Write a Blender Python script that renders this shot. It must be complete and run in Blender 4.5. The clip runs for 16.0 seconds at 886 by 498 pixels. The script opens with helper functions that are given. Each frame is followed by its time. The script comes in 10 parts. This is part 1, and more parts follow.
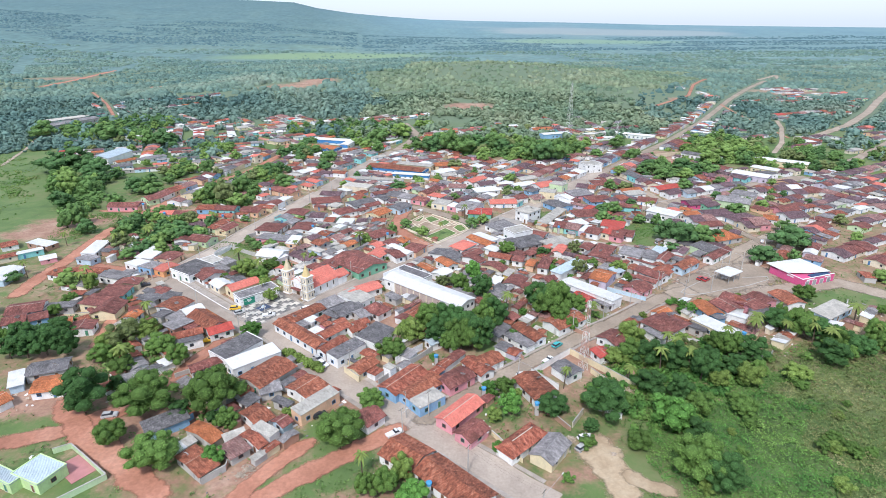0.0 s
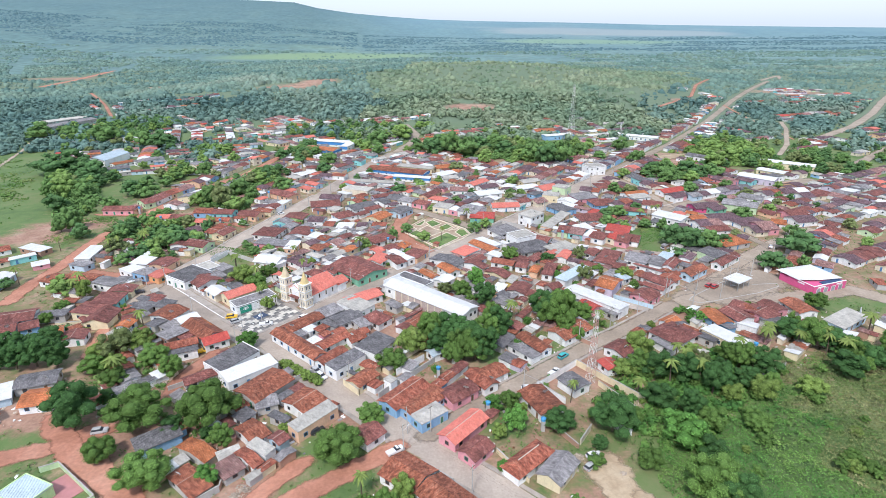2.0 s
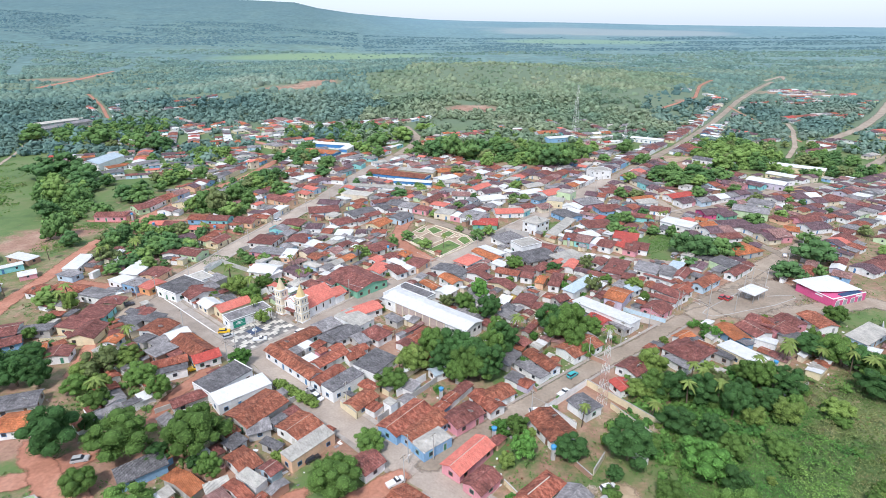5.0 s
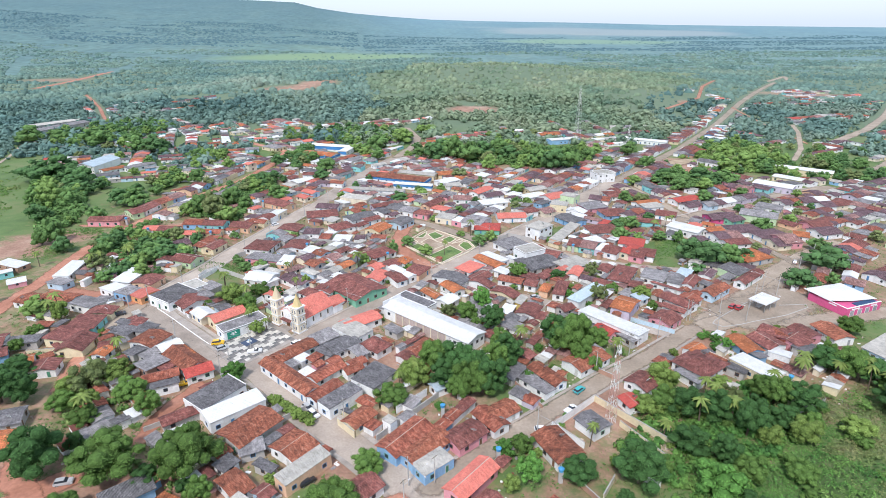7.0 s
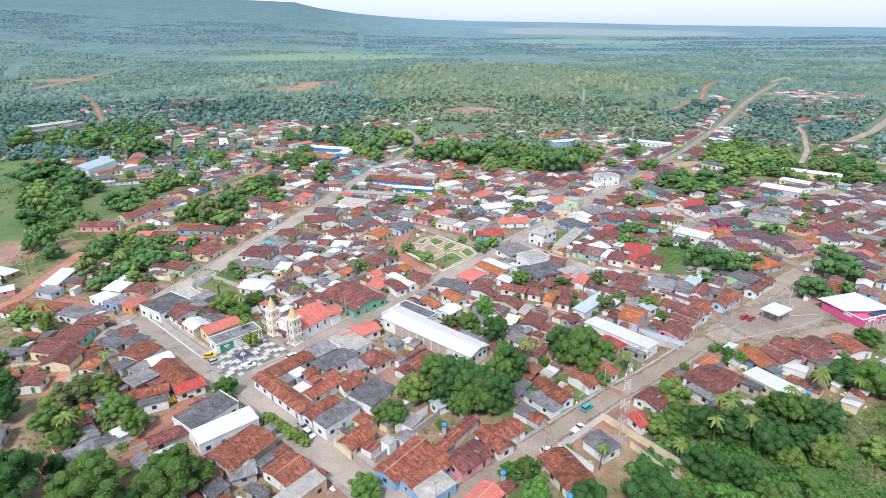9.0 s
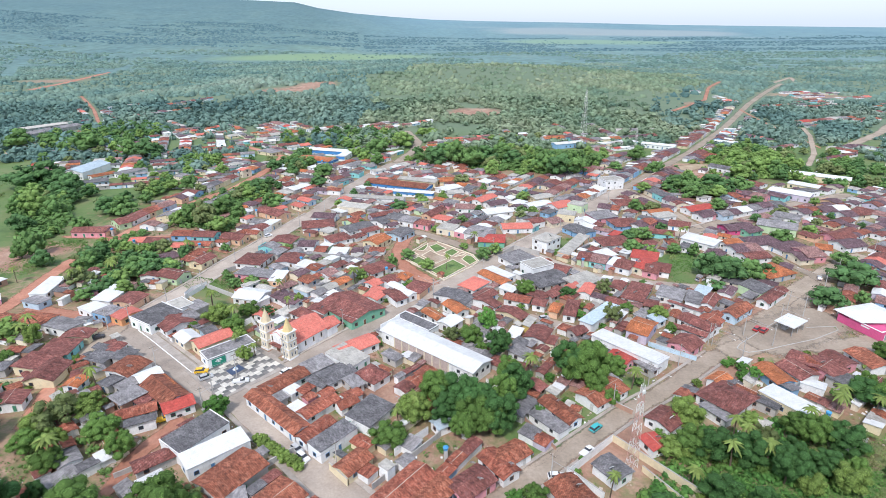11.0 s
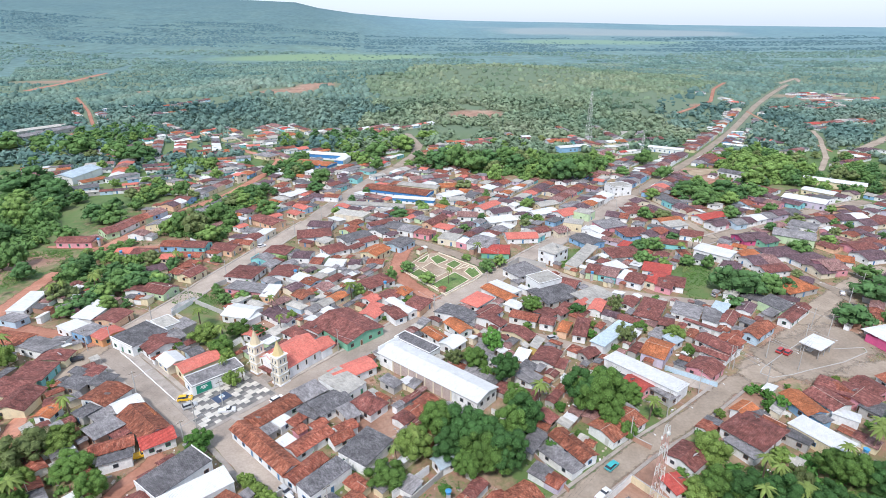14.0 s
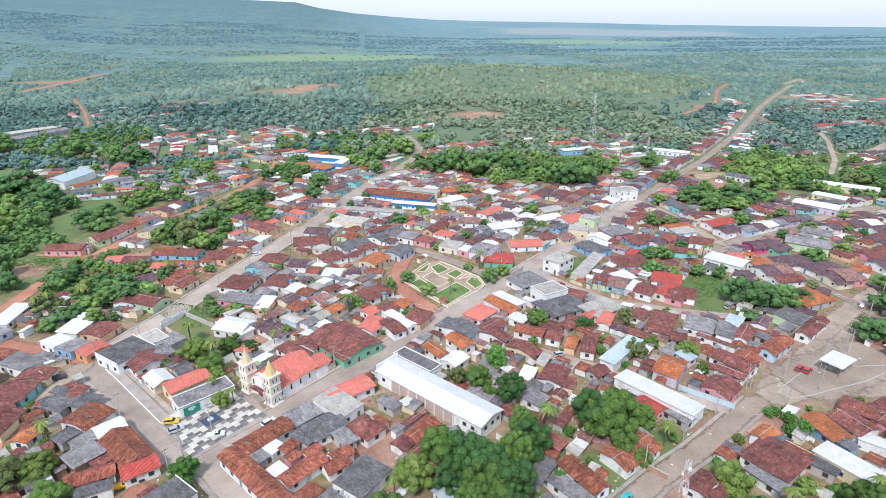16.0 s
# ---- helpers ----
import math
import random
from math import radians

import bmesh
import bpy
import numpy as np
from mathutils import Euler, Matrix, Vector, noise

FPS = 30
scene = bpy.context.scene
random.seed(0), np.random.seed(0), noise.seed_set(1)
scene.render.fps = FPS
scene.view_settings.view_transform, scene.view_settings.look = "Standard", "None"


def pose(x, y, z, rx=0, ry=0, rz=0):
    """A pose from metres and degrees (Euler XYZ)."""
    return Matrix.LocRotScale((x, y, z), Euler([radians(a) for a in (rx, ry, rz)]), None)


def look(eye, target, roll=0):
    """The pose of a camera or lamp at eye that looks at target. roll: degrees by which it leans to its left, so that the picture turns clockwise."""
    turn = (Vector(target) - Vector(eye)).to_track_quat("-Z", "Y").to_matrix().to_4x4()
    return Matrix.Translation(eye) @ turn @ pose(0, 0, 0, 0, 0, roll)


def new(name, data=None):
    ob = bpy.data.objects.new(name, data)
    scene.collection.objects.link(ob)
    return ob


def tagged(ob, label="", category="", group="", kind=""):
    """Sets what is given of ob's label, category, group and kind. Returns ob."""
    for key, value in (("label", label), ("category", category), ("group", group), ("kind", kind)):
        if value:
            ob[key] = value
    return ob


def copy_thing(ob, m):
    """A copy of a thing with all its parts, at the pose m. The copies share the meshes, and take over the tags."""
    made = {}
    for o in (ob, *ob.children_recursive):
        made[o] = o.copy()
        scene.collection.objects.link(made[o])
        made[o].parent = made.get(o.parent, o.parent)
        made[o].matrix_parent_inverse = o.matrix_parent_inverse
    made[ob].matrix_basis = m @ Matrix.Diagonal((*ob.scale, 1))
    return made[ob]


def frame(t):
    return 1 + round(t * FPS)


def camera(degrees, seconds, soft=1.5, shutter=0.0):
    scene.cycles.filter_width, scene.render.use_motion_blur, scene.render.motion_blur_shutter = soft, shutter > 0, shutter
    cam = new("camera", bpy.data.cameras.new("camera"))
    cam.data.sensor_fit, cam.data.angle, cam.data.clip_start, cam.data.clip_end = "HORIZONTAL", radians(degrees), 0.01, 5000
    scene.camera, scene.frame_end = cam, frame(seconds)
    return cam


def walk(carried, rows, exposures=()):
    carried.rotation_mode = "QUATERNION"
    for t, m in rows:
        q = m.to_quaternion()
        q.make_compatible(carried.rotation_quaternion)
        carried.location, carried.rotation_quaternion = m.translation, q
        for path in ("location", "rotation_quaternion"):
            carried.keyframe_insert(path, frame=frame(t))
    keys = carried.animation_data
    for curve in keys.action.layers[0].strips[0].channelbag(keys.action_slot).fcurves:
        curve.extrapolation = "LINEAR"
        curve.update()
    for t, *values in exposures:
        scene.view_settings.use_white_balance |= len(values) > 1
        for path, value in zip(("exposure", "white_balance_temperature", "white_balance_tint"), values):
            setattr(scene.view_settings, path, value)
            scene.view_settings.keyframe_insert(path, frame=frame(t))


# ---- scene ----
import collections

cam = camera(76.0, 16.0, soft=0.85)
PATH = [
    (0, (0.0, 0.0, 100.0), (0.0, 92.85, 62.866), -0.13),
    (1, (-0.35, 3.104, 100.098), (-0.369, 95.954, 62.963), -0.13),
    (2, (-0.66, 6.301, 100.191), (-0.701, 99.15, 63.056), -0.13),
    (3, (-0.935, 9.596, 100.281), (-0.999, 102.445, 63.144), -0.13),
    (4, (-1.178, 12.995, 100.367), (-1.267, 105.843, 63.23), -0.14),
    (5, (-1.395, 16.501, 100.45), (-1.51, 109.349, 63.313), -0.14),
    (6, (-1.588, 20.12, 100.532), (-1.732, 112.968, 63.394), -0.14),
    (7, (-1.762, 23.858, 100.613), (-1.936, 116.706, 63.474), -0.15),
    (8, (-1.921, 27.72, 100.693), (-2.127, 120.567, 63.553), -0.15),
    (9, (-2.069, 31.71, 100.773), (-2.309, 124.556, 63.632), -0.15),
    (10, (-2.21, 35.833, 100.854), (-2.486, 128.68, 63.712), -0.16),
    (11, (-2.349, 40.096, 100.936), (-2.662, 132.942, 63.794), -0.16),
    (12, (-2.489, 44.502, 101.021), (-2.84, 137.348, 63.877), -0.16),
    (13, (-2.633, 49.058, 101.108), (-3.026, 141.903, 63.964), -0.17),
    (14, (-2.788, 53.768, 101.198), (-3.223, 146.612, 64.053), -0.17),
    (15, (-2.955, 58.637, 101.293), (-3.435, 151.48, 64.147), -0.17),
    (16, (-3.14, 63.67, 101.392), (-3.666, 156.513, 64.246), -0.17),
]
walk(cam, [(t, look(eye, target, roll)) for t, eye, target, roll in PATH])

# ---- light: bright, thinly veiled sky with a high soft sun ----
SUN_EL, SUN_AZ = radians(53), radians(200)
world = bpy.data.worlds.new("sky")
scene.world = world
world.use_nodes = True
wt = world.node_tree
sky = wt.nodes.new("ShaderNodeTexSky")
sky.sky_type, sky.sun_disc = "NISHITA", False
sky.sun_elevation, sky.sun_rotation = SUN_EL, SUN_AZ
sky.air_density, sky.dust_density, sky.ozone_density = 1.0, 1.0, 1.0
wt.nodes["Background"].inputs[1].default_value = 0.15
veil = wt.nodes.new("ShaderNodeMix")
veil.data_type = "RGBA"
veil.inputs["Factor"].default_value = 0.62
veil.inputs["B"].default_value = (5.7, 6.75, 8.6, 1)
wt.links.new(sky.outputs[0], veil.inputs["A"])
wt.links.new(veil.outputs["Result"], wt.nodes["Background"].inputs[0])
sun = new("sun", bpy.data.lights.new("sun", "SUN"))
sun.data.energy, sun.data.angle, sun.data.color = 3.3, radians(8), (1.0, 0.966, 0.975)
sun.matrix_world = look((300 * math.sin(SUN_AZ) * math.cos(SUN_EL), 300 * math.cos(SUN_AZ) * math.cos(SUN_EL), 300 * math.sin(SUN_EL)), (0, 0, 0))
scene.view_settings.exposure = 0.07

# ---- materials ----
MATS = {}


def material(name, tones, scale=0.4, rough=0.85, bump=0.15, fine=6.0, streak=(1, 1, 1), vary=0.12, metal=0.0, island=0.0, grit=0.25, space="Object", strength=1.0, trans=0.0):
    """A worn surface: tones blended by a coarse noise, broken by a fine one, shifted a little from object to object."""
    m = bpy.data.materials.new(name)
    m.use_nodes = True
    nt = m.node_tree
    nodes, links = nt.nodes, nt.links
    bsdf = nodes["Principled BSDF"]
    bsdf.inputs["Roughness"].default_value, bsdf.inputs["Metallic"].default_value = rough, metal
    co, mp = nodes.new("ShaderNodeTexCoord"), nodes.new("ShaderNodeMapping")
    mp.inputs["Scale"].default_value = streak
    if space == "World":
        links.new(nodes.new("ShaderNodeNewGeometry").outputs["Position"], mp.inputs["Vector"])
    else:
        links.new(co.outputs["Object"], mp.inputs["Vector"])
    info = nodes.new("ShaderNodeObjectInfo")
    n1, n2 = nodes.new("ShaderNodeTexNoise"), nodes.new("ShaderNodeTexNoise")
    n1.noise_dimensions = "4D"
    rnd = nodes.new("ShaderNodeMath")
    rnd.operation = "MULTIPLY"
    rnd.inputs[1].default_value = 37.0
    links.new(info.outputs["Random"], rnd.inputs[0])
    links.new(rnd.outputs[0], n1.inputs["W"])
    for n, s, d in ((n1, scale, 5), (n2, fine, 3)):
        n.inputs["Scale"].default_value, n.inputs["Detail"].default_value, n.inputs["Roughness"].default_value = s, d, 0.62
        links.new(mp.outputs[0], n.inputs["Vector"])
    ramp = nodes.new("ShaderNodeValToRGB")
    els = ramp.color_ramp.elements
    while len(els) < len(tones):
        els.new(0.5)
    for k, c in enumerate(tones):
        els[k].position, els[k].color = 0.3 + 0.42 * k / max(1, len(tones) - 1), (*c, 1)
    links.new(n1.outputs["Fac"], ramp.inputs[0])
    hsv = nodes.new("ShaderNodeHueSaturation")
    links.new(ramp.outputs[0], hsv.inputs["Color"])
    val = nodes.new("ShaderNodeMapRange")
    val.inputs["From Min"].default_value, val.inputs["From Max"].default_value = 0.25, 0.75
    val.inputs["To Min"].default_value, val.inputs["To Max"].default_value = 1 - grit, 1 + grit
    links.new(n2.outputs["Fac"], val.inputs["Value"])
    source = info.outputs["Random"]
    if island:
        source = nodes.new("ShaderNodeNewGeometry").outputs["Random Per Island"]
    own = nodes.new("ShaderNodeMapRange")
    v = island or vary
    own.inputs["To Min"].default_value, own.inputs["To Max"].default_value = 1 - v, 1 + v
    links.new(source, own.inputs["Value"])
    mul = nodes.new("ShaderNodeMath")
    mul.operation = "MULTIPLY"
    links.new(val.outputs[0], mul.inputs[0])
    links.new(own.outputs[0], mul.inputs[1])
    if island:
        ob = nodes.new("ShaderNodeMapRange")
        ob.inputs["To Min"].default_value, ob.inputs["To Max"].default_value = 1 - vary, 1 + vary
        links.new(info.outputs["Random"], ob.inputs["Value"])
        mul2 = nodes.new("ShaderNodeMath")
        mul2.operation = "MULTIPLY"
        links.new(mul.outputs[0], mul2.inputs[0])
        links.new(ob.outputs[0], mul2.inputs[1])
        mul = mul2
    links.new(mul.outputs[0], hsv.inputs["Value"])
    links.new(hsv.outputs[0], bsdf.inputs["Base Color"])
    if bump:
        b = nodes.new("ShaderNodeBump")
        b.inputs["Strength"].default_value, b.inputs["Distance"].default_value = strength, bump
        links.new(n2.outputs["Fac"], b.inputs["Height"])
        links.new(b.outputs[0], bsdf.inputs["Normal"])
    MATS[name] = m
    return m


def worn_edges(m):
    """Lets the surface break up into patches towards its edges, where the attribute falls to nothing."""
    nodes, links = m.node_tree.nodes, m.node_tree.links
    edge, n, pos = nodes.new("ShaderNodeAttribute"), nodes.new("ShaderNodeTexNoise"), nodes.new("ShaderNodeNewGeometry")
    edge.attribute_name = "edge"
    n.inputs["Scale"].default_value, n.inputs["Detail"].default_value, n.inputs["Roughness"].default_value = 0.28, 8, 0.68
    links.new(pos.outputs["Position"], n.inputs["Vector"])
    add, cut = nodes.new("ShaderNodeMath"), nodes.new("ShaderNodeMapRange")
    links.new(edge.outputs["Fac"], add.inputs[0])
    links.new(n.outputs["Fac"], add.inputs[1])
    cut.inputs["From Min"].default_value, cut.inputs["From Max"].default_value = 0.72, 0.98
    links.new(add.outputs[0], cut.inputs["Value"])
    links.new(cut.outputs[0], nodes["Principled BSDF"].inputs["Alpha"])


def tile_material(name, tones, vary=0.18, dark=0.5, grit=0.55, old_age=0.4):
    """Half-round clay tiles: ribs down the slope (object y), courses across it, patchy weathering."""
    m = material(name, tones, scale=1.5, rough=0.9, bump=0, fine=4.2, streak=(1.0, 0.5, 0.6), vary=vary, grit=grit)
    nt = m.node_tree
    nodes, links = nt.nodes, nt.links
    bsdf = nodes["Principled BSDF"]
    co = nodes.new("ShaderNodeTexCoord")
    w1, w2 = nodes.new("ShaderNodeTexWave"), nodes.new("ShaderNodeTexWave")
    w1.bands_direction, w2.bands_direction = "X", "Y"
    w1.inputs["Scale"].default_value, w2.inputs["Scale"].default_value = 1.25, 0.85
    for w in (w1, w2):
        w.inputs["Distortion"].default_value, w.inputs["Detail"].default_value = 0.6, 2
        links.new(co.outputs["Object"], w.inputs["Vector"])
    b1, b2 = nodes.new("ShaderNodeBump"), nodes.new("ShaderNodeBump")
    b1.inputs["Distance"].default_value, b2.inputs["Distance"].default_value = 0.09, 0.05
    b1.inputs["Strength"].default_value, b2.inputs["Strength"].default_value = 0.8, 0.6
    links.new(w1.outputs["Fac"], b1.inputs["Height"])
    links.new(w2.outputs["Fac"], b2.inputs["Height"])
    links.new(b1.outputs[0], b2.inputs["Normal"])
    links.new(b2.outputs[0], bsdf.inputs["Normal"])
    old = bsdf.inputs["Base Color"].links[0].from_socket
    mix = nodes.new("ShaderNodeMix")
    mix.data_type, mix.blend_type = "RGBA", "MULTIPLY"
    mix.inputs["Factor"].default_value = dark
    links.new(old, mix.inputs["A"])
    links.new(w1.outputs["Color"], mix.inputs["B"])
    age, shade, worn, own = nodes.new("ShaderNodeTexNoise"), nodes.new("ShaderNodeMapRange"), nodes.new("ShaderNodeHueSaturation"), nodes.new("ShaderNodeObjectInfo")
    age.noise_dimensions = "4D"
    age.inputs["Scale"].default_value, age.inputs["Detail"].default_value, age.inputs["Roughness"].default_value = 0.3, 6, 0.66
    shift = nodes.new("ShaderNodeMath")
    shift.operation = "MULTIPLY"
    shift.inputs[1].default_value = 91.0
    links.new(own.outputs["Random"], shift.inputs[0])
    links.new(shift.outputs[0], age.inputs["W"])
    links.new(co.outputs["Object"], age.inputs["Vector"])
    shade.inputs["From Min"].default_value, shade.inputs["From Max"].default_value = 0.34, 0.64
    shade.inputs["To Min"].default_value, shade.inputs["To Max"].default_value = 1 - old_age, 1 + old_age * 0.55
    links.new(age.outputs["Fac"], shade.inputs["Value"])
    links.new(shade.outputs[0], worn.inputs["Value"])
    links.new(mix.outputs["Result"], worn.inputs["Color"])
    links.new(worn.outputs[0], bsdf.inputs["Base Color"])
    return m


tile_material("clay", [(0.14, 0.037, 0.026), (0.44, 0.13, 0.078), (0.62, 0.27, 0.185)])
tile_material("clay_dark", [(0.13, 0.048, 0.042), (0.31, 0.105, 0.085), (0.47, 0.225, 0.19)])
tile_material("clay_brown", [(0.13, 0.042, 0.027), (0.41, 0.13, 0.072), (0.63, 0.28, 0.18)])
tile_material("clay_pink", [(0.22, 0.11, 0.10), (0.42, 0.22, 0.195), (0.60, 0.40, 0.36)])
tile_material("clay_mauve", [(0.105, 0.060, 0.070), (0.205, 0.118, 0.134), (0.335, 0.222, 0.235)])
tile_material("orange", [(0.42, 0.13, 0.05), (0.62, 0.20, 0.08), (0.72, 0.28, 0.13)])
tile_material("red", [(0.42, 0.07, 0.055), (0.55, 0.09, 0.07), (0.62, 0.15, 0.12)], dark=0.2, grit=0.3, old_age=0.2)
tile_material("salmon", [(0.60, 0.16, 0.12), (0.70, 0.20, 0.15), (0.72, 0.26, 0.20)], dark=0.15, grit=0.25, old_age=0.15)
tile_material("fibre", [(0.17, 0.16, 0.162), (0.32, 0.30, 0.302), (0.46, 0.435, 0.43)], dark=0.3, grit=0.25)
tile_material("fibre_dark", [(0.10, 0.095, 0.098), (0.185, 0.176, 0.182), (0.29, 0.275, 0.278)], dark=0.3)
tile_material("metal_white", [(0.66, 0.66, 0.65), (0.745, 0.745, 0.735), (0.80, 0.80, 0.79)], vary=0.06, dark=0.06, grit=0.05, old_age=0.1)
tile_material("concrete_roof", [(0.36, 0.34, 0.30), (0.50, 0.47, 0.42), (0.58, 0.55, 0.49)], dark=0.05, grit=0.15, old_age=0.25)
tile_material("metal_blue", [(0.40, 0.50, 0.56), (0.52, 0.62, 0.68), (0.58, 0.67, 0.72)], dark=0.2, grit=0.12, old_age=0.12)

WALL_TONES = {
    "white": (0.80, 0.80, 0.79), "cream": (0.72, 0.62, 0.42), "yellow": (0.70, 0.52, 0.17), "blue": (0.26, 0.45, 0.66), "pale_blue": (0.48, 0.62, 0.72),
    "pink": (0.70, 0.32, 0.36), "pale_green": (0.52, 0.66, 0.42), "green": (0.20, 0.46, 0.32), "grey": (0.46, 0.44, 0.42), "peach": (0.74, 0.48, 0.32),
    "lilac": (0.56, 0.50, 0.60), "turquoise": (0.26, 0.60, 0.60), "magenta": (0.62, 0.10, 0.24), "orange_paint": (0.70, 0.34, 0.16), "deep_blue": (0.06, 0.24, 0.55),
    "ivory": (0.72, 0.64, 0.50), "lime": (0.55, 0.72, 0.36), "brick": (0.42, 0.25, 0.18)}
for key, c in WALL_TONES.items():
    low = tuple(v * 0.72 + 0.02 for v in c)
    material("wall_" + key, [low, c, tuple(min(0.82, v * 1.05) for v in c)], scale=0.35, rough=0.88, bump=0.02, fine=3.0, streak=(1, 1, 0.5), vary=0.05, grit=0.10)
for key, c in {"slab_white": (0.64, 0.60, 0.53), "slab_grey": (0.24, 0.225, 0.21), "slab_black": (0.16, 0.155, 0.15), "slab_navy": (0.06, 0.09, 0.16)}.items():
    material(key, [tuple(v * 0.8 for v in c), c], scale=0.8, rough=0.8, bump=0.01, fine=4.0, vary=0.12, grit=0.1)
for key, c in {"court_pink": (0.50, 0.22, 0.22), "spire_yellow": (0.68, 0.53, 0.26), "spire_cream": (0.66, 0.55, 0.37), "wall_navy": (0.03, 0.07, 0.16), "wall_sign_green": (0.02, 0.26, 0.17)}.items():
    material(key, [tuple(v * 0.8 for v in c), c], scale=0.6, rough=0.7, bump=0.01, vary=0.03, grit=0.08)
material("block_wall", [(0.40, 0.31, 0.275), (0.52, 0.42, 0.38)], scale=0.8, bump=0.02, fine=3.0, grit=0.2)
material("mortar", [(0.42, 0.36, 0.30), (0.55, 0.48, 0.41)], scale=1.0, bump=0.02)
material("window_dark", [(0.035, 0.04, 0.05), (0.06, 0.065, 0.08)], scale=1.0, rough=0.25, bump=0)
for key, c in {"wood": (0.20, 0.10, 0.05), "blue": (0.09, 0.24, 0.46), "green": (0.07, 0.26, 0.16), "white": (0.66, 0.65, 0.62), "steel": (0.32, 0.33, 0.34)}.items():
    material("joinery_" + key, [tuple(v * 0.7 for v in c), c], scale=1.5, rough=0.6, bump=0.01)
material("asphalt", [(0.275, 0.225, 0.186), (0.38, 0.316, 0.262), (0.47, 0.398, 0.335)], scale=0.10, bump=0.02, fine=1.6, grit=0.14, space="World")
material("sand", [(0.32, 0.23, 0.145), (0.43, 0.325, 0.215), (0.50, 0.40, 0.28)], scale=0.2, bump=0.04, fine=1.4, grit=0.14, space="World")
material("dust_road", [(0.26, 0.207, 0.158), (0.345, 0.277, 0.214), (0.43, 0.352, 0.28)], scale=0.10, bump=0.03, fine=1.2, grit=0.16, space="World")
material("red_dirt", [(0.30, 0.125, 0.078), (0.42, 0.19, 0.125), (0.52, 0.275, 0.195)], scale=0.09, bump=0.05, fine=1.0, grit=0.2, space="World")
material("garden_earth", [(0.26, 0.18, 0.12), (0.36, 0.27, 0.195), (0.45, 0.37, 0.29)], scale=0.15, bump=0.05, fine=1.0, grit=0.25, space="World")
material("paving", [(0.27, 0.235, 0.205), (0.37, 0.325, 0.285), (0.46, 0.41, 0.365)], scale=0.3, bump=0.01, fine=2.0, grit=0.12, space="World")
material("grass", [(0.07, 0.12, 0.035), (0.115, 0.185, 0.05), (0.20, 0.21, 0.09)], scale=0.12, bump=0.15, fine=1.5, grit=0.35, space="World")
material("rubble", [(0.25, 0.2, 0.16), (0.42, 0.35, 0.28), (0.52, 0.44, 0.36)], scale=0.6, bump=0.1, fine=2.5, grit=0.4, space="World")
material("bark", [(0.09, 0.065, 0.045), (0.17, 0.13, 0.09)], scale=1.5, bump=0.03)
material("concrete", [(0.36, 0.34, 0.32), (0.50, 0.48, 0.45)], scale=0.8, bump=0.01)
material("steel", [(0.42, 0.43, 0.43), (0.55, 0.55, 0.55)], scale=1.0, rough=0.5, metal=0.6, bump=0)
material("mast_red", [(0.50, 0.26, 0.22), (0.56, 0.32, 0.28)], scale=1.0, rough=0.6, bump=0)
material("mast_white", [(0.66, 0.64, 0.62), (0.74, 0.73, 0.71)], scale=1.0, rough=0.6, bump=0)
material("tank_blue", [(0.05, 0.26, 0.52), (0.08, 0.36, 0.64)], scale=1.0, rough=0.45, bump=0)
material("dish_white", [(0.62, 0.61, 0.58), (0.72, 0.71, 0.69)], scale=1.0, rough=0.5, bump=0)
material("rubber", [(0.02, 0.02, 0.02), (0.035, 0.035, 0.035)], scale=2.0, bump=0)
for key in ("sand", "dust_road", "red_dirt"):
    worn_edges(MATS[key])
for key, c in {"white": (0.76, 0.76, 0.76), "silver": (0.45, 0.46, 0.47), "red": (0.45, 0.05, 0.05), "black": (0.04, 0.04, 0.045), "yellow": (0.75, 0.45, 0.03), "teal": (0.05, 0.40, 0.42)}.items():
    material("car_" + key, [tuple(v * 0.95 for v in c), c], scale=2.0, rough=0.3, bump=0, grit=0.02)
LEAF = {"leaf_mid": (0.122, 0.218, 0.054), "leaf_dark": (0.066, 0.15, 0.046), "leaf_light": (0.195, 0.285, 0.072), "leaf_bright": (0.11, 0.25, 0.056), "leaf_olive": (0.17, 0.215, 0.082), "leaf_palm": (0.165, 0.22, 0.06)}
for key, c in LEAF.items():
    material(key, [tuple(v * 0.66 for v in c), c, tuple(v * 1.3 for v in c)], scale=0.5, rough=0.7, bump=0, fine=2.0, vary=0.24, island=0.16, grit=0.16)
    # darker copy for crown bodies: shade between leaf sprays, put into the colour
    material(key + "_core_shade", [tuple(v * 0.5 for v in c), tuple(v * 0.7 for v in c), tuple(v * 0.92 for v in c)], scale=0.9, rough=0.8, bump=0.1, fine=3.0, vary=0.24, grit=0.3)
for key, c in {"town_mid": (0.118, 0.212, 0.068), "town_dark": (0.085, 0.17, 0.062), "town_light": (0.178, 0.278, 0.08), "town_olive": (0.17, 0.212, 0.085)}.items():
    material(key, [tuple(v * 0.62 for v in c), c, tuple(v * 1.35 for v in c)], scale=0.12, rough=0.75, bump=0, fine=0.9, island=0.18, grit=0.25, space="World")
material("leaf_scrub", [(0.036, 0.10, 0.03), (0.08, 0.19, 0.046), (0.135, 0.24, 0.06), (0.215, 0.25, 0.10)], scale=0.075, rough=0.8, bump=0, fine=0.6, island=0.35, grit=0.3, space="World")
material("leaf_straw", [(0.07, 0.145, 0.045), (0.145, 0.205, 0.07), (0.22, 0.235, 0.10), (0.33, 0.315, 0.18)], scale=0.09, rough=0.8, bump=0, fine=0.6, island=0.35, grit=0.35, space="World")
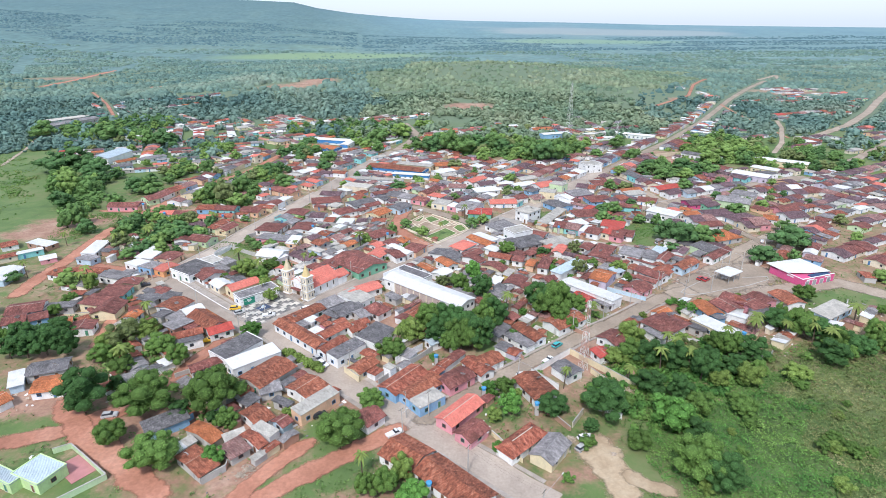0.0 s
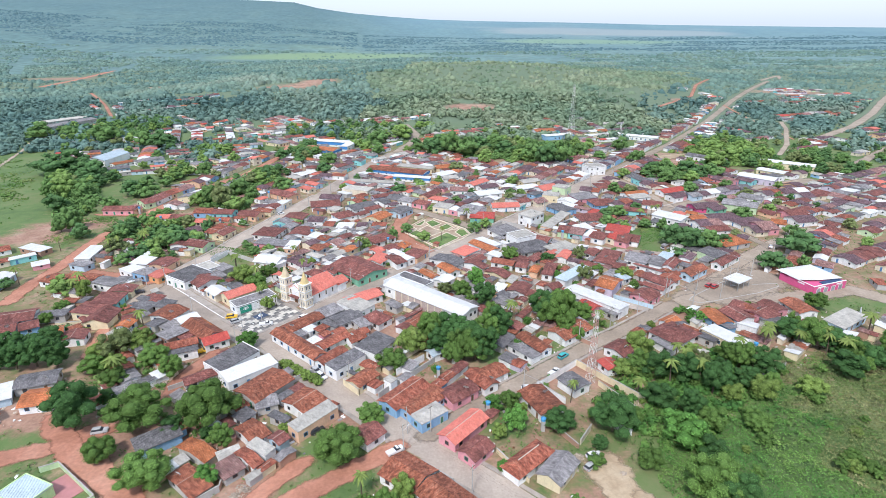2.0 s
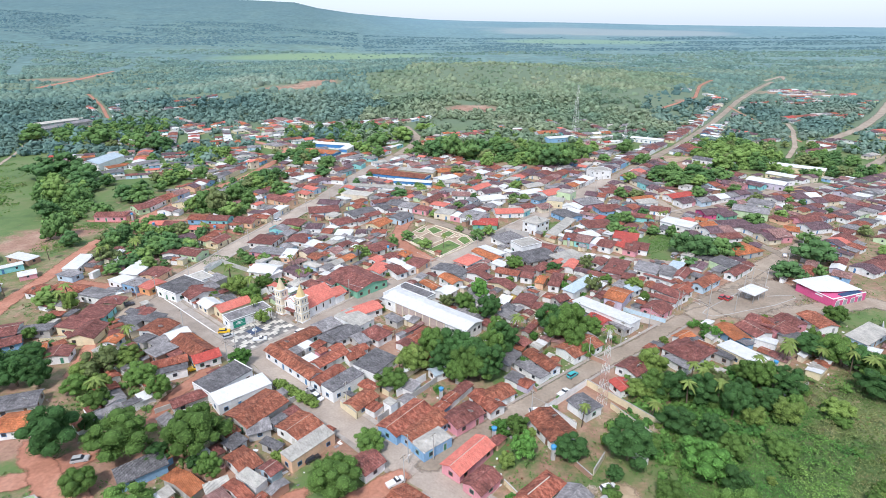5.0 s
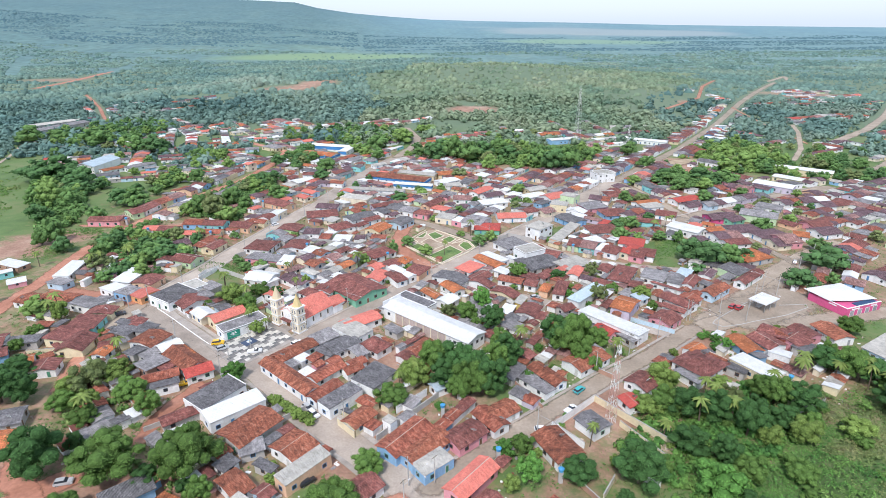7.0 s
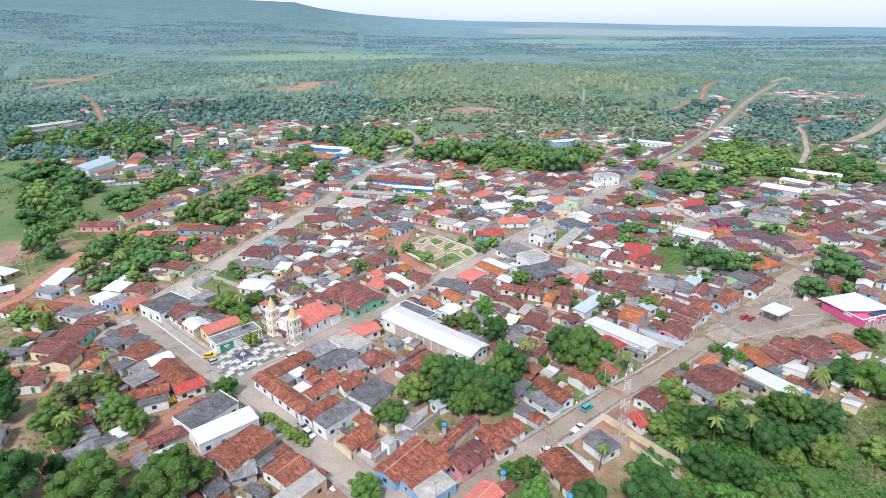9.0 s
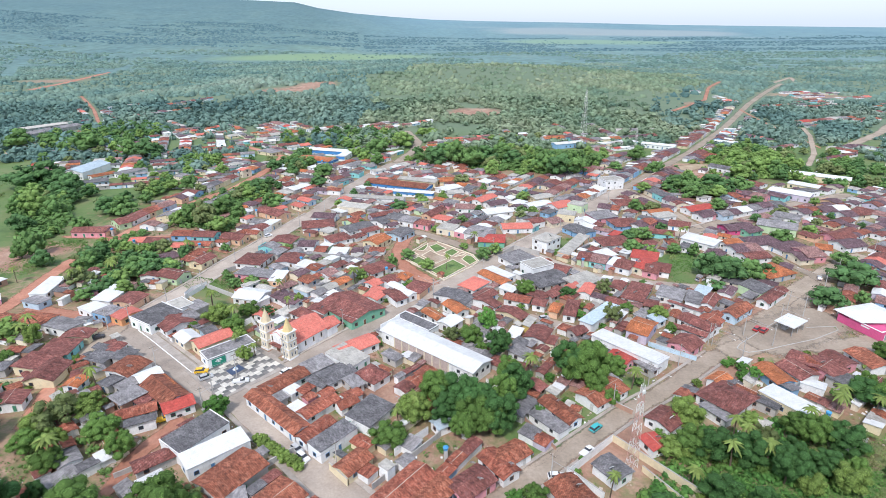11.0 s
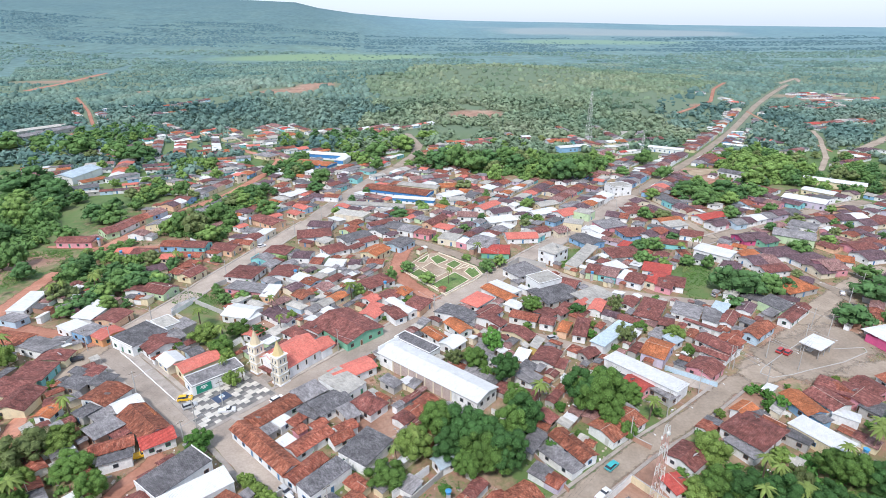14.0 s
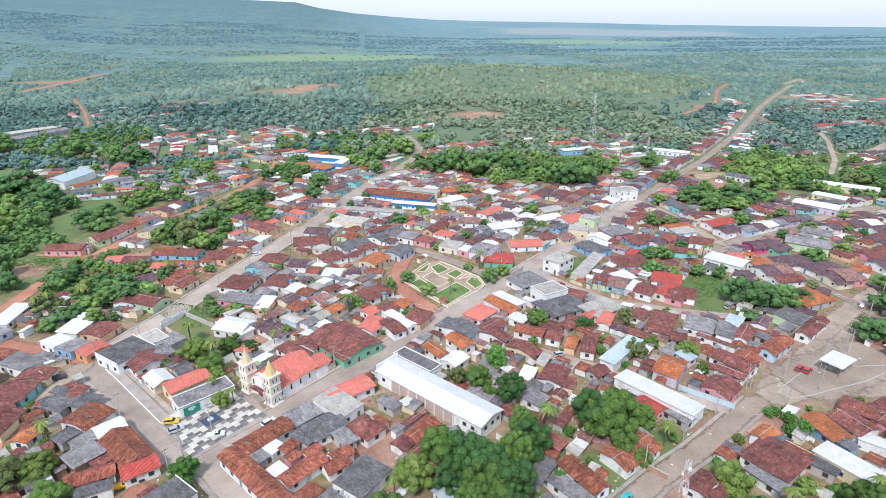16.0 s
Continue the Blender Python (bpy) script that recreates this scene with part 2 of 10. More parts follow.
# woodland and hill greens, with distance haze painted in as extra blue
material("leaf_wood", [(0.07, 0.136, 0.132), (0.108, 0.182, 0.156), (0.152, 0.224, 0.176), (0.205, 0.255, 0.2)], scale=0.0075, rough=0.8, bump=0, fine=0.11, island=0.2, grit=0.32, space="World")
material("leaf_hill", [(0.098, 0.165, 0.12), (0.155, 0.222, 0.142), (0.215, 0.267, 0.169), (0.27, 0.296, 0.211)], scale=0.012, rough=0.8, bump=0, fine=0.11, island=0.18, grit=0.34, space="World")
material("leaf_weed", [(0.07, 0.15, 0.04), (0.12, 0.21, 0.06), (0.24, 0.26, 0.11)], scale=0.07, rough=0.8, bump=0, fine=0.9, island=0.3, grit=0.3, space="World")
# farthest crowns: bluest of the greens, most haze in the colour
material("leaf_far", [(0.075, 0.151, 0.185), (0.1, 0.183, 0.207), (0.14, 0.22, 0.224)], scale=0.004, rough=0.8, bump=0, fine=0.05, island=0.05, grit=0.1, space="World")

# matte leaves
for key, m in MATS.items():
    if key.startswith(("leaf", "town")):
        m.node_tree.nodes["Principled BSDF"].inputs["Specular IOR Level"].default_value = 0.12

# ---- building helpers ----
def mesh(name, verts, faces, mats, index=None, smooth=False):
    me = bpy.data.meshes.new(name)
    me.from_pydata(verts, [], faces)
    for m in mats if isinstance(mats, (list, tuple)) else [mats]:
        me.materials.append(MATS[m])
    if index is not None:
        me.polygons.foreach_set("material_index", index)
    if smooth:
        me.polygons.foreach_set("use_smooth", [True] * len(me.polygons))
    me.update()
    return me


def part(name, me, parent=None, at=None, label=""):
    """Links a mesh as one object, under a thing where one is given."""
    ob = new(name, me)
    if parent is not None:
        ob.parent = parent
    if at is not None:
        ob.matrix_basis = at
    return tagged(ob, label)


def box(x0, x1, y0, y1, z0, z1):
    v = [(x0, y0, z0), (x1, y0, z0), (x1, y1, z0), (x0, y1, z0), (x0, y0, z1), (x1, y0, z1), (x1, y1, z1), (x0, y1, z1)]
    f = [(0, 3, 2, 1), (4, 5, 6, 7), (0, 1, 5, 4), (1, 2, 6, 5), (2, 3, 7, 6), (3, 0, 4, 7)]
    return v, f


def joined(*pieces):
    v, f = [], []
    for pv, pf in pieces:
        n = len(v)
        v += pv
        f += [tuple(i + n for i in face) for face in pf]
    return v, f


def tube(a, b, r0, r1, n=8):
    a, b = Vector(a), Vector(b)
    q = (b - a).to_track_quat("Z", "Y")
    v = [tuple(p + q @ Vector((r * math.cos(2 * math.pi * k / n), r * math.sin(2 * math.pi * k / n), 0))) for p, r in ((a, r0), (b, r1)) for k in range(n)]
    f = [(k, (k + 1) % n, n + (k + 1) % n, n + k) for k in range(n)] + [tuple(range(n - 1, -1, -1)), tuple(range(n, 2 * n))]
    return v, f


TAKEN = {}
CELL = 24.0


def claim(x, y, rot, w, d):
    """Marks a rectangle of ground as built upon."""
    r = math.hypot(w, d) / 2
    item = (x, y, math.cos(rot), math.sin(rot), w / 2, d / 2, r)
    for i in range(int((x - r) // CELL), int((x + r) // CELL) + 1):
        for j in range(int((y - r) // CELL), int((y + r) // CELL) + 1):
            TAKEN.setdefault((i, j), []).append(item)


def free(x, y, rot, w, d):
    """Whether a rectangle keeps clear of all that is claimed so far."""
    c, s, hw, hd, r = math.cos(rot), math.sin(rot), w / 2, d / 2, math.hypot(w, d) / 2
    for i in range(int((x - r) // CELL), int((x + r) // CELL) + 1):
        for j in range(int((y - r) // CELL), int((y + r) // CELL) + 1):
            for X, Y, C, S, HW, HD, R in TAKEN.get((i, j), ()):
                dx, dy = X - x, Y - y
                if dx * dx + dy * dy > (r + R) ** 2:
                    continue
                cc, ss = abs(c * C + s * S), abs(c * S - s * C)
                if abs(dx * c + dy * s) < hw + HW * cc + HD * ss and abs(-dx * s + dy * c) < hd + HW * ss + HD * cc and abs(dx * C + dy * S) < HW + hw * cc + hd * ss and abs(-dx * S + dy * C) < HD + hw * ss + hd * cc:
                    return False
    return True


# ---- ground, one sheet to the horizon ----
GREEN = []


def green(x, y, rx, ry, rot=0.0, amount=1.0):
    """A stretch of ground that is grassy (amount 1) or bare red earth (amount -1)."""
    GREEN.append((x, y, rx, ry, math.cos(radians(rot)), math.sin(radians(rot)), amount))


def relief(x, y):
    """Height of the land: level under the town, a scrubby hill behind it."""
    h = 34 * math.exp(-(((x - 60) / 330) ** 2 + ((y - 1010) / 210) ** 2))
    h += 10 * math.exp(-(((x + 260) / 200) ** 2 + ((y - 900) / 160) ** 2))
    return h * min(1.0, max(0.0, (y - 560) / 160))


green(-99.4, 250.2, 15, 8, -46)
green(-82.4, 228.0, 16, 7, -39)
green(102, 269, 17, 6.5, 67)
green(56.5, 295, 7, 11, -20)
green(-187, 286, 16, 24, -15)
green(91.8, 121.3, 58, 34, 25)
green(63.3, 107.1, 40, 22)
green(33.1, 164.0, 8, 14, 30)
green(106.9, 273.8, 14, 16)
green(-56.5, 274.0, 9, 10)
green(-32.3, 115.2, 13, 9, 45)
green(-90.1, 102.2, 22, 8, -40)
green(-111.6, 122.0, 14, 6)
green(152.4, 196.7, 30, 9, 10)
green(4.1, 279.4, 22, 16, 40)
green(43.1, 115.0, 7, 4, 0, -1)
green(33.9, 103.6, 8, 5, 0, -1)
green(-119.0, 132.8, 18, 6, 0, -1)
green(-41.6, 107.4, 14, 7, 40, -1)
green(32.4, 714.0, 40, 16, 0, -1)
green(508.2, 852.1, 90, 40, 0, -1)
green(-744.2, 1137.0, 80, 60, 0, -1)
green(191.2, 435.4, 26, 16, 20, -1)
green(-28.2, 116.3, 14, 9, 40)
green(125.9, 223.7, 26, 12, 20, -1)
green(75.6, 183.4, 16, 7, 40, -1)
green(-23.6, 136.4, 14, 8, 0, -1)
green(-65.1, 121.8, 24, 8, -10, -1)
green(40.0, 160.4, 16, 10, 40, -1)
green(-17.6, 180.4, 12, 10, 0, -1)
green(-64.6, 237.5, 16, 10, 30, -1)
green(-219.7, 838.5, 60, 26, 0, -1)
green(-180.7, 868.5, 36, 14, 0, -1)
green(-58.5, 784.0, 40, 14, 0, -1)
green(-452.5, 916.0, 34, 22, 0, -1)
green(311.6, 773.1, 26, 14, 0, -1)
green(34.9, 700.0, 46, 16, 0, -1)
green(185.5, 435.4, 30, 14, 0, -1)
green(-22.5, 107.4, 10, 5, 30)
green(-65.4, 115.3, 8, 8, 0)
green(-37.0, 100.3, 14, 7, 20)
green(-199.0, 288.9, 24, 13, 10, -1)
green(-208.6, 271.4, 20, 8, 0, -1)
green(-191.5, 308.5, 10, 6, 0)
green(26.4, 161.9, 14, 8, 0)
green(44.9, 180.4, 16, 8, 30)
green(19.9, 178.3, 10, 8, 0)
green(42.2, 171.3, 10, 7, 30)
green(13.5, 131.1, 8, 8, 0)
green(22.7, 160.9, 9, 7, 0)
green(-29.1, 158.5, 7, 5, 40)
green(-48.8, 193.1, 5, 4, 0)
green(-62.0, 274.9, 7, 10, 20)
green(-55.0, 272.6, 5, 8, 20)
green(-150.8, 248.3, 12, 7, 20)
green(-129.8, 260.3, 14, 8, 0, -1)
green(100.8, 267.8, 9, 16, 15)
green(59.7, 213.8, 8, 6, 0)
green(55.6, 296.0, 10, 8, 0)
green(177.4, 459.1, 14, 10, 0, -1)
green(185.8, 432.0, 14, 9, 0, -1)
green(49.3, 110.0, 11, 8, 0)
green(37.2, 100.9, 9, 4, 0)
green(64.5, 171.0, 4, 9, 15)


def axis_lines(lo, a, b, hi, step):
    out = list(np.arange(a, b + 0.1, step))
    s, v = step, b
    while v < hi:
        s *= 1.13
        v += s
        out.append(v)
    s, v = step, a
    while v > lo:
        s *= 1.16
        v -= s
        out.insert(0, v)
    return np.array(out)


def make_ground():
    xs, ys = axis_lines(-5600, -250, 270, 5600, 2.6), axis_lines(-1500, 84, 560, 5600, 2.6)
    X, Y = np.meshgrid(xs, ys)
    Z = np.array([[relief(x, y) if 500 < y < 2200 else 0.0 for x in xs] for y in ys])
    G = 0.45 + 0.45 * np.clip((np.hypot(X - 30, (Y - 270) * 0.95) - 190) / 120, 0, 1)
    for x, y, rx, ry, c, s, a in GREEN:
        u, v = ((X - x) * c + (Y - y) * s) / rx, (-(X - x) * s + (Y - y) * c) / ry
        k = np.clip(1.5 - 1.15 * np.sqrt(u * u + v * v), 0, 1) * 0.75
        G = G * (1 - k) + k * (0.78 if a > 0 else 0.12)
    nx, ny = len(xs), len(ys)
    verts = np.stack([X, Y, Z], -1).reshape(-1, 3)
    i = (np.arange(ny - 1)[:, None] * nx + np.arange(nx - 1)).ravel()
    faces = np.stack([i, i + 1, i + nx + 1, i + nx], 1)
    me = mesh("ground", verts.tolist(), faces.tolist(), "ground", smooth=True)
    at = me.attributes.new("growth", "FLOAT", "POINT")
    at.data.foreach_set("value", G.ravel().astype(np.float32))
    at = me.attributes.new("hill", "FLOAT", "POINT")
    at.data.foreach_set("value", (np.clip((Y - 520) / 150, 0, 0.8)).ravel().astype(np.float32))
    tagged(part("ground", me), "flat red earth and patchy green grass across the town", "ground", kind="structure")


def ground_material():
    m = material("ground", [(0.22, 0.115, 0.078), (0.33, 0.195, 0.138), (0.42, 0.295, 0.222)], scale=0.11, bump=0.06, fine=0.9, grit=0.22, space="World")
    nt = m.node_tree
    nodes, links = nt.nodes, nt.links
    bsdf = nodes["Principled BSDF"]
    earth = bsdf.inputs["Base Color"].links[0].from_socket
    pos = nodes.new("ShaderNodeNewGeometry").outputs["Position"]
    a = nodes.new("ShaderNodeAttribute")
    a.attribute_name = "growth"
    n1, n2 = nodes.new("ShaderNodeTexNoise"), nodes.new("ShaderNodeTexNoise")
    n1.inputs["Scale"].default_value, n1.inputs["Detail"].default_value = 0.22, 9
    n2.inputs["Scale"].default_value, n2.inputs["Detail"].default_value = 0.03, 8
    for n in (n1, n2):
        n.inputs["Roughness"].default_value = 0.74
        links.new(pos, n.inputs["Vector"])
    add = nodes.new("ShaderNodeMath")
    add.operation = "ADD"
    links.new(a.outputs["Fac"], add.inputs[0])
    links.new(n1.outputs["Fac"], add.inputs[1])
    cut = nodes.new("ShaderNodeMapRange")
    cut.inputs["From Min"].default_value, cut.inputs["From Max"].default_value = 0.86, 1.14
    links.new(add.outputs[0], cut.inputs["Value"])
    ramp = nodes.new("ShaderNodeValToRGB")
    e = ramp.color_ramp.elements
    e.new(0.5)
    e[0].position, e[0].color = 0.32, (0.06, 0.112, 0.034, 1)
    e[1].position, e[1].color = 0.5, (0.112, 0.178, 0.052, 1)
    e[2].position, e[2].color = 0.68, (0.19, 0.19, 0.09, 1)
    links.new(n2.outputs["Fac"], ramp.inputs[0])
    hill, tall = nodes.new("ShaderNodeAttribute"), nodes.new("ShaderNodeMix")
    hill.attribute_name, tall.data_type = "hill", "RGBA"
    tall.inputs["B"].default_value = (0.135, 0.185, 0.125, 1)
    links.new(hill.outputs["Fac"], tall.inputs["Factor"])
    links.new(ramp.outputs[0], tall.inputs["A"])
    mix = nodes.new("ShaderNodeMix")
    mix.data_type = "RGBA"
    links.new(cut.outputs[0], mix.inputs["Factor"])
    links.new(earth, mix.inputs["A"])
    links.new(tall.outputs["Result"], mix.inputs["B"])
    links.new(mix.outputs["Result"], bsdf.inputs["Base Color"])


ground_material()
make_ground()


# ---- far land: plain and the long table mountain on the skyline, haze painted on ----
def backdrop_material():
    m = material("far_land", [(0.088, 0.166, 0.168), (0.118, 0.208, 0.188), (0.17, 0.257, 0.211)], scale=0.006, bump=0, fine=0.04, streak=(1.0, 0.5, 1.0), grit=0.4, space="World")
    nt = m.node_tree
    nodes, links = nt.nodes, nt.links
    bsdf = nodes["Principled BSDF"]
    old = bsdf.inputs["Base Color"].links[0].from_socket
    pos = nodes.new("ShaderNodeNewGeometry").outputs["Position"]
    length = nodes.new("ShaderNodeVectorMath")
    length.operation = "LENGTH"
    links.new(pos, length.inputs[0])
    # pale dry fields and light meadows on the plain
    last = old
    for layer, tone in (("dry", (0.44, 0.39, 0.33, 1)), ("meadow", (0.22, 0.32, 0.15, 1))):
        at, mx = nodes.new("ShaderNodeAttribute"), nodes.new("ShaderNodeMix")
        at.attribute_name, mx.data_type = layer, "RGBA"
        mx.inputs["B"].default_value = tone
        links.new(at.outputs["Fac"], mx.inputs["Factor"])
        links.new(last, mx.inputs["A"])
        last = mx.outputs["Result"]
    # haze put into the colour: bluer with distance, a darker tone over the mountain
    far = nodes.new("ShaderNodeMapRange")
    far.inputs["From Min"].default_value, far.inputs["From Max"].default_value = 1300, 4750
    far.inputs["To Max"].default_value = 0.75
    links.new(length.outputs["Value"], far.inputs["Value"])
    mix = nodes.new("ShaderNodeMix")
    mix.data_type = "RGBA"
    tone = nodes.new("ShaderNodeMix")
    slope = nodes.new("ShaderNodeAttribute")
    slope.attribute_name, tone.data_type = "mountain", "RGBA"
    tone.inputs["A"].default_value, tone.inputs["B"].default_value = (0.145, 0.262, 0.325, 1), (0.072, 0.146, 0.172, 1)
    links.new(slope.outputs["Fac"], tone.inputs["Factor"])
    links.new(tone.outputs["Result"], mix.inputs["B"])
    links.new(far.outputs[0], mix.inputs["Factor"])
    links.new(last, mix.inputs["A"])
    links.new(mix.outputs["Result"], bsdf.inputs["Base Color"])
    # the painted haze also glows faintly, more with distance
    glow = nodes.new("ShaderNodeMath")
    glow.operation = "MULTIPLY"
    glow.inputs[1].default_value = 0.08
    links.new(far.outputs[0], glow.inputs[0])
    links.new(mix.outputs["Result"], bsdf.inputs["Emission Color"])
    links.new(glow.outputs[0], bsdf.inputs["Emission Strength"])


def skyline(az):
    """Height of the skyline at 4700 m, by degrees to the right of the way ahead: a mesa, then a plain that falls away slowly."""
    keys = ((-60, 250), (-36, 268), (-31, 262), (-22, 258), (-17, 250), (-13.5, 238), (-11.5, 200), (-8.5, 165), (-5, 140), (-1, 118), (4, 106), (12, 95), (20, 78), (30, 68), (40, 60), (60, 60))
    for (a, u), (b, v) in zip(keys, keys[1:]):
        if a <= az <= b:
            return u + (v - u) * (az - a) / (b - a)
    return 60


def far_height(x, y):
    """Height of the far land, rising to the skyline."""
    r, a = math.hypot(x, y), math.degrees(math.atan2(x, y))
    k = max(0.0, min(1.0, (r - 1900) / 2800))
    k = k * k * (1.6 - 0.6 * k) if a > -8 else k ** 1.5 * (1.3 - 0.3 * k)
    bumps = noise.fractal(Vector((x / 420, y / 420, 3)), 1.0, 2.1, 5) * 7 if a < -6 else noise.noise(Vector((x / 500, y / 500, 0))) * 6
    return skyline(a) * k + bumps * k * (1 - k) * 4 + 0.4 * (r > 1500)


def FIELD(x, y):
    """How dry, and how much of a meadow, the far plain is at a place."""
    r, a = math.hypot(x, y), math.degrees(math.atan2(x, y))
    m = noise.fractal(Vector((x / 500, y / 260, 8)), 1.0, 2.0, 4)
    dry = max(0.0, 1 - ((a - 15) / 13) ** 2 - ((r - 3700) / 380) ** 2) * 2.0 + 0.7 * m - 0.15
    meadow = max(0.0, 1 - ((a - 13) / 10) ** 2 - ((r - 2850) / 200) ** 2, 1 - ((a + 11) / 12) ** 2 - ((r - 1930) / 190) ** 2) * 1.6 + 0.6 * m - 0.15
    if r < 3250 or not 0 < a < 30:
        dry = 0.0
    if r > 3250 or not -25 < a < 25:
        meadow = 0.0
    return min(0.7, max(0.0, dry)), min(0.9, max(0.0, meadow))


def make_backdrop():
    azs, rs = np.arange(-60, 60.1, 0.5), np.concatenate([np.arange(1500, 2600, 50), np.arange(2600, 4701, 75)])
    verts = []
    for r in rs:
        for a in azs:
            x, y = r * math.sin(radians(a)), r * math.cos(radians(a))
            verts.append((x, y, far_height(x, y)))
    n = len(azs)
    faces = [(i * n + j, i * n + j + 1, i * n + n + j + 1, i * n + n + j) for i in range(len(rs) - 1) for j in range(n - 1)]
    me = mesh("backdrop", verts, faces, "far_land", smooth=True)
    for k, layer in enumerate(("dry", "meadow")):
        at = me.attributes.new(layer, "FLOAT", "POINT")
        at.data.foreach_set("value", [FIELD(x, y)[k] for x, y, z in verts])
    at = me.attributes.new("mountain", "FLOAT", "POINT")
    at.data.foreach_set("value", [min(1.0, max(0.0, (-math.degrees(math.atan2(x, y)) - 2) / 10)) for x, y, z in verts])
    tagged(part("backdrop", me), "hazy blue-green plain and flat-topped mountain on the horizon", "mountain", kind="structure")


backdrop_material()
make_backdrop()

# ---- streets ----
ROADS = []


def dense(pts, step=4.0):
    out = []
    for a, b in zip(pts, pts[1:]):
        n = max(1, int(math.dist(a, b) / step))
        out += [Vector(a).lerp(Vector(b), k / n) for k in range(n)]
    return out + [Vector(pts[-1])]


def ribbon(pts, left, right, z, jitter=0.0, seed=0, drop=0.0):
    """A strip along a line, from left to right of it; with a drop it has sides down to the ground."""
    rng = random.Random(seed)
    line = dense(pts)
    v, f = [], []
    for k, p in enumerate(line):
        d = (line[min(k + 1, len(line) - 1)] - line[max(k - 1, 0)]).normalized()
        n = Vector((d.y, -d.x))
        l, r = left + rng.uniform(-jitter, jitter), right + rng.uniform(-jitter, jitter)
        h = relief(p.x, p.y) if p.y > 500 else 0.0
        a, b = p + n * l, p + n * r
        v += [(a.x, a.y, h + z), (b.x, b.y, h + z), (a.x, a.y, h + z - drop), (b.x, b.y, h + z - drop)]
    for k in range(len(line) - 1):
        i = 4 * k
        f.append((i, i + 1, i + 5, i + 4))
        if drop:
            f += [(i + 2, i, i + 4, i + 6), (i + 1, i + 3, i + 7, i + 5)]
    return v, f


def worn_ribbon(pts, width, z, jitter, seed, mat):
    """An earth road: a strip whose edge attribute falls from its middle to its ragged sides."""
    rng = random.Random(seed)
    line = dense(pts, 3.0)
    v, f, e = [], [], []
    for k, p in enumerate(line):
        d = (line[min(k + 1, len(line) - 1)] - line[max(k - 1, 0)]).normalized()
        n = Vector((d.y, -d.x))
        half = width * 0.66 + rng.uniform(-jitter, jitter) * 0.6
        end = min(1.0, min(k, len(line) - 1 - k) * 0.5 + 0.35)
        for u, a in ((-1, 0.0), (-0.62, 0.45), (-0.3, 0.8), (0.3, 0.8), (0.62, 0.45), (1, 0.0)):
            q = p + n * half * u
            v.append((q.x, q.y, (relief(q.x, q.y) if q.y > 500 else 0.0) + z))
            e.append(a * end)
    for k in range(len(line) - 1):
        f += [(6 * k + j, 6 * k + j + 1, 6 * k + j + 7, 6 * k + j + 6) for j in range(5)]
    me = mesh("road", v, f, mat)
    me.attributes.new("edge", "FLOAT", "POINT").data.foreach_set("value", e)
    return me


def trimmed(pts, by):
    """The line without its first and last metres, where streets cross."""
    a, b, y, z = Vector(pts[0]), Vector(pts[1]), Vector(pts[-2]), Vector(pts[-1])
    first, last = a + (b - a).normalized() * by, z + (y - z).normalized() * by
    return [tuple(first), *pts[1:-1], tuple(last)]


def road(pts, width, mat="asphalt", label="dusty grey paved town street", jitter=0.25, kerb=0.0, trim=5.0, claims=True):
    k = len(ROADS)
    z = 0.05 + 0.006 * k
    if mat == "asphalt":
        me = mesh("road", *ribbon(pts, -width / 2, width / 2, z, jitter, k), mat)
    else:
        me = worn_ribbon(pts, width, z, jitter, k, mat)
    ob = tagged(part("road", me), label, "road", kind="structure")
    ROADS.append((pts, width))
    for a, b in zip(pts, pts[1:]):
        L = math.dist(a, b)
        if claims:
            claim((a[0] + b[0]) / 2, (a[1] + b[1]) / 2, math.atan2(b[1] - a[1], b[0] - a[0]), L, width - 0.5 + 2 * kerb + (width if a[1] > 560 else 0))
    for side in (-1, 1) if kerb else ():
        e = side * (width / 2 + 0.05)
        v, f = ribbon(trimmed(pts, trim), min(e, e + side * kerb), max(e, e + side * kerb), 0.2 + 0.004 * (k % 7) + 0.002 * side, 0.05, k + side, drop=0.2)
        tagged(part("pavement", mesh("pavement", v, f, "paving")), "narrow raised pavement of worn pale concrete", "pavement", kind="structure")
    return ob


# the through street past the church square, down to the near crossing
road([(-118.0, 219.6), (-89.3, 195.2), (-66.0, 173.9)], 9.0, kerb=1.4)
road([(-69.8, 183.2), (-31.6, 145.4), (-7.5, 123.4)], 8.5, kerb=1.4)
road([(-7.5, 123.4), (9.0, 109.5), (24.5, 96.0)], 8.0, kerb=1.2)
# church street
road([(-66.0, 173.9), (-50.2, 192.8), (-34.6, 212.4), (-10.5, 243.5)], 7.5, kerb=1.2)
road([(-10.5, 243.5), (10.4, 265.2), (24.6, 282.8), (36.5, 298.5), (52.9, 317.7), (70.6, 341.5), (91.5, 369.4), (114.8, 397.9)], 8.5, kerb=1.0)
road([(114.8, 397.9), (154.5, 449.1), (200.2, 506.3), (273.0, 609.0), (383.2, 776.4), (565.6, 1032.5)], 7.5, "dust_road", "dusty earth road leaving the town")
# street north from the first crossing
road([(-118.0, 219.6), (-112.5, 233.7), (-106.5, 250.8), (-100.7, 274.1), (-93.7, 294.9), (-84.2, 325.6), (-75.8, 350.8)], 8.5, kerb=1.0)
road([(-75.8, 350.8), (-66.0, 391.7), (-54.0, 432.5), (-40.1, 471.3)], 8.5, kerb=1.0)
road([(-40.1, 471.3), (-27.9, 518.2), (-26.3, 553.8), (-40.7, 610.6)], 8.0, "dust_road", "dusty earth road leaving the town")
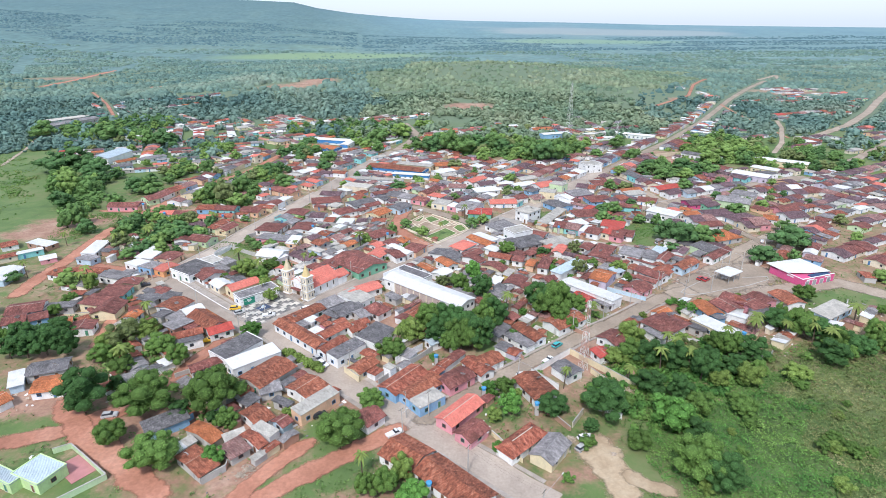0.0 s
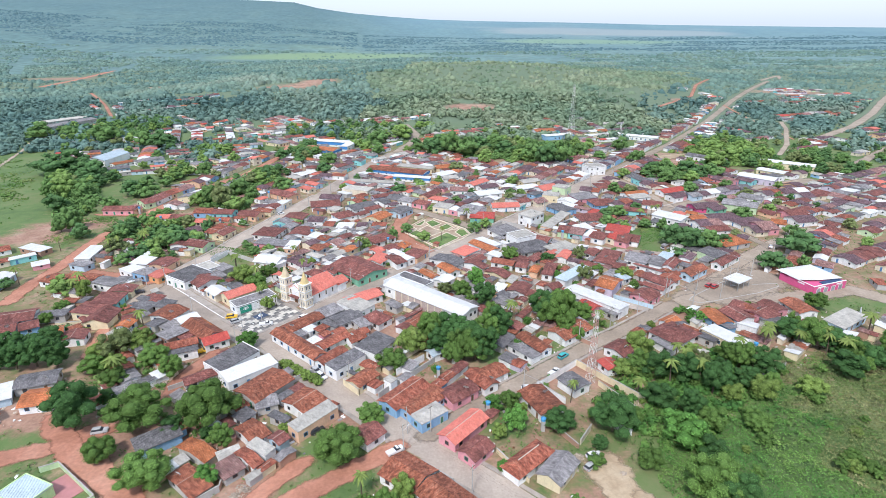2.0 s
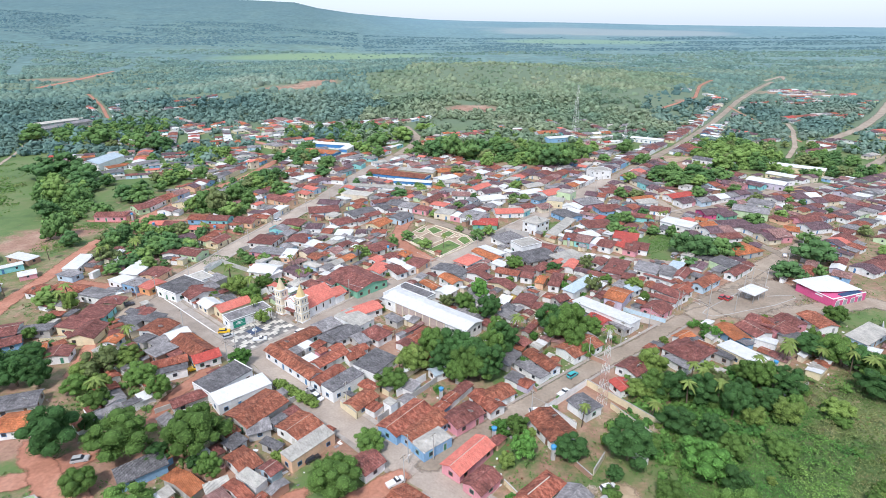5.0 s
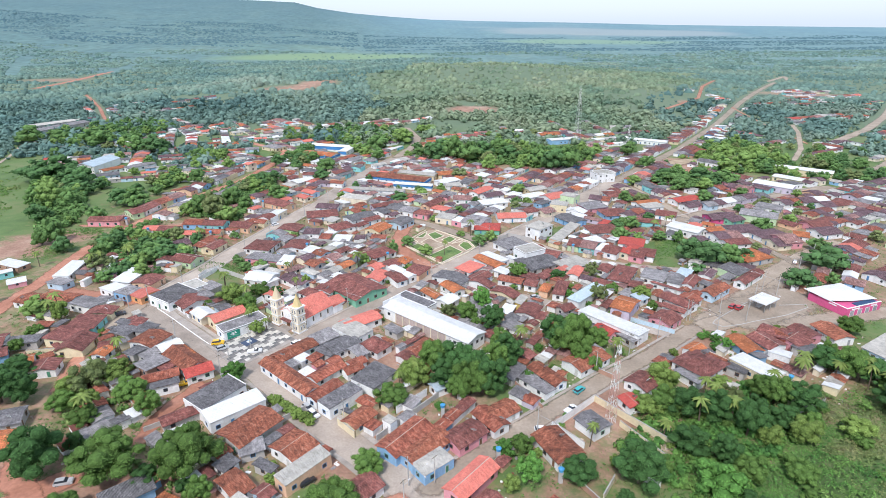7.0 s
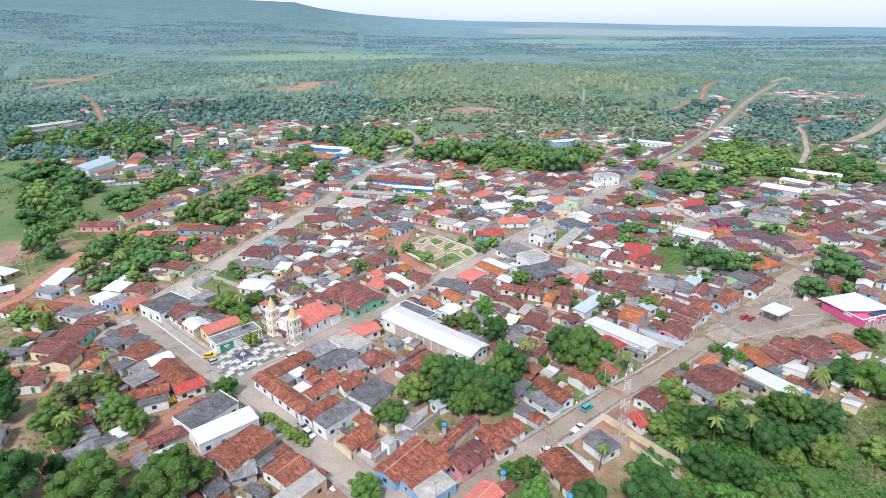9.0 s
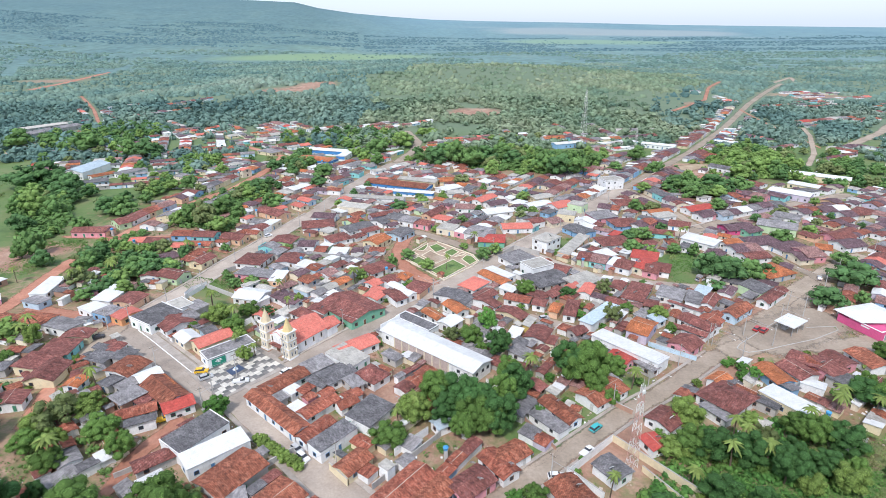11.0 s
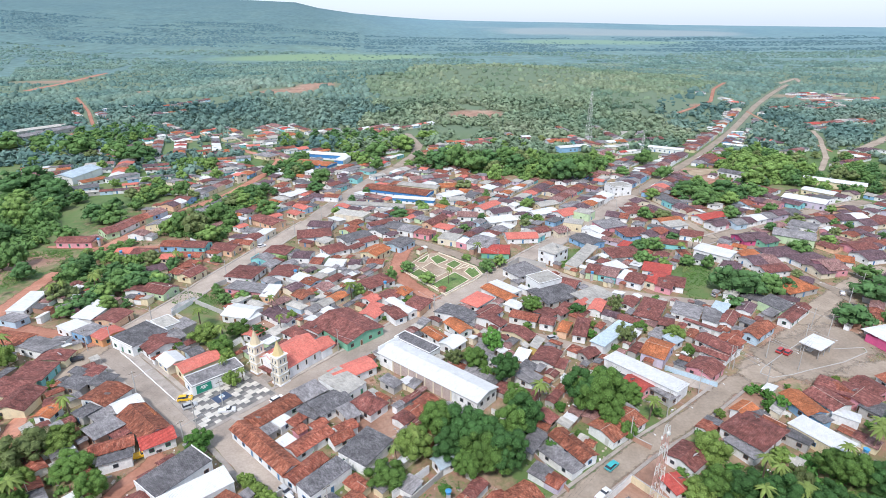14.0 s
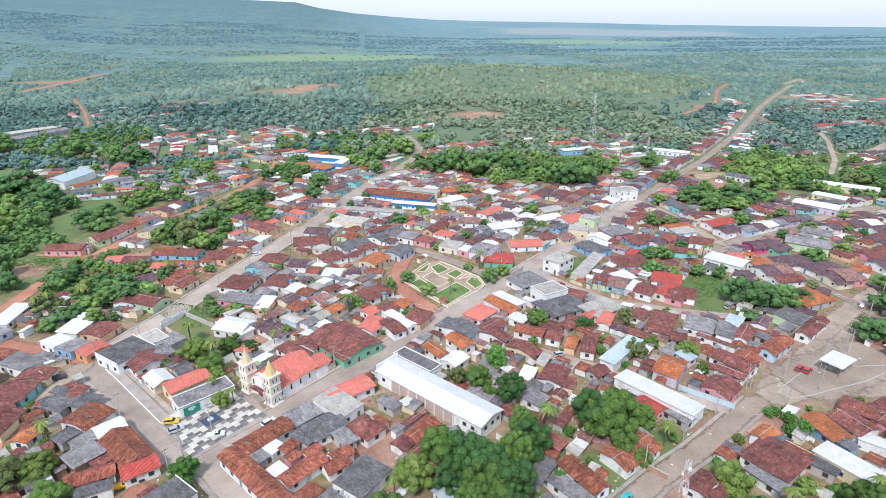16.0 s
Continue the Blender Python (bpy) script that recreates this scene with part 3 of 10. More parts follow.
# lower street to the open square
road([(-7.5, 123.4), (20.0, 147.0), (46.7, 168.8), (60.4, 178.4), (73.4, 188.8), (89.6, 201.9)], 6.2, "dust_road", "dusty paved street with earth drifts", kerb=0.9)
road([(89.6, 201.9), (103.0, 209.6), (146.5, 249.9)], 11.5, "dust_road", "broad dusty street widening into a square")
road([(88.2, 199.7), (103.2, 206.0), (119.7, 213.4)], 10.0, "dust_road", "broad dusty corner of the open square")
road([(123.2, 233.7), (161.0, 263.6), (192.3, 284.8)], 8.0, "dust_road", "dusty paved street with earth drifts")
road([(100.7, 207.0), (134.6, 204.2), (162.3, 212.0), (183.5, 191.8)], 10.0, "dust_road", "dusty paved street with earth drifts")
road([(99.0, 206.0), (120.0, 215.0), (141.0, 226.0)], 22.0, "dust_road", "pale dusty trodden square round the canopy", claims=False)
# street through the quarter beyond
road([(98.4, 308.3), (117.3, 312.5), (139.1, 325.0), (159.7, 337.8), (181.0, 349.9), (203.3, 362.0), (225.4, 372.0), (252.9, 383.6)], 8.0, "dust_road", "dusty paved street with earth drifts", kerb=1.0)
road([(116.7, 393.2), (123.8, 366.3), (128.1, 345.6), (130.8, 328.1), (132.5, 319.7)], 6.0, "dust_road", "dusty side street")
road([(142.4, 317.5), (146.1, 297.0), (150.9, 275.9), (154.7, 260.7), (155.1, 248.9)], 4.5, "dust_road", "dusty side street")
# lanes round the garden square
road([(-19.7, 317.5), (-23.5, 297.8), (-24.9, 280.0), (-16.0, 264.3), (-5.6, 252.2)], 7.5, "red_dirt", "brick-red paved lane beside the garden")
road([(-19.7, 317.5), (-10.4, 310.6), (-1.2, 303.0), (7.6, 294.9), (15.8, 285.8)], 7.0, "dust_road", "dusty side street")
road([(-28.5, 298.6), (-51.2, 297.4), (-70.3, 302.6)], 5.0, "dust_road", "dusty side street")
# lanes right of church street
road([(30.0, 297.2), (46.2, 276.6), (60.8, 261.3), (84.1, 253.3), (101.6, 249.8)], 5.0, "asphalt", "narrow grey paved lane")
road([(-8.1, 241.5), (8.7, 233.7), (28.6, 224.7), (43.4, 216.5), (57.3, 204.6), (76.4, 195.4)], 5.0, "asphalt", "narrow grey paved lane")
# western streets
road([(-118.0, 219.6), (-136.6, 225.7), (-162.4, 232.2)], 6.5, "red_dirt", "red earth street")
road([(-118.0, 219.6), (-121.9, 205.9), (-125.4, 185.7)], 7.5, "dust_road", "dusty street of trodden earth")
road([(-168.5, 198.4), (-170.8, 218.7), (-170.1, 236.4), (-172.0, 256.8), (-172.5, 276.0), (-169.1, 302.8), (-158.0, 357.6), (-139.7, 401.5), (-131.5, 457.1)], 7.0, "red_dirt", "red earth street")
road([(-131.5, 457.1), (-134.0, 495.3), (-178.9, 536.7)], 6.0, "red_dirt", "red earth street")
road([(-197.3, 309.7), (-169.3, 307.6), (-138.5, 309.6), (-120.0, 297.5), (-103.3, 287.0)], 3.5, "red_dirt", "red earth footpath")
# red earth tracks in the foreground
road([(-9.7, 122.8), (-20.7, 114.8), (-35.2, 103.8), (-45.5, 94.6)], 6.5, "red_dirt", "red earth track with worn edges", jitter=0.9)
road([(-32.8, 117.8), (-39.2, 111.2), (-45.2, 101.7), (-48.6, 94.7)], 5.0, "red_dirt", "red earth track with worn edges", jitter=0.9)
road([(-115.8, 115.5), (-101.5, 120.2), (-88.9, 130.2), (-87.0, 139.3)], 7.0, "red_dirt", "broad red earth track", jitter=1.2)
road([(-109.4, 135.3), (-95.9, 120.8), (-80.0, 110.4), (-62.8, 97.1)], 7.5, "red_dirt", "broad red earth track", jitter=1.2)
road([(-115.2, 161.0), (-117.7, 174.0), (-121.2, 184.3)], 5.0, "red_dirt", "red earth footpath", jitter=0.6)
road([(-80.4, 139.3), (-80.3, 151.0), (-74.0, 168.1)], 5.0, "red_dirt", "red earth footpath", jitter=0.6)
# far roads
road([(556.7, 1042.8), (659.9, 1171.9), (614.4, 1076.8)], 8.0, "dust_road", "dusty earth road leaving the town")
road([(256.8, 709.4), (336.2, 798.1), (385.5, 902.6), (454.1, 1015.4)], 5.0, "red_dirt", "red earth road through the outer quarter")
road([(351.2, 734.2), (318.9, 521.6)], 2.5, "red_dirt", "red earth footpath")
road([(345.3, 528.5), (419.4, 592.7), (498.0, 676.3), (588.6, 784.8), (860.7, 1099.0)], 9.0, "dust_road", "pale broad highway at the edge of town", jitter=1.5)
road([(285.6, 404.5), (339.2, 451.2), (435.1, 535.9)], 8.0, "dust_road", "pale road beside the highway", jitter=1.0)
road([(269.6, 457.7), (300.7, 501.5), (344.0, 580.2), (361.6, 621.7)], 4.5, "dust_road", "dusty earth street", jitter=0.6)
road([(-675.8, 990.0), (-691.0, 1106.2), (-721.6, 1253.6), (-801.2, 1575.6)], 14.0, "red_dirt", "red earth road through the woods", jitter=2.5)
road([(-881.5, 1221.4), (-1023.9, 1437.3), (-1238.4, 1798.8)], 12.0, "red_dirt", "red earth road through the woods", jitter=2.5)
road([(-357.0, 629.1), (-431.7, 746.6), (-528.4, 882.6)], 4.0, "red_dirt", "red earth street", jitter=0.8)
road([(-363.8, 497.0), (-364.6, 556.9), (-368.4, 629.4)], 7.0, "red_dirt", "red earth street", jitter=0.8)
road([(37.5, 119.5), (38.5, 112.0), (41.0, 105.0), (41.5, 96.0)], 10.5, "sand", "pale trodden sand yard beside the houses", jitter=2.4)
road([(42.0, 106.0), (47.5, 101.5), (54.0, 99.0)], 5.5, "sand", "pale trodden sand yard beside the houses", jitter=2.0)
road([(168.0, 448.0), (183.0, 456.0), (199.0, 460.0)], 15.0, "sand", "pale sand playground beside the school", jitter=2.0)
road([(168.0, 420.0), (179.0, 424.0), (191.0, 430.0)], 14.0, "red_dirt", "red earth school yard", jitter=1.0)
road([(-332.0, 419.0), (-355.0, 480.0), (-379.0, 531.0), (-368.0, 560.0)], 3.0, "dust_road", "narrow earth track beside the meadow", jitter=0.8)

# broad pale pavement before the house fronts above the square
front = [(-110.5, 215.2), (-104.5, 210.2), (-92.0, 199.1), (-80.8, 189.2)]
tagged(part("pavement", mesh("pavement", *ribbon(front, -2.7, 0.0, 0.23, 0.05, 71, drop=0.23), "paving")), "broad raised pavement of pale worn concrete", "pavement", kind="structure")
tagged(part("kerb", mesh("kerb", *ribbon(front, 0.0, 0.25, 0.26, 0.02, 72, drop=0.26), "wall_white")), "whitewashed kerb along the broad pavement", "kerb", kind="structure")

# ---- houses ----
ROOF_WORDS = {"clay": "weathered brown clay tile roof", "clay_dark": "dark red clay tile roof", "clay_brown": "patchy brown clay tile roof", "clay_pink": "faded pink clay tile roof", "clay_mauve": "dusty mauve clay tile roof", "orange": "new orange tile roof", "red": "painted red roof",
              "salmon": "salmon red roof", "fibre": "grey corrugated fibre cement roof", "fibre_dark": "dark grey fibre cement roof", "metal_white": "white sheet metal roof", "concrete_roof": "pale concrete slab roof", "metal_blue": "pale blue metal roof"}
DOORS, WINDOWS = {}, {}
HOMES, NEAR = [], 265


def framed(name, w, h, frame_mat, inner_mat, frame=0.1, proud=0.07, sunk=0.03, filled=True):
    """One connected panel in a raised frame, its back in the wall plane, its face towards +y."""
    a, b = w / 2, w / 2 - frame
    v = [(-a, -0.05, 0), (a, -0.05, 0), (a, -0.05, h), (-a, -0.05, h), (-a, proud, 0), (a, proud, 0), (a, proud, h), (-a, proud, h)]
    v += [(-b, proud, frame), (b, proud, frame), (b, proud, h - frame), (-b, proud, h - frame), (-b, sunk, frame), (b, sunk, frame), (b, sunk, h - frame), (-b, sunk, h - frame)]
    f = []
    for k in range(4):
        n = (k + 1) % 4
        f += [(k + 4, n + 4, n, k), (k + 8, n + 8, n + 4, k + 4), (k + 12, n + 12, n + 8, k + 8)]
    if not filled:
        return mesh(name, v, f, frame_mat)
    f.append((15, 14, 13, 12))
    return mesh(name, v, f, [frame_mat, inner_mat], [0] * 12 + [1])


def door_mesh(j):
    if j not in DOORS:
        DOORS[j] = framed("door", 1.1, 2.2, "joinery_white", "joinery_" + j)
    return DOORS[j]


def window_mesh(j):
    if j not in WINDOWS:
        WINDOWS[j] = framed("window", 1.25, 1.2, "joinery_" + j, "window_dark")
    return WINDOWS[j]


def set_window(j, root, m, split):
    """A window in a wall; close to the streets that are passed low, its pane is a piece of its own."""
    if not split:
        return part("window", window_mesh(j), root, m)
    if ("frame", j) not in WINDOWS:
        WINDOWS["frame", j] = framed("window", 1.25, 1.2, "joinery_" + j, "window_dark", filled=False)
        WINDOWS["pane", j] = mesh("pane", *box(-0.53, 0.53, 0.0, 0.032, 0.09, 1.11), "window_dark")
    window = part("window", WINDOWS["frame", j], root, m)
    part("pane", WINDOWS["pane", j], window, label="dark glass pane")
    return window


def slopes(w, d, h, rise, kind, over, ridge_at, rng):
    """Tops of a roof as grids of points (rows up the slope), and the profile of the wall under it."""
    W, D, sag = w / 2 + over, d / 2 + over, 0.05
    r = -d / 2 + d * ridge_at
    out = []
    n = max(2, int(w / 2.5))
    lip_f = rise * over / max(0.5, r + d / 2) if ridge_at > 0 else 0
    lip_b = rise * over / max(0.5, d / 2 - r) if ridge_at < 1 else 0
    hip = min(w / 2 * 0.9, d * 0.5) if kind == "hip" else 0
    for sgn in (-1, 1):
        y0, z0 = (-D, h - lip_f) if sgn < 0 else (D, h - lip_b)
        if (sgn < 0 and ridge_at <= 0) or (sgn > 0 and ridge_at >= 1):
            continue
        y1 = r if 0 < ridge_at < 1 else (D if ridge_at >= 1 else -D)
        z1 = h + rise + (lip_f if ridge_at >= 1 else lip_b if ridge_at <= 0 else 0)
        rows = []
        for i in range(4):
            t = i / 3
            x0 = -W + (hip + over) * t * (hip > 0)
            x1 = W - (hip + over) * t * (hip > 0)
            rows.append([(x0 + (x1 - x0) * k / n, y0 + (y1 - y0) * t, z0 + (z1 - z0) * t + (rng.uniform(-sag, sag) if 0 < k < n and 0 < i < 3 else 0)) for k in range(n + 1)])
        out.append(rows if sgn < 0 else [row[::-1] for row in rows])
    if hip:
        zt, z0, xr = h + rise, h - lip_f, W - hip - over
        for s in (-1, 1):
            rows = []
            for i in range(4):
                t = i / 3
                rows.append([(s * (W + (xr - W) * t), s * (-D + 2 * D * k / 2) * (1 - t) + r * t, z0 + (zt - z0) * t) for k in range(3)])
            out.append(rows)
    return out


def roof_shell(w, d, h, rise, kind, over, ridge_at, rng, thick=0.14):
    v, f = [], []
    for rows in slopes(w, d, h, rise, kind, over, ridge_at, rng):
        m, n, s = len(rows), len(rows[0]), len(v)
        for lift in (thick, 0.0):
            v += [(x, y, z + lift) for row in rows for x, y, z in row]
        k = m * n
        for i in range(m - 1):
            for j in range(n - 1):
                a = s + i * n + j
                f.append((a, a + 1, a + n + 1, a + n))
                f.append((a + k, a + k + n, a + k + n + 1, a + k + 1))
        for j in range(n - 1):
            a, b = s + j, s + (m - 1) * n + j
            f += [(a + k, a + k + 1, a + 1, a), (b, b + 1, b + k + 1, b + k)]
        for i in range(m - 1):
            a, b = s + i * n, s + i * n + n - 1
            f += [(a, a + n, a + n + k, a + k), (b + k, b + k + n, b + n, b)]
    return v, f


FAR, FAR_MATS = ([], [], []), []


def far_add(shape, mat, m):
    """Adds a piece of a distant house to the one mesh that holds them all."""
    if mat not in FAR_MATS:
        FAR_MATS.append(mat)
    v, f = shape
    n = len(FAR[0])
    FAR[0].extend(tuple(m @ Vector(p)) for p in v)
    FAR[1].extend(tuple(i + n for i in face) for face in f)
    FAR[2].extend([FAR_MATS.index(mat)] * len(f))


def far_house(x, y, rot, w, d, h, roof, rise, top, paint, over, ridge_at, rng, front=0.0):
    m = pose(x, y, relief(x, y), 0, 0, rot)
    over = max(over, 0.3)
    far_add(walls_shape(w, d, h, roof, rise, ridge_at), "wall_" + paint, m)
    if front:
        far_add(box(-w / 2, w / 2, -d / 2 - over - 0.12, -d / 2 - over + 0.06, 0, h + front), "wall_" + paint, m)
    if roof == "flat":
        far_add(box(-w / 2 - 0.1, w / 2 + 0.1, -d / 2 - 0.1, d / 2 + 0.1, h, h + 0.25), top, m)
    else:
        far_add(roof_shell(w, d, h + 0.01, rise, roof, over, ridge_at, rng), top, m)
    for n, (lx, ly, ang, span) in enumerate(((0, -d / 2, 180, w), (w / 2, 0, -90, d), (0, d / 2, 0, w), (-w / 2, 0, 90, d))):
        for k in range(int(span / 4.6)):
            u = (k + 0.5) / int(span / 4.6) * span - span / 2
            t = m @ pose(lx, ly, 0, 0, 0, ang)
            low = (k + n) % 3 == 1
            far_add(box(u - 0.42, u + 0.42, -0.05, 0.05, 0.05 if low else 1.1, 2.0), ("joinery_wood", "joinery_blue", "joinery_steel")[(k + n) % 3] if low else "joinery_steel" if k % 2 else "window_dark", t)


def walls_shape(w, d, h, roof, rise, ridge_at):
    a, b = w / 2, d / 2
    r = -b + d * ridge_at
    v = [(-a, -b, -0.3), (a, -b, -0.3), (a, b, -0.3), (-a, b, -0.3)]
    zf, zb = (h + rise if roof == "shed" and ridge_at <= 0 else h), (h + rise if roof == "shed" and ridge_at >= 1 else h)
    v += [(-a, -b, zf), (a, -b, zf), (a, b, zb), (-a, b, zb)]
    f = [(0, 1, 5, 4), (2, 3, 7, 6)]
    if roof == "gable":
        v += [(-a, r, h + rise), (a, r, h + rise)]
        return v, f + [(1, 2, 6, 9, 5), (3, 0, 4, 8, 7), (4, 5, 9, 8), (8, 9, 6, 7)]
    return v, f + [(1, 2, 6, 5), (3, 0, 4, 7), (4, 5, 6, 7)]


PLOTS = []


def roofed(x, y):
    """Whether a spot lies under the roof of a house."""
    return any(abs((x - a) * c + (y - b) * q) < w and abs((y - b) * c - (x - a) * q) < d for a, b, c, q, w, d in PLOTS)


def off_streets(x, y, a, hw, hd):
    """Moves a plan rectangle back from any street that its corners stand in, by up to five metres."""
    c, s = math.cos(a), math.sin(a)
    for pts, width in ROADS[:24 if y > 240 else 12]:
        for p, q in zip(pts, pts[1:]):
            p, q = Vector(p), Vector(q)
            d = (q - p).normalized()
            n, L = Vector((-d.y, d.x)), (q - p).length
            side = 1 if (Vector((x, y)) - p).dot(n) > 0 else -1
            deep = 0.0
            for u, v in ((-1, -1), (1, -1), (1, 1), (-1, 1), (0, 1), (0, -1), (1, 0), (-1, 0)):
                k = Vector((x + u * hw * c - v * hd * s, y + u * hw * s + v * hd * c)) - p
                if 0 < k.dot(d) < L:
                    deep = max(deep, width / 2 + 0.7 - side * k.dot(n))
            if 0 < deep < (5.0 if y > 240 else 3.5):
                x, y = x + n.x * side * deep, y + n.y * side * deep
    return x, y


def house(x, y, rot, w, d, h=3.1, roof="gable", rise=1.4, top="clay", paint="white", over=0.45, ridge_at=0.5, joinery="", gaps=1.0, name="house", category="house", label="", seed=None, claims=True, parapet=0.0, storeys=1, group="", front=0.0, band=""):
    """A house with its ridge along its own x axis; rot in degrees. roof: gable, hip, shed (single pitch) or flat."""
    rng = random.Random(int(x * 31 + y * 17) if seed is None else seed)
    if roof == "shed":
        ridge_at = 1.0 if ridge_at >= 0.5 else 0.0
    if 160 < y < 560 and (seed is None or y > 240):
        x, y = off_streets(x, y, radians(rot), w / 2 + over, d / 2 + over)
    PLOTS.append((x, y, math.cos(radians(rot)), math.sin(radians(rot)), w / 2 + over + 0.2, d / 2 + over + 0.2))
    if claims:
        claim(x, y, radians(rot), w + 0.6, d + 0.6)
    if seed is not None and math.hypot(x, y - 20) > NEAR:
        return far_house(x, y, rot, w, d, h, roof, rise, top, paint, over, ridge_at, rng, front)
    root = new(name)
    root.matrix_basis = pose(x, y, 0, 0, 0, rot)
    word = ROOF_WORDS.get(top, "tile roof")
    tagged(root, label or f"{paint.replace('_', ' ')} plastered {name.replace('_', ' ')} with {word}", category, group)
    HOMES.append((x, y, rot, w, d, h, rise, roof))
    a, b = w / 2, d / 2
    r = -b + d * ridge_at
    flat = roof == "flat"
    zr = h if roof in ("flat", "hip") else h + rise
    zf, zb = (h + rise if roof == "shed" and ridge_at <= 0 else h), (h + rise if roof == "shed" and ridge_at >= 1 else h)
    v, f = walls_shape(w, d, h, roof, rise, ridge_at)
    part("wall", mesh("wall", v, f, "wall_" + paint), root)
    if flat:
        v, f = box(-a - 0.12, a + 0.12, -b - 0.12, b + 0.12, h, h + 0.22)
        pv = []
        if parapet:
            pv = [box(-a - 0.12, a + 0.12, s * b - 0.12, s * b + 0.12, h + 0.22, h + parapet) for s in (-1, 1)] + [box(s * a - 0.12, s * a + 0.12, -b + 0.12, b - 0.12, h + 0.22, h + parapet) for s in (-1, 1)]
        part("roof", mesh("roof", v, f, top), root)
        for k in pv:
            part("parapet", mesh("parapet", *k, "wall_" + paint), root)
    else:
        part("roof", mesh("roof", *roof_shell(w, d, h + 0.01, rise, roof, over, ridge_at, rng), top), root)
        if top in ("clay", "clay_dark", "clay_brown", "clay_pink", "clay_mauve", "orange", "red", "salmon", "fibre") and roof != "shed":
            cut = (min(w / 2 * 0.9, d * 0.5) if roof == "hip" else -over)
            x1 = a - cut
            if x1 > 0.5:
                z = h + rise + 0.1
                pv = [(-x1, r - 0.14, z - 0.03), (-x1, r, z + 0.09), (-x1, r + 0.14, z - 0.03), (x1, r - 0.14, z - 0.03), (x1, r, z + 0.09), (x1, r + 0.14, z - 0.03)]
                part("ridge_cap", mesh("ridge_cap", pv, [(0, 3, 4, 1), (1, 4, 5, 2), (2, 5, 3, 0), (0, 1, 2), (3, 5, 4)], "mortar" if rng.random() < 0.22 and top != "fibre" else top), root)
        if parapet:
            for s in (-1, 1):
                x0 = s * a
                pv = [(x0 - 0.1, -b - 0.1, h - 0.2), (x0 + 0.1, -b - 0.1, h - 0.2), (x0 + 0.1, b + 0.1, h - 0.2), (x0 - 0.1, b + 0.1, h - 0.2)]
                pv += [(x0 - 0.1, -b - 0.1, zf + parapet), (x0 + 0.1, -b - 0.1, zf + parapet), (x0 + 0.1, r, zr + parapet), (x0 - 0.1, r, zr + parapet), (x0 + 0.1, b + 0.1, zb + parapet), (x0 - 0.1, b + 0.1, zb + parapet)]
                part("gable_wall", mesh("gable_wall", pv, [(0, 3, 9, 7, 4), (1, 5, 6, 8, 2), (0, 4, 5, 1), (2, 8, 9, 3), (4, 7, 6, 5), (7, 9, 8, 6)], "wall_" + paint), root)
    for k in (box(-a - 0.05, a + 0.05, -b - 0.05, -b + 0.02, 1.5, h - 0.3), box(-a - 0.05, -a + 0.02, -b + 0.03, b, 1.5, h - 0.3), box(a - 0.02, a + 0.05, -b + 0.03, b, 1.5, h - 0.3)) if band else ():
        part("painted_band", mesh("painted_band", *k, "wall_" + band), root, label=f"{band.replace('_', ' ')} painted band")
    if front:
        part("parapet", mesh("parapet", *box(-a, a, -b - over - 0.1, -b - over + 0.08, h - 0.4, h + front), "wall_" + paint), root)
    j = joinery or rng.choice(["wood", "wood", "blue", "green", "white", "steel", "wood"])
    for n, (lx, ly, nx, ny, span) in enumerate(((0, -b, 0, -1, w), (a, 0, 1, 0, d), (0, b, 0, 1, w), (-a, 0, -1, 0, d))):
        count = int(span / 3.6 * gaps)
        for lev in range(storeys):
            z0 = lev * 3.0
            for k in range(count):
                u = (k + 0.5) / count * span - span / 2
                ang = math.degrees(math.atan2(ny, nx)) - 90
                px, py = lx - ny * u + nx * 0.0, ly + nx * u
                is_door = lev == 0 and (k + n) % 3 == 1
                if rng.random() < 0.2:
                    continue
                if is_door:
                    part("door", door_mesh(j), root, pose(px, py, 0.02, 0, 0, ang))
                else:
                    set_window(j, root, pose(px, py, z0 + 1.0, 0, 0, ang), math.hypot(x, y - 20) < 205)
    return root


OPEN_GROUND = []
PAINTS = ["white"] * 14 + ["ivory"] * 5 + ["cream", "cream", "grey", "pale_blue", "pink", "peach", "pale_green", "blue", "turquoise", "lilac"]
TOPS = ["clay"] * 3 + ["clay_dark"] * 5 + ["clay_brown"] * 2 + ["clay_pink"] * 5 + ["clay_mauve"] * 6 + ["orange", "orange", "salmon", "salmon", "red"] + ["fibre"] * 6 + ["fibre_dark"] * 3 + ["metal_white"] * 6 + ["concrete_roof"] * 5


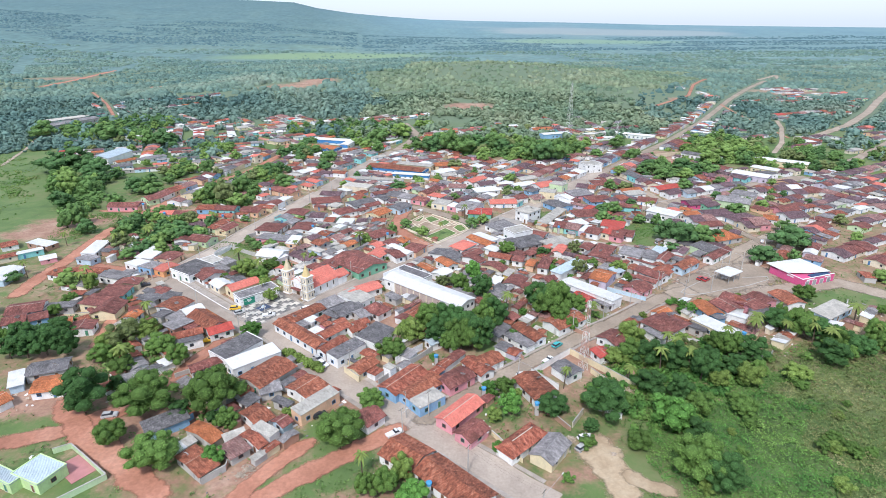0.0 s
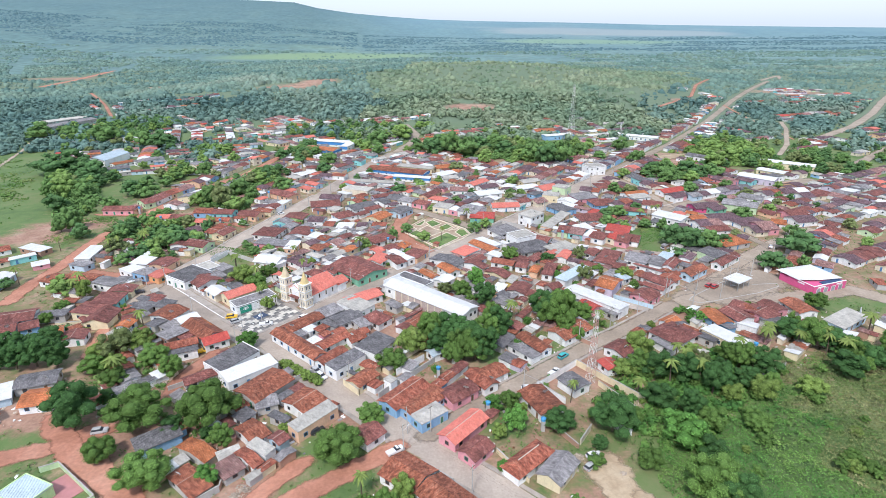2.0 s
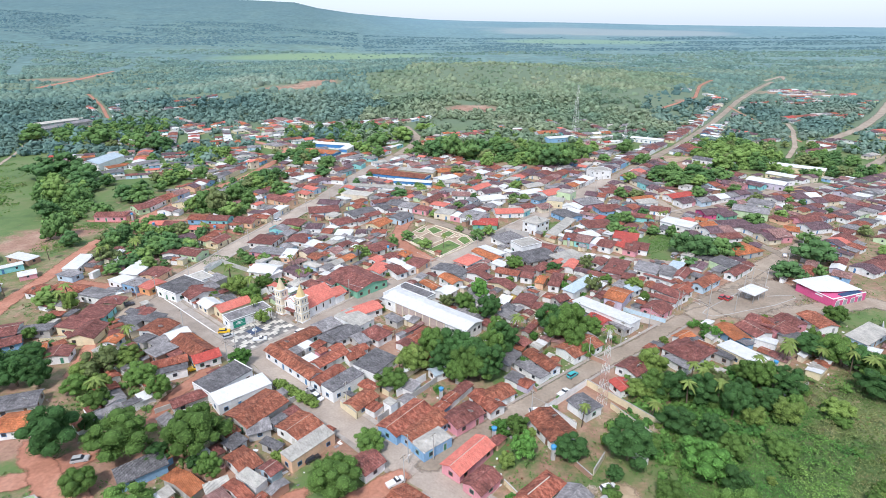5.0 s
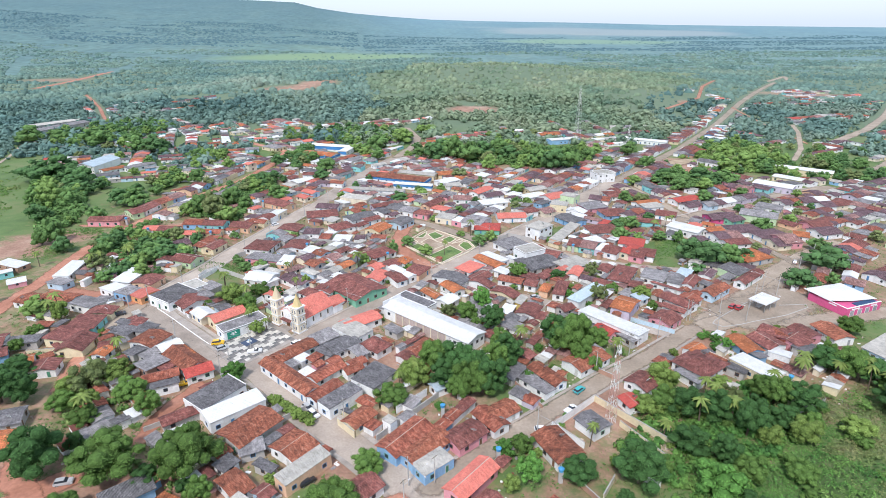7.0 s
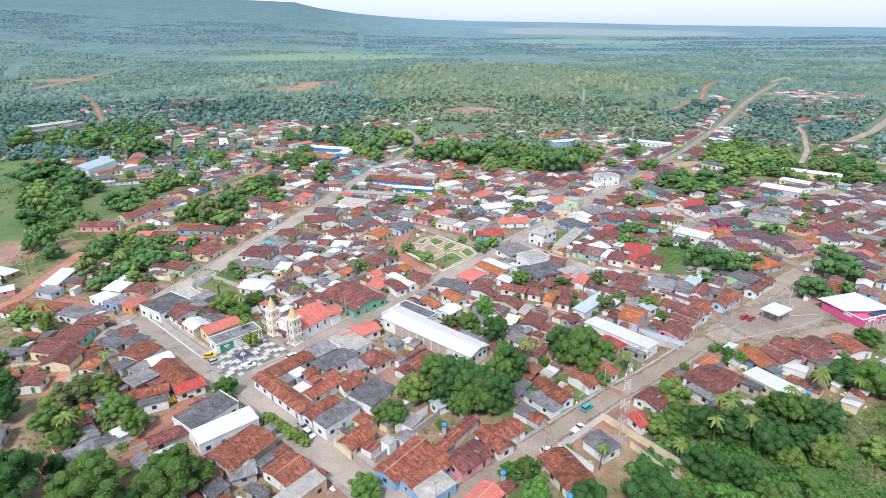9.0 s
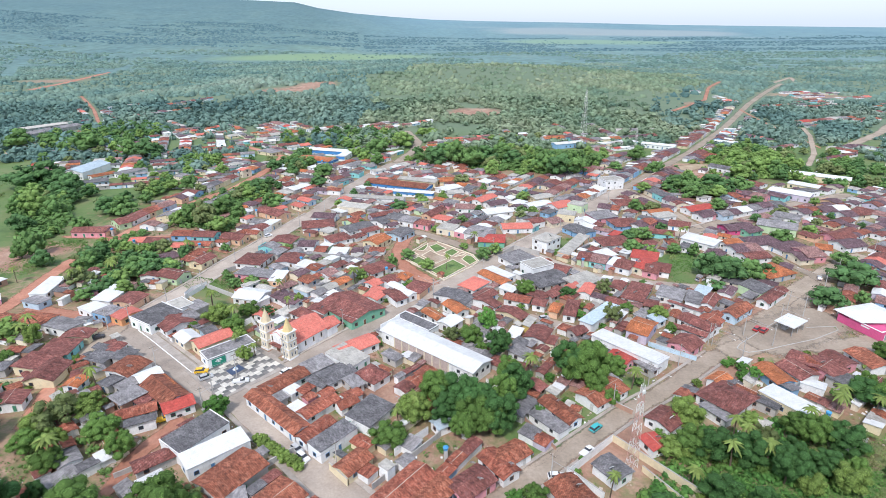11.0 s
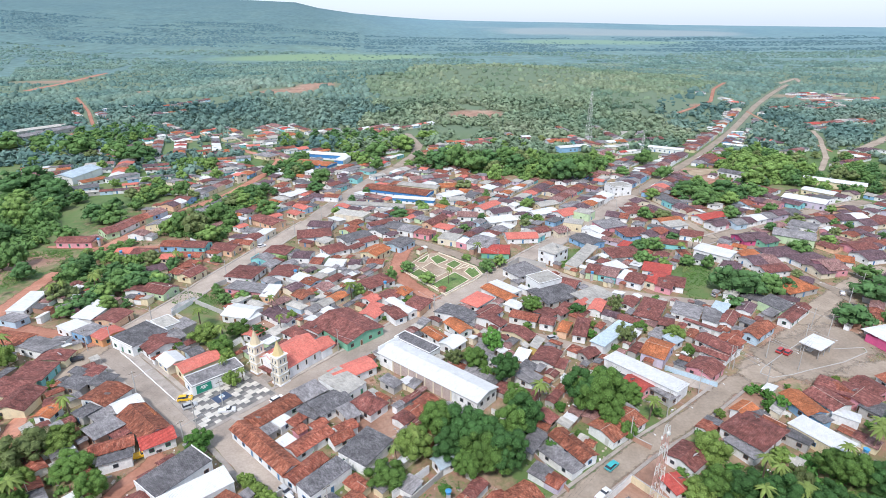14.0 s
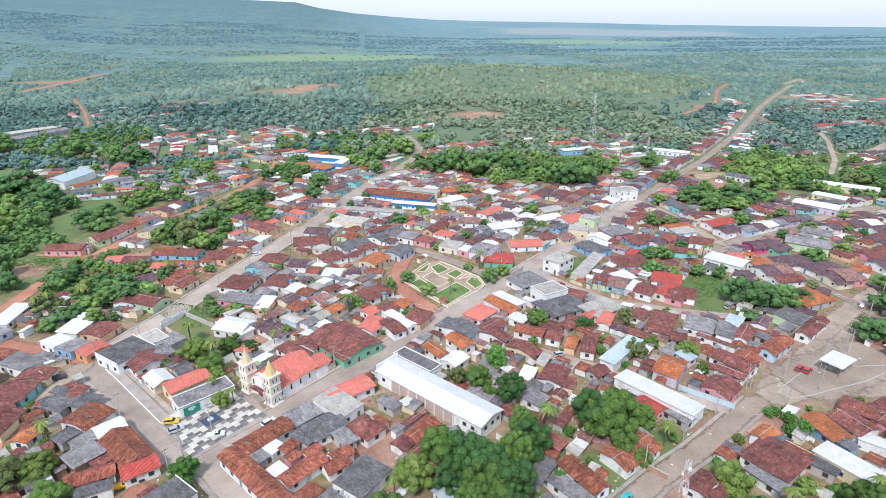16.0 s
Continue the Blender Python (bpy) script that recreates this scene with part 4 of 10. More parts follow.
def row(p, q, depth=9.0, seed=0, tops=TOPS, paints=PAINTS, lo=5.5, hi=10.0, backs=0.95, skip=0.03, storey=0.015, group="row houses along the street", gaps=0.9):
    """Houses wall to wall along the street front from p to q, on the left of that way, with sheds behind some of them."""
    rng = random.Random(seed * 101 + 7)
    L, ang = math.dist(p, q), math.atan2(q[1] - p[1], q[0] - p[0])
    c, s = math.cos(ang), math.sin(ang)
    u, base = 0.0, rng.uniform(2.4, 2.75)
    while u < L - 3:
        w = min(rng.uniform(lo, hi), L - u)
        d = depth * (rng.uniform(0.85, 1.1) if rng.random() < 0.7 else rng.uniform(0.7, 1.3))
        off = rng.uniform(0.0, 0.12)
        if w > 3.5 and rng.random() > skip:
            cx, cy = u + w / 2, d / 2 + off
            x, y = p[0] + cx * c - cy * s, p[1] + cx * s + cy * c
            if free(x, y, ang, w - 1.2, d - 1):
                top, kind = rng.choice(tops), rng.random()
                two = rng.random() < storey
                hh = base + rng.uniform(-0.2, 0.4) + (2.9 if two else 0)
                g = dict(h=hh, top=top, paint=rng.choice(paints), seed=rng.randrange(99999), storeys=2 if two else 1, group=group, gaps=gaps)
                if top in ("metal_white", "fibre_dark") and kind < 0.5:
                    house(x, y, math.degrees(ang), w - 0.15, d, roof="shed", rise=rng.uniform(0.5, 0.9), over=0.15, ridge_at=rng.choice((0, 1)), **g)
                elif kind < 0.16 and w > 7:
                    house(x, y, math.degrees(ang), w - 0.15, d, roof="hip", rise=d * rng.uniform(0.15, 0.2), over=0.3, **g)
                elif kind < 0.24:
                    house(x, y, math.degrees(ang) + 90, d, w - 0.15, roof="gable", rise=w * rng.uniform(0.13, 0.18), over=0.25, **g)
                else:
                    house(x, y, math.degrees(ang), w - 0.06, d, roof="gable", rise=d * rng.uniform(0.115, 0.16), over=0.3, ridge_at=rng.choice((0.5, 0.5, 0.42, 0.58)), front=rng.choice((0, 0, 0.5, 0.7)), **g)
            if rng.random() < backs:
                bw, bd = w * rng.uniform(0.5, 0.98), rng.uniform(3.5, 8)
                cy = d + off + bd / 2 - 0.1
                cx += rng.uniform(-0.5, 0.5) * (w - bw)
                bx, by = p[0] + cx * c - cy * s, p[1] + cx * s + cy * c
                if free(bx, by, ang, bw - 1.2, bd - 1.4):
                    house(bx, by, math.degrees(ang), bw - 0.2, bd, h=rng.uniform(1.9, 2.2), roof="shed", rise=rng.uniform(0.35, 0.55), top=rng.choice(["fibre", "fibre", "clay_mauve", "fibre_dark", "clay_dark", "metal_white", "clay"]), paint=rng.choice(["grey", "white", "ivory", "brick"]), over=0.2,
                          ridge_at=0, name="back_shed", category="shed", seed=rng.randrange(99999), gaps=0.6)
        u += w


def fill(x0, y0, x1, y1, rot, seed, n=40, lo=6.0, hi=11.0, tops=TOPS, paints=PAINTS, clear=0.4, group="houses inside the block", name="house"):
    """Packs short terraces of low houses into the free ground of a rectangle, all turned the same way."""
    rng = random.Random(seed)
    made = 0
    n = int(n * 1.3)
    for _ in range(n * 12):
        if made >= n:
            break
        x, y = rng.uniform(x0, x1), rng.uniform(y0, y1)
        d = rng.uniform(lo * 0.8, hi * 0.95)
        turn = rot + rng.choice((0, 0, 90)) + rng.uniform(-3, 3)
        c, s = math.cos(radians(turn)), math.sin(radians(turn))
        for _ in range(rng.randint(3, 7)):
            w = rng.uniform(lo, hi)
            dd = d * rng.uniform(0.9, 1.1)
            x, y = x + c * w / 2, y + s * w / 2
            if not free(x, y, radians(turn), w - 0.9, dd + clear - 0.5) or any(((x - X) / rx) ** 2 + ((y - Y) / ry) ** 2 < 0.9 for X, Y, rx, ry in OPEN_GROUND):
                break
            top = rng.choice(tops)
            mono = top in ("metal_white", "fibre_dark", "fibre", "concrete_roof") and rng.random() < 0.6
            house(x, y, turn, w - 0.1, dd, h=rng.uniform(1.9, 2.4), roof="shed" if mono else "hip" if rng.random() < 0.12 else "gable", rise=rng.uniform(0.3, 0.5) if mono else dd * rng.uniform(0.1, 0.14), top=top, paint=rng.choice(paints), over=0.3,
                  ridge_at=rng.choice((0, 1)) if mono else 0.5, seed=rng.randrange(99999), gaps=0.7, group=group, name=name, category="shed" if name == "lean_to" else name)
            made += 1
            x, y = x + c * w / 2, y + s * w / 2

# ---- the houses, block by block ----
# blocks near the church and along the lower street
house(-48.2, 166.8, 138.0, 23.8, 4.7, 3.2, "gable", 1.0, "clay_brown", "white")
house(-51.8, 178.9, 48.9, 13.7, 5.7, 3.1, "gable", 0.9, "clay_brown", "white")
house(-46.4, 177.1, 58.1, 4.1, 3.5, 2.5, "shed", 0.3, "metal_white", "white", over=0.15)
house(-42.5, 177.7, 56.6, 4.5, 2.3, 2.4, "shed", 0.3, "clay", "grey")
house(-37.3, 169.6, 50.1, 11.1, 4.3, 2.7, "gable", 0.7, "clay", "white")
house(-29.0, 174.8, 39.9, 4.9, 3.5, 2.6, "gable", 0.6, "clay", "white")
house(-36.0, 159.5, 54.2, 9.9, 3.9, 3, "gable", 0.8, "clay", "white")
house(-30.9, 156.1, 50.1, 11.8, 5.2, 3.6, "shed", 0.3, "fibre_dark", "white", over=0.1)
house(-22.6, 166.7, 57.7, 11.0, 8.5, 3, "shed", 0.5, "fibre_dark", "white", over=0.15)
house(-24.4, 147.8, 52.2, 7.8, 5.0, 2.8, "gable", 0.8, "clay_brown", "cream")
house(-16.2, 146.1, 50.0, 2.5, 3.1, 3.3, "flat", 0, "concrete_roof", "white")
house(-42.3, 189.8, 45.9, 8.0, 6.1, 2.8, "shed", 0.4, "fibre", "grey")
house(-35.2, 185.0, 42.7, 9.9, 7.3, 2.8, "gable", 0.6, "fibre_dark", "white")
house(-33.2, 194.1, 51.4, 7.9, 12.0, 3.2, "shed", 0.5, "concrete_roof", "white", over=0.15)
house(-32.3, 201.8, 38.7, 12.9, 6.8, 3, "gable", 0.8, "salmon", "white")
house(44.5, 173.8, 36.4, 13.4, 7.9, 2.8, "gable", 1.0, "clay_brown", "white")
house(46.8, 181.3, 38.0, 4.5, 3.5, 2.5, "shed", 0.3, "fibre", "grey")
house(29.6, 167.1, 124.1, 11.6, 4.7, 2.8, "gable", 0.9, "clay_brown", "white")
house(27.1, 161.4, 130.5, 10.2, 4.2, 2.3, "shed", 0.3, "fibre", "white")
house(13.5, 150.5, 37.0, 8.9, 5.8, 2.8, "gable", 1.0, "clay_brown", "white")
house(23.8, 179.6, 45.0, 3.7, 6.3, 2.5, "gable", 0.6, "clay_dark", "grey")
house(22.0, 197.4, 48.4, 5.3, 6.1, 2.6, "shed", 0.3, "fibre", "white")
house(29.4, 208.5, 61.5, 8.7, 6.9, 2.8, "gable", 0.8, "clay_dark", "white")
house(77.3, 173.4, 126.0, 11.0, 12.6, 3, "hip", 1.3, "clay_dark", "white")
house(78.9, 181.9, 34.6, 6.0, 4.1, 2.9, "gable", 0.7, "orange", "white")
house(71.4, 167.1, 120.4, 8.0, 3.1, 2.3, "shed", 0.3, "fibre", "white")
house(96.5, 184.5, 102.5, 9.9, 6.0, 2.9, "gable", 0.8, "orange", "blue")
house(104.5, 186.4, 111.1, 8.7, 7.7, 2.9, "gable", 0.9, "clay_dark", "white")
house(109.0, 193.8, 135.0, 4.5, 6.5, 2.8, "gable", 0.7, "clay_dark", "white")
house(120.5, 192.1, 109.5, 7.7, 6.3, 3, "gable", 0.9, "clay_dark", "pink")
house(130.4, 192.7, 99.4, 10.3, 7.5, 2.8, "gable", 0.9, "clay_brown", "white")
house(93.5, 171.2, 122.0, 13.4, 7.2, 3, "shed", 0.4, "metal_white", "cream", over=0.2)
house(115.5, 182.2, 121.7, 5.7, 7.0, 2.6, "shed", 0.4, "fibre_dark", "grey")
house(105.4, 179.6, 140.6, 6.1, 4.5, 2.5, "shed", 0.3, "metal_white", "white", over=0.2)
house(89.7, 172.6, 124.3, 4.2, 4.5, 2.4, "shed", 0.3, "fibre_dark", "grey")
# round the church and the garden square
house(-75.9, 236.4, 54.2, 5.9, 10.3, 2.8, "gable", 0.6, "metal_white", "white")
house(-68.5, 224.0, 66.5, 6.0, 4.5, 2.5, "gable", 0.6, "salmon", "white")
house(-52.6, 222.0, 143.3, 11.5, 5.2, 2.8, "hip", 0.9, "clay_dark", "white")
house(-81.3, 259.3, 164.1, 17.9, 8.0, 2.5, "shed", 0.4, "fibre", "pink")
house(-71.8, 255.8, 86.5, 11.1, 5.2, 2.6, "shed", 0.3, "metal_white", "peach", over=0.2)
house(-89.5, 274.5, 78.0, 11.8, 12.1, 2.8, "hip", 1.0, "clay_dark", "white")
house(-71.8, 274.8, 81.9, 10.6, 9.5, 2.7, "gable", 0.7, "clay_dark", "white")
house(-80.9, 298.3, 79.3, 9.6, 11.2, 2.8, "gable", 0.8, "clay_dark", "lime")
house(-19.0, 255.8, 60.0, 6.1, 5.4, 2.7, "gable", 0.6, "orange", "white")
house(-13.4, 244.8, 62.0, 9.7, 7.8, 2.9, "hip", 1.0, "clay_dark", "peach")
house(-19.5, 243.0, 132.2, 14.2, 4.1, 2.9, "gable", 0.5, "metal_white", "white", over=0.2)
house(-22.1, 237.9, 38.5, 4.9, 10.8, 2.8, "gable", 0.7, "clay_dark", "white")
house(-29.3, 241.9, 75.5, 4.9, 5.2, 2.6, "gable", 0.6, "salmon", "white")
# row west of the first crossing
house(-158.6, 233.9, 162.4, 8.2, 5.3, 2.6, "shed", 0.3, "fibre", "pale_blue")
house(-162.2, 246.6, 96.4, 16.7, 6.1, 2.7, "shed", 0.4, "metal_white", "white", over=0.2)
house(-133.1, 227.6, 150.0, 8.6, 6.7, 2.8, "shed", 0.3, "metal_white", "white", over=0.2)
house(-125.5, 224.7, 155.4, 7.6, 7.5, 2.8, "shed", 0.4, "fibre", "blue", over=0.2)
house(-118.3, 222.8, 150.8, 6.3, 8.2, 2.9, "gable", 0.7, "salmon", "orange_paint", over=0.25)
house(-120.8, 234.3, 76.1, 8.4, 8.9, 2.8, "gable", 0.7, "clay_dark", "peach")
house(-133.8, 244.7, 81.3, 4.9, 5.6, 2.5, "shed", 0.3, "metal_white", "white", over=0.2)
house(-149.7, 219.8, 168.7, 13.6, 7.4, 2.6, "gable", 0.7, "clay_brown", "white")
house(-159.8, 218.6, 164.2, 9.6, 7.9, 2.6, "gable", 0.7, "clay_brown", "white")
house(-136.2, 214.9, 160.2, 11.1, 7.1, 2.8, "shed", 0.4, "fibre", "white")
house(-127.2, 208.4, 91.8, 5.7, 9.3, 2.8, "gable", 0.7, "clay_dark", "cream")
house(-127.7, 199.6, 92.9, 9.1, 9.1, 2.9, "shed", 0.5, "clay_dark", "turquoise")
house(-129.5, 191.2, 82.1, 8.0, 10.3, 2.9, "shed", 0.5, "clay_dark", "cream")
house(-142.0, 198.8, 94.5, 3.1, 4.0, 2.4, "shed", 0.3, "clay", "grey")
house(-124.9, 172.7, 102.8, 6.0, 7.5, 2.7, "gable", 0.8, "clay_dark", "white")
house(-131.8, 172.2, 108.8, 4.6, 4.0, 2.6, "gable", 0.7, "orange", "white")
house(-111.5, 195.0, 75.6, 6.9, 6.8, 2.6, "shed", 0.4, "fibre_dark", "grey")
house(-110.2, 200.0, 83.8, 4.8, 4.6, 2.6, "gable", 0.6, "clay_dark", "white")
house(-103.5, 196.5, 81.1, 5.8, 5.0, 2.6, "shed", 0.4, "fibre_dark", "grey")
house(-100.0, 188.7, 69.0, 8.5, 9.6, 2.8, "gable", 0.9, "clay_brown", "white")
house(-111.8, 181.1, 84.8, 4.8, 4.7, 2.5, "gable", 0.6, "orange", "white")
house(-191.4, 252.9, 70.7, 5.8, 13.3, 2.5, "shed", 0.3, "metal_white", "brick", over=0.3)
house(-96.0, 180.5, 58.4, 6.0, 5.2, 2.4, "shed", 0.3, "fibre", "grey")
house(-87.8, 173.6, 57.4, 5.2, 5.2, 2.4, "shed", 0.4, "clay_dark", "grey")
# east of church street
house(1.6, 227.8, 124.8, 9.3, 5.2, 2.9, "gable", 0.8, "orange", "white")
house(9.4, 247.8, 139.8, 7.7, 10.3, 2.9, "hip", 1.0, "salmon", "white")
house(18.3, 254.4, 128.7, 14.6, 5.4, 2.7, "gable", 0.7, "orange", "white")
house(21.0, 259.0, 131.7, 13.3, 5.0, 2.8, "shed", 0.3, "metal_white", "white", over=0.2)
house(48.9, 246.4, 45.7, 5.0, 3.6, 2.6, "gable", 0.6, "salmon", "white")
house(53.9, 243.2, 63.7, 9.0, 4.5, 2.7, "gable", 0.7, "salmon", "white")
house(25.8, 235.0, 154.9, 9.7, 5.4, 2.8, "gable", 0.7, "clay", "white")
house(33.6, 231.5, 158.2, 4.7, 5.5, 2.8, "gable", 0.7, "clay_dark", "white")
house(38.7, 227.0, 154.1, 3.2, 7.2, 2.8, "gable", 0.6, "orange", "peach")
house(44.5, 226.8, 159.7, 4.2, 12.8, 2.9, "hip", 1.1, "clay_dark", "white")
house(73.1, 240.6, 148.7, 7.9, 16.5, 2.8, "hip", 1.2, "clay_dark", "white")
house(85.8, 238.9, 58.6, 9.8, 9.1, 2.8, "shed", 0.4, "fibre", "white")
house(93.2, 235.1, 60.9, 10.6, 5.2, 2.8, "shed", 0.4, "fibre", "white")
house(100.1, 246.0, 142.7, 4.6, 8.3, 2.8, "hip", 0.5, "metal_blue", "white")
house(98.6, 233.2, 52.6, 10.5, 4.3, 2.8, "gable", 0.8, "clay_dark", "white")
house(87.1, 228.4, 136.2, 12.3, 2.0, 2.5, "shed", 0.3, "clay_dark", "white")
house(106.2, 223.3, 38.6, 13.2, 5.2, 3, "gable", 1.0, "clay_brown", "pale_blue")
house(87.3, 215.0, 127.4, 12.1, 6.4, 2.9, "gable", 0.9, "clay_dark", "white")
house(85.5, 207.1, 135.0, 8.2, 3.5, 2.7, "gable", 0.7, "clay_dark", "white")
house(94.9, 220.8, 48.3, 5.4, 3.2, 2.8, "gable", 0.7, "clay", "white")
house(104.3, 230.8, 46.0, 3.5, 4.7, 2.5, "shed", 0.3, "fibre_dark", "grey")
house(124.2, 237.1, 39.9, 17.5, 4.3, 2.9, "gable", 1.0, "clay_dark", "white")
house(115.9, 237.6, 37.7, 6.5, 3.1, 2.5, "shed", 0.3, "fibre", "grey")
# foreground
house(-52.5, 144.0, 55.2, 13.3, 9.4, 3, "gable", 1.1, "clay_brown", "grey")
house(-39.2, 136.9, 53.7, 7.7, 8.8, 2.9, "gable", 0.9, "clay_brown", "white")
house(-35.1, 129.2, 50.5, 13.2, 4.3, 3.5, "shed", 0.4, "concrete_roof", "peach", over=0.1)
house(-54.1, 131.0, 58.2, 4.2, 3.7, 2.5, "shed", 0.3, "fibre_dark", "white")
house(-44.5, 130.3, 63.4, 2.0, 5.2, 2.4, "shed", 0.3, "fibre_dark", "grey")
house(-42.4, 121.8, 53.7, 3.0, 4.1, 2.7, "gable", 0.7, "clay_dark", "pale_blue")
house(-49.9, 124.5, 48.6, 4.9, 8.3, 2.6, "gable", 0.8, "clay_brown", "white")
house(-45.9, 118.4, 59.0, 3.3, 6.6, 2.7, "shed", 0.4, "concrete_roof", "white", over=0.1)
house(-47.8, 114.8, 51.6, 2.3, 7.6, 2.7, "gable", 0.8, "clay", "white")
house(-11.6, 139.9, 51.1, 14.0, 6.6, 3.1, "gable", 1.0, "clay", "blue")
house(-6.4, 136.6, 46.0, 13.0, 6.2, 2.9, "gable", 0.8, "clay_brown", "blue")
house(-4.6, 131.2, 40.0, 9.0, 5.4, 3, "hip", 0.8, "concrete_roof", "blue", over=0.1)
house(26.5, 137.2, 116.1, 10.9, 7.6, 2.9, "gable", 1.0, "clay_brown", "white")
house(37.4, 145.7, 124.3, 6.9, 5.9, 2.9, "gable", 0.6, "fibre_dark", "white")
house(10.5, 147.3, 126.4, 9.2, 5.0, 2.8, "gable", 0.9, "clay", "white")
house(3.6, 141.0, 40.2, 9.6, 6.4, 3, "gable", 0.9, "clay_dark", "pink")
house(50.3, 154.9, 111.6, 5.0, 4.5, 2.7, "gable", 0.5, "red", "white")
# towards the school
house(-86.5, 355.3, 141.1, 8.5, 5.8, 2.6, "gable", 0.6, "salmon", "ivory")
house(-98.8, 342.3, 145.1, 19.8, 8.9, 2.9, "gable", 0.8, "clay_dark", "peach")
house(-142.8, 430.5, 143.3, 5.1, 7.0, 5.4, "gable", 0.7, "salmon", "ivory", storeys=2)
house(-146.2, 503.7, 146.1, 17.9, 11.1, 3, "hip", 1.2, "fibre", "cream")
# foreground crossing
house(4.5, 126.0, 48.8, 13.2, 5.5, 2.9, "gable", 1.12, "salmon", "pink")
house(7.3, 118.0, 46.5, 7.1, 5.4, 2.64, "gable", 1.05, "clay_dark", "pink")
house(19.7, 114.3, 42.6, 13.0, 5.2, 2.82, "hip", 1.65, "clay", "white")
house(26.3, 111.2, 51.9, 9.3, 5.9, 2.73, "gable", 1.27, "fibre", "cream")
house(-9.0, 109.8, 142.0, 9.7, 8.9, 2.9, "gable", 1.42, "clay_brown", "white")
house(2.5, 100.0, 136.1, 18.0, 7.9, 2.9, "gable", 1.42, "clay_brown", "white")
house(-20.0, 123.7, 48.0, 6.0, 6.2, 2.82, "gable", 1.12, "clay_dark", "white")
house(-59.1, 151.5, 41.1, 15.4, 6.1, 3.6, "shed", 0.42, "metal_white", "white", over=0.15)
house(-66.4, 157.5, 55.7, 14.4, 8.1, 3.6, "shed", 0.42, "fibre_dark", "white", over=0.1, parapet=0.4)
house(-73.2, 148.9, 39.5, 8.9, 4.2, 2.64, "gable", 0.9, "clay_dark", "grey")
house(-49.8, 136.6, 24.5, 5.5, 4.1, 2.46, "shed", 0.42, "fibre", "grey")
house(-59.2, 107.6, 51.7, 4.8, 10.5, 2.4, "gable", 0.8, "clay_brown", "grey", gaps=0.7)
house(-51.5, 111.8, 47.9, 4.9, 5.1, 2.3, "shed", 0.5, "clay_pink", "grey")
house(-61.4, 117.7, 59.0, 3.4, 10.2, 2.46, "gable", 0.9, "orange", "grey")
house(-52.9, 116.1, 34.0, 4.8, 3.7, 2.29, "shed", 0.35, "concrete_roof", "cream")
house(-73.2, 121.9, 39.8, 10.2, 5.2, 2.64, "shed", 0.49, "fibre_dark", "blue")
house(-70.4, 126.4, 55.8, 2.7, 4.4, 2.29, "shed", 0.28, "clay", "blue")
house(-94.7, 104.2, 67.5, 6.9, 9.0, 2.99, "flat", 0, "metal_blue", "lime", parapet=0.35)
house(-101.7, 102.6, 66.2, 3.0, 8.5, 2.82, "flat", 0, "metal_blue", "lime", parapet=0.3)
house(-120.4, 147.6, 20.1, 10.4, 7.3, 2.64, "gable", 0.75, "fibre_dark", "grey")
house(-114.1, 139.0, 12.0, 8.0, 7.9, 2.64, "gable", 1.2, "orange", "white")
house(-126.1, 141.4, 31.7, 3.3, 8.1, 2.46, "shed", 0.42, "metal_white", "pale_blue")
house(-124.3, 131.8, 60.3, 3.3, 6.4, 2.46, "gable", 0.9, "orange", "white")
# yards west of the foreground
house(-151.7, 177.4, -154.5, 6.7, 7.2, 2.64, "gable", 1.05, "clay_dark", "white")
house(-145.0, 179.9, -146.6, 5.3, 6.0, 2.64, "gable", 0.97, "clay_dark", "blue")
house(-153.6, 186.3, -159.8, 11.4, 9.0, 2.64, "gable", 1.12, "clay_dark", "white")
house(-133.1, 176.6, -152.8, 3.4, 5.4, 2.46, "gable", 0.75, "orange", "white")
house(-123.0, 186.0, 92.1, 10.0, 8.7, 2.82, "gable", 1.5, "clay_dark", "cream")
house(-184.4, 216.4, -87.6, 13.7, 9.5, 2.82, "gable", 0.75, "metal_white", "pale_blue")
house(-142.3, 188.6, -168.3, 9.6, 5.6, 2.29, "shed", 0.35, "fibre_dark", "grey")
# block between the through street and the hall
house(-42.9, 169.1, 52.5, 3.1, 4.1, 2.4, "shed", 0.3, "metal_white", "white")
house(-49.1, 173.9, 51.6, 2.3, 3.4, 2.4, "shed", 0.3, "fibre", "grey")
house(-2.2, 163.1, 33.7, 6.9, 3.9, 2.64, "gable", 0.68, "metal_blue", "white")
house(-24.2, 184.5, 140.5, 8.1, 6.5, 2.9, "hip", 1.6, "clay_dark", "white")
house(-19.0, 194.9, 50.9, 3.4, 5.6, 2.5, "shed", 0.5, "fibre", "grey")
house(-39.7, 181.0, 60.4, 3.5, 5.9, 2.5, "shed", 0.4, "fibre_dark", "grey")
house(-29.9, 181.4, 42.2, 3.6, 7.4, 2.6, "gable", 0.7, "fibre", "grey")
house(-29.8, 171.1, 41.1, 5.5, 3.5, 2.6, "gable", 1.0, "clay", "white")
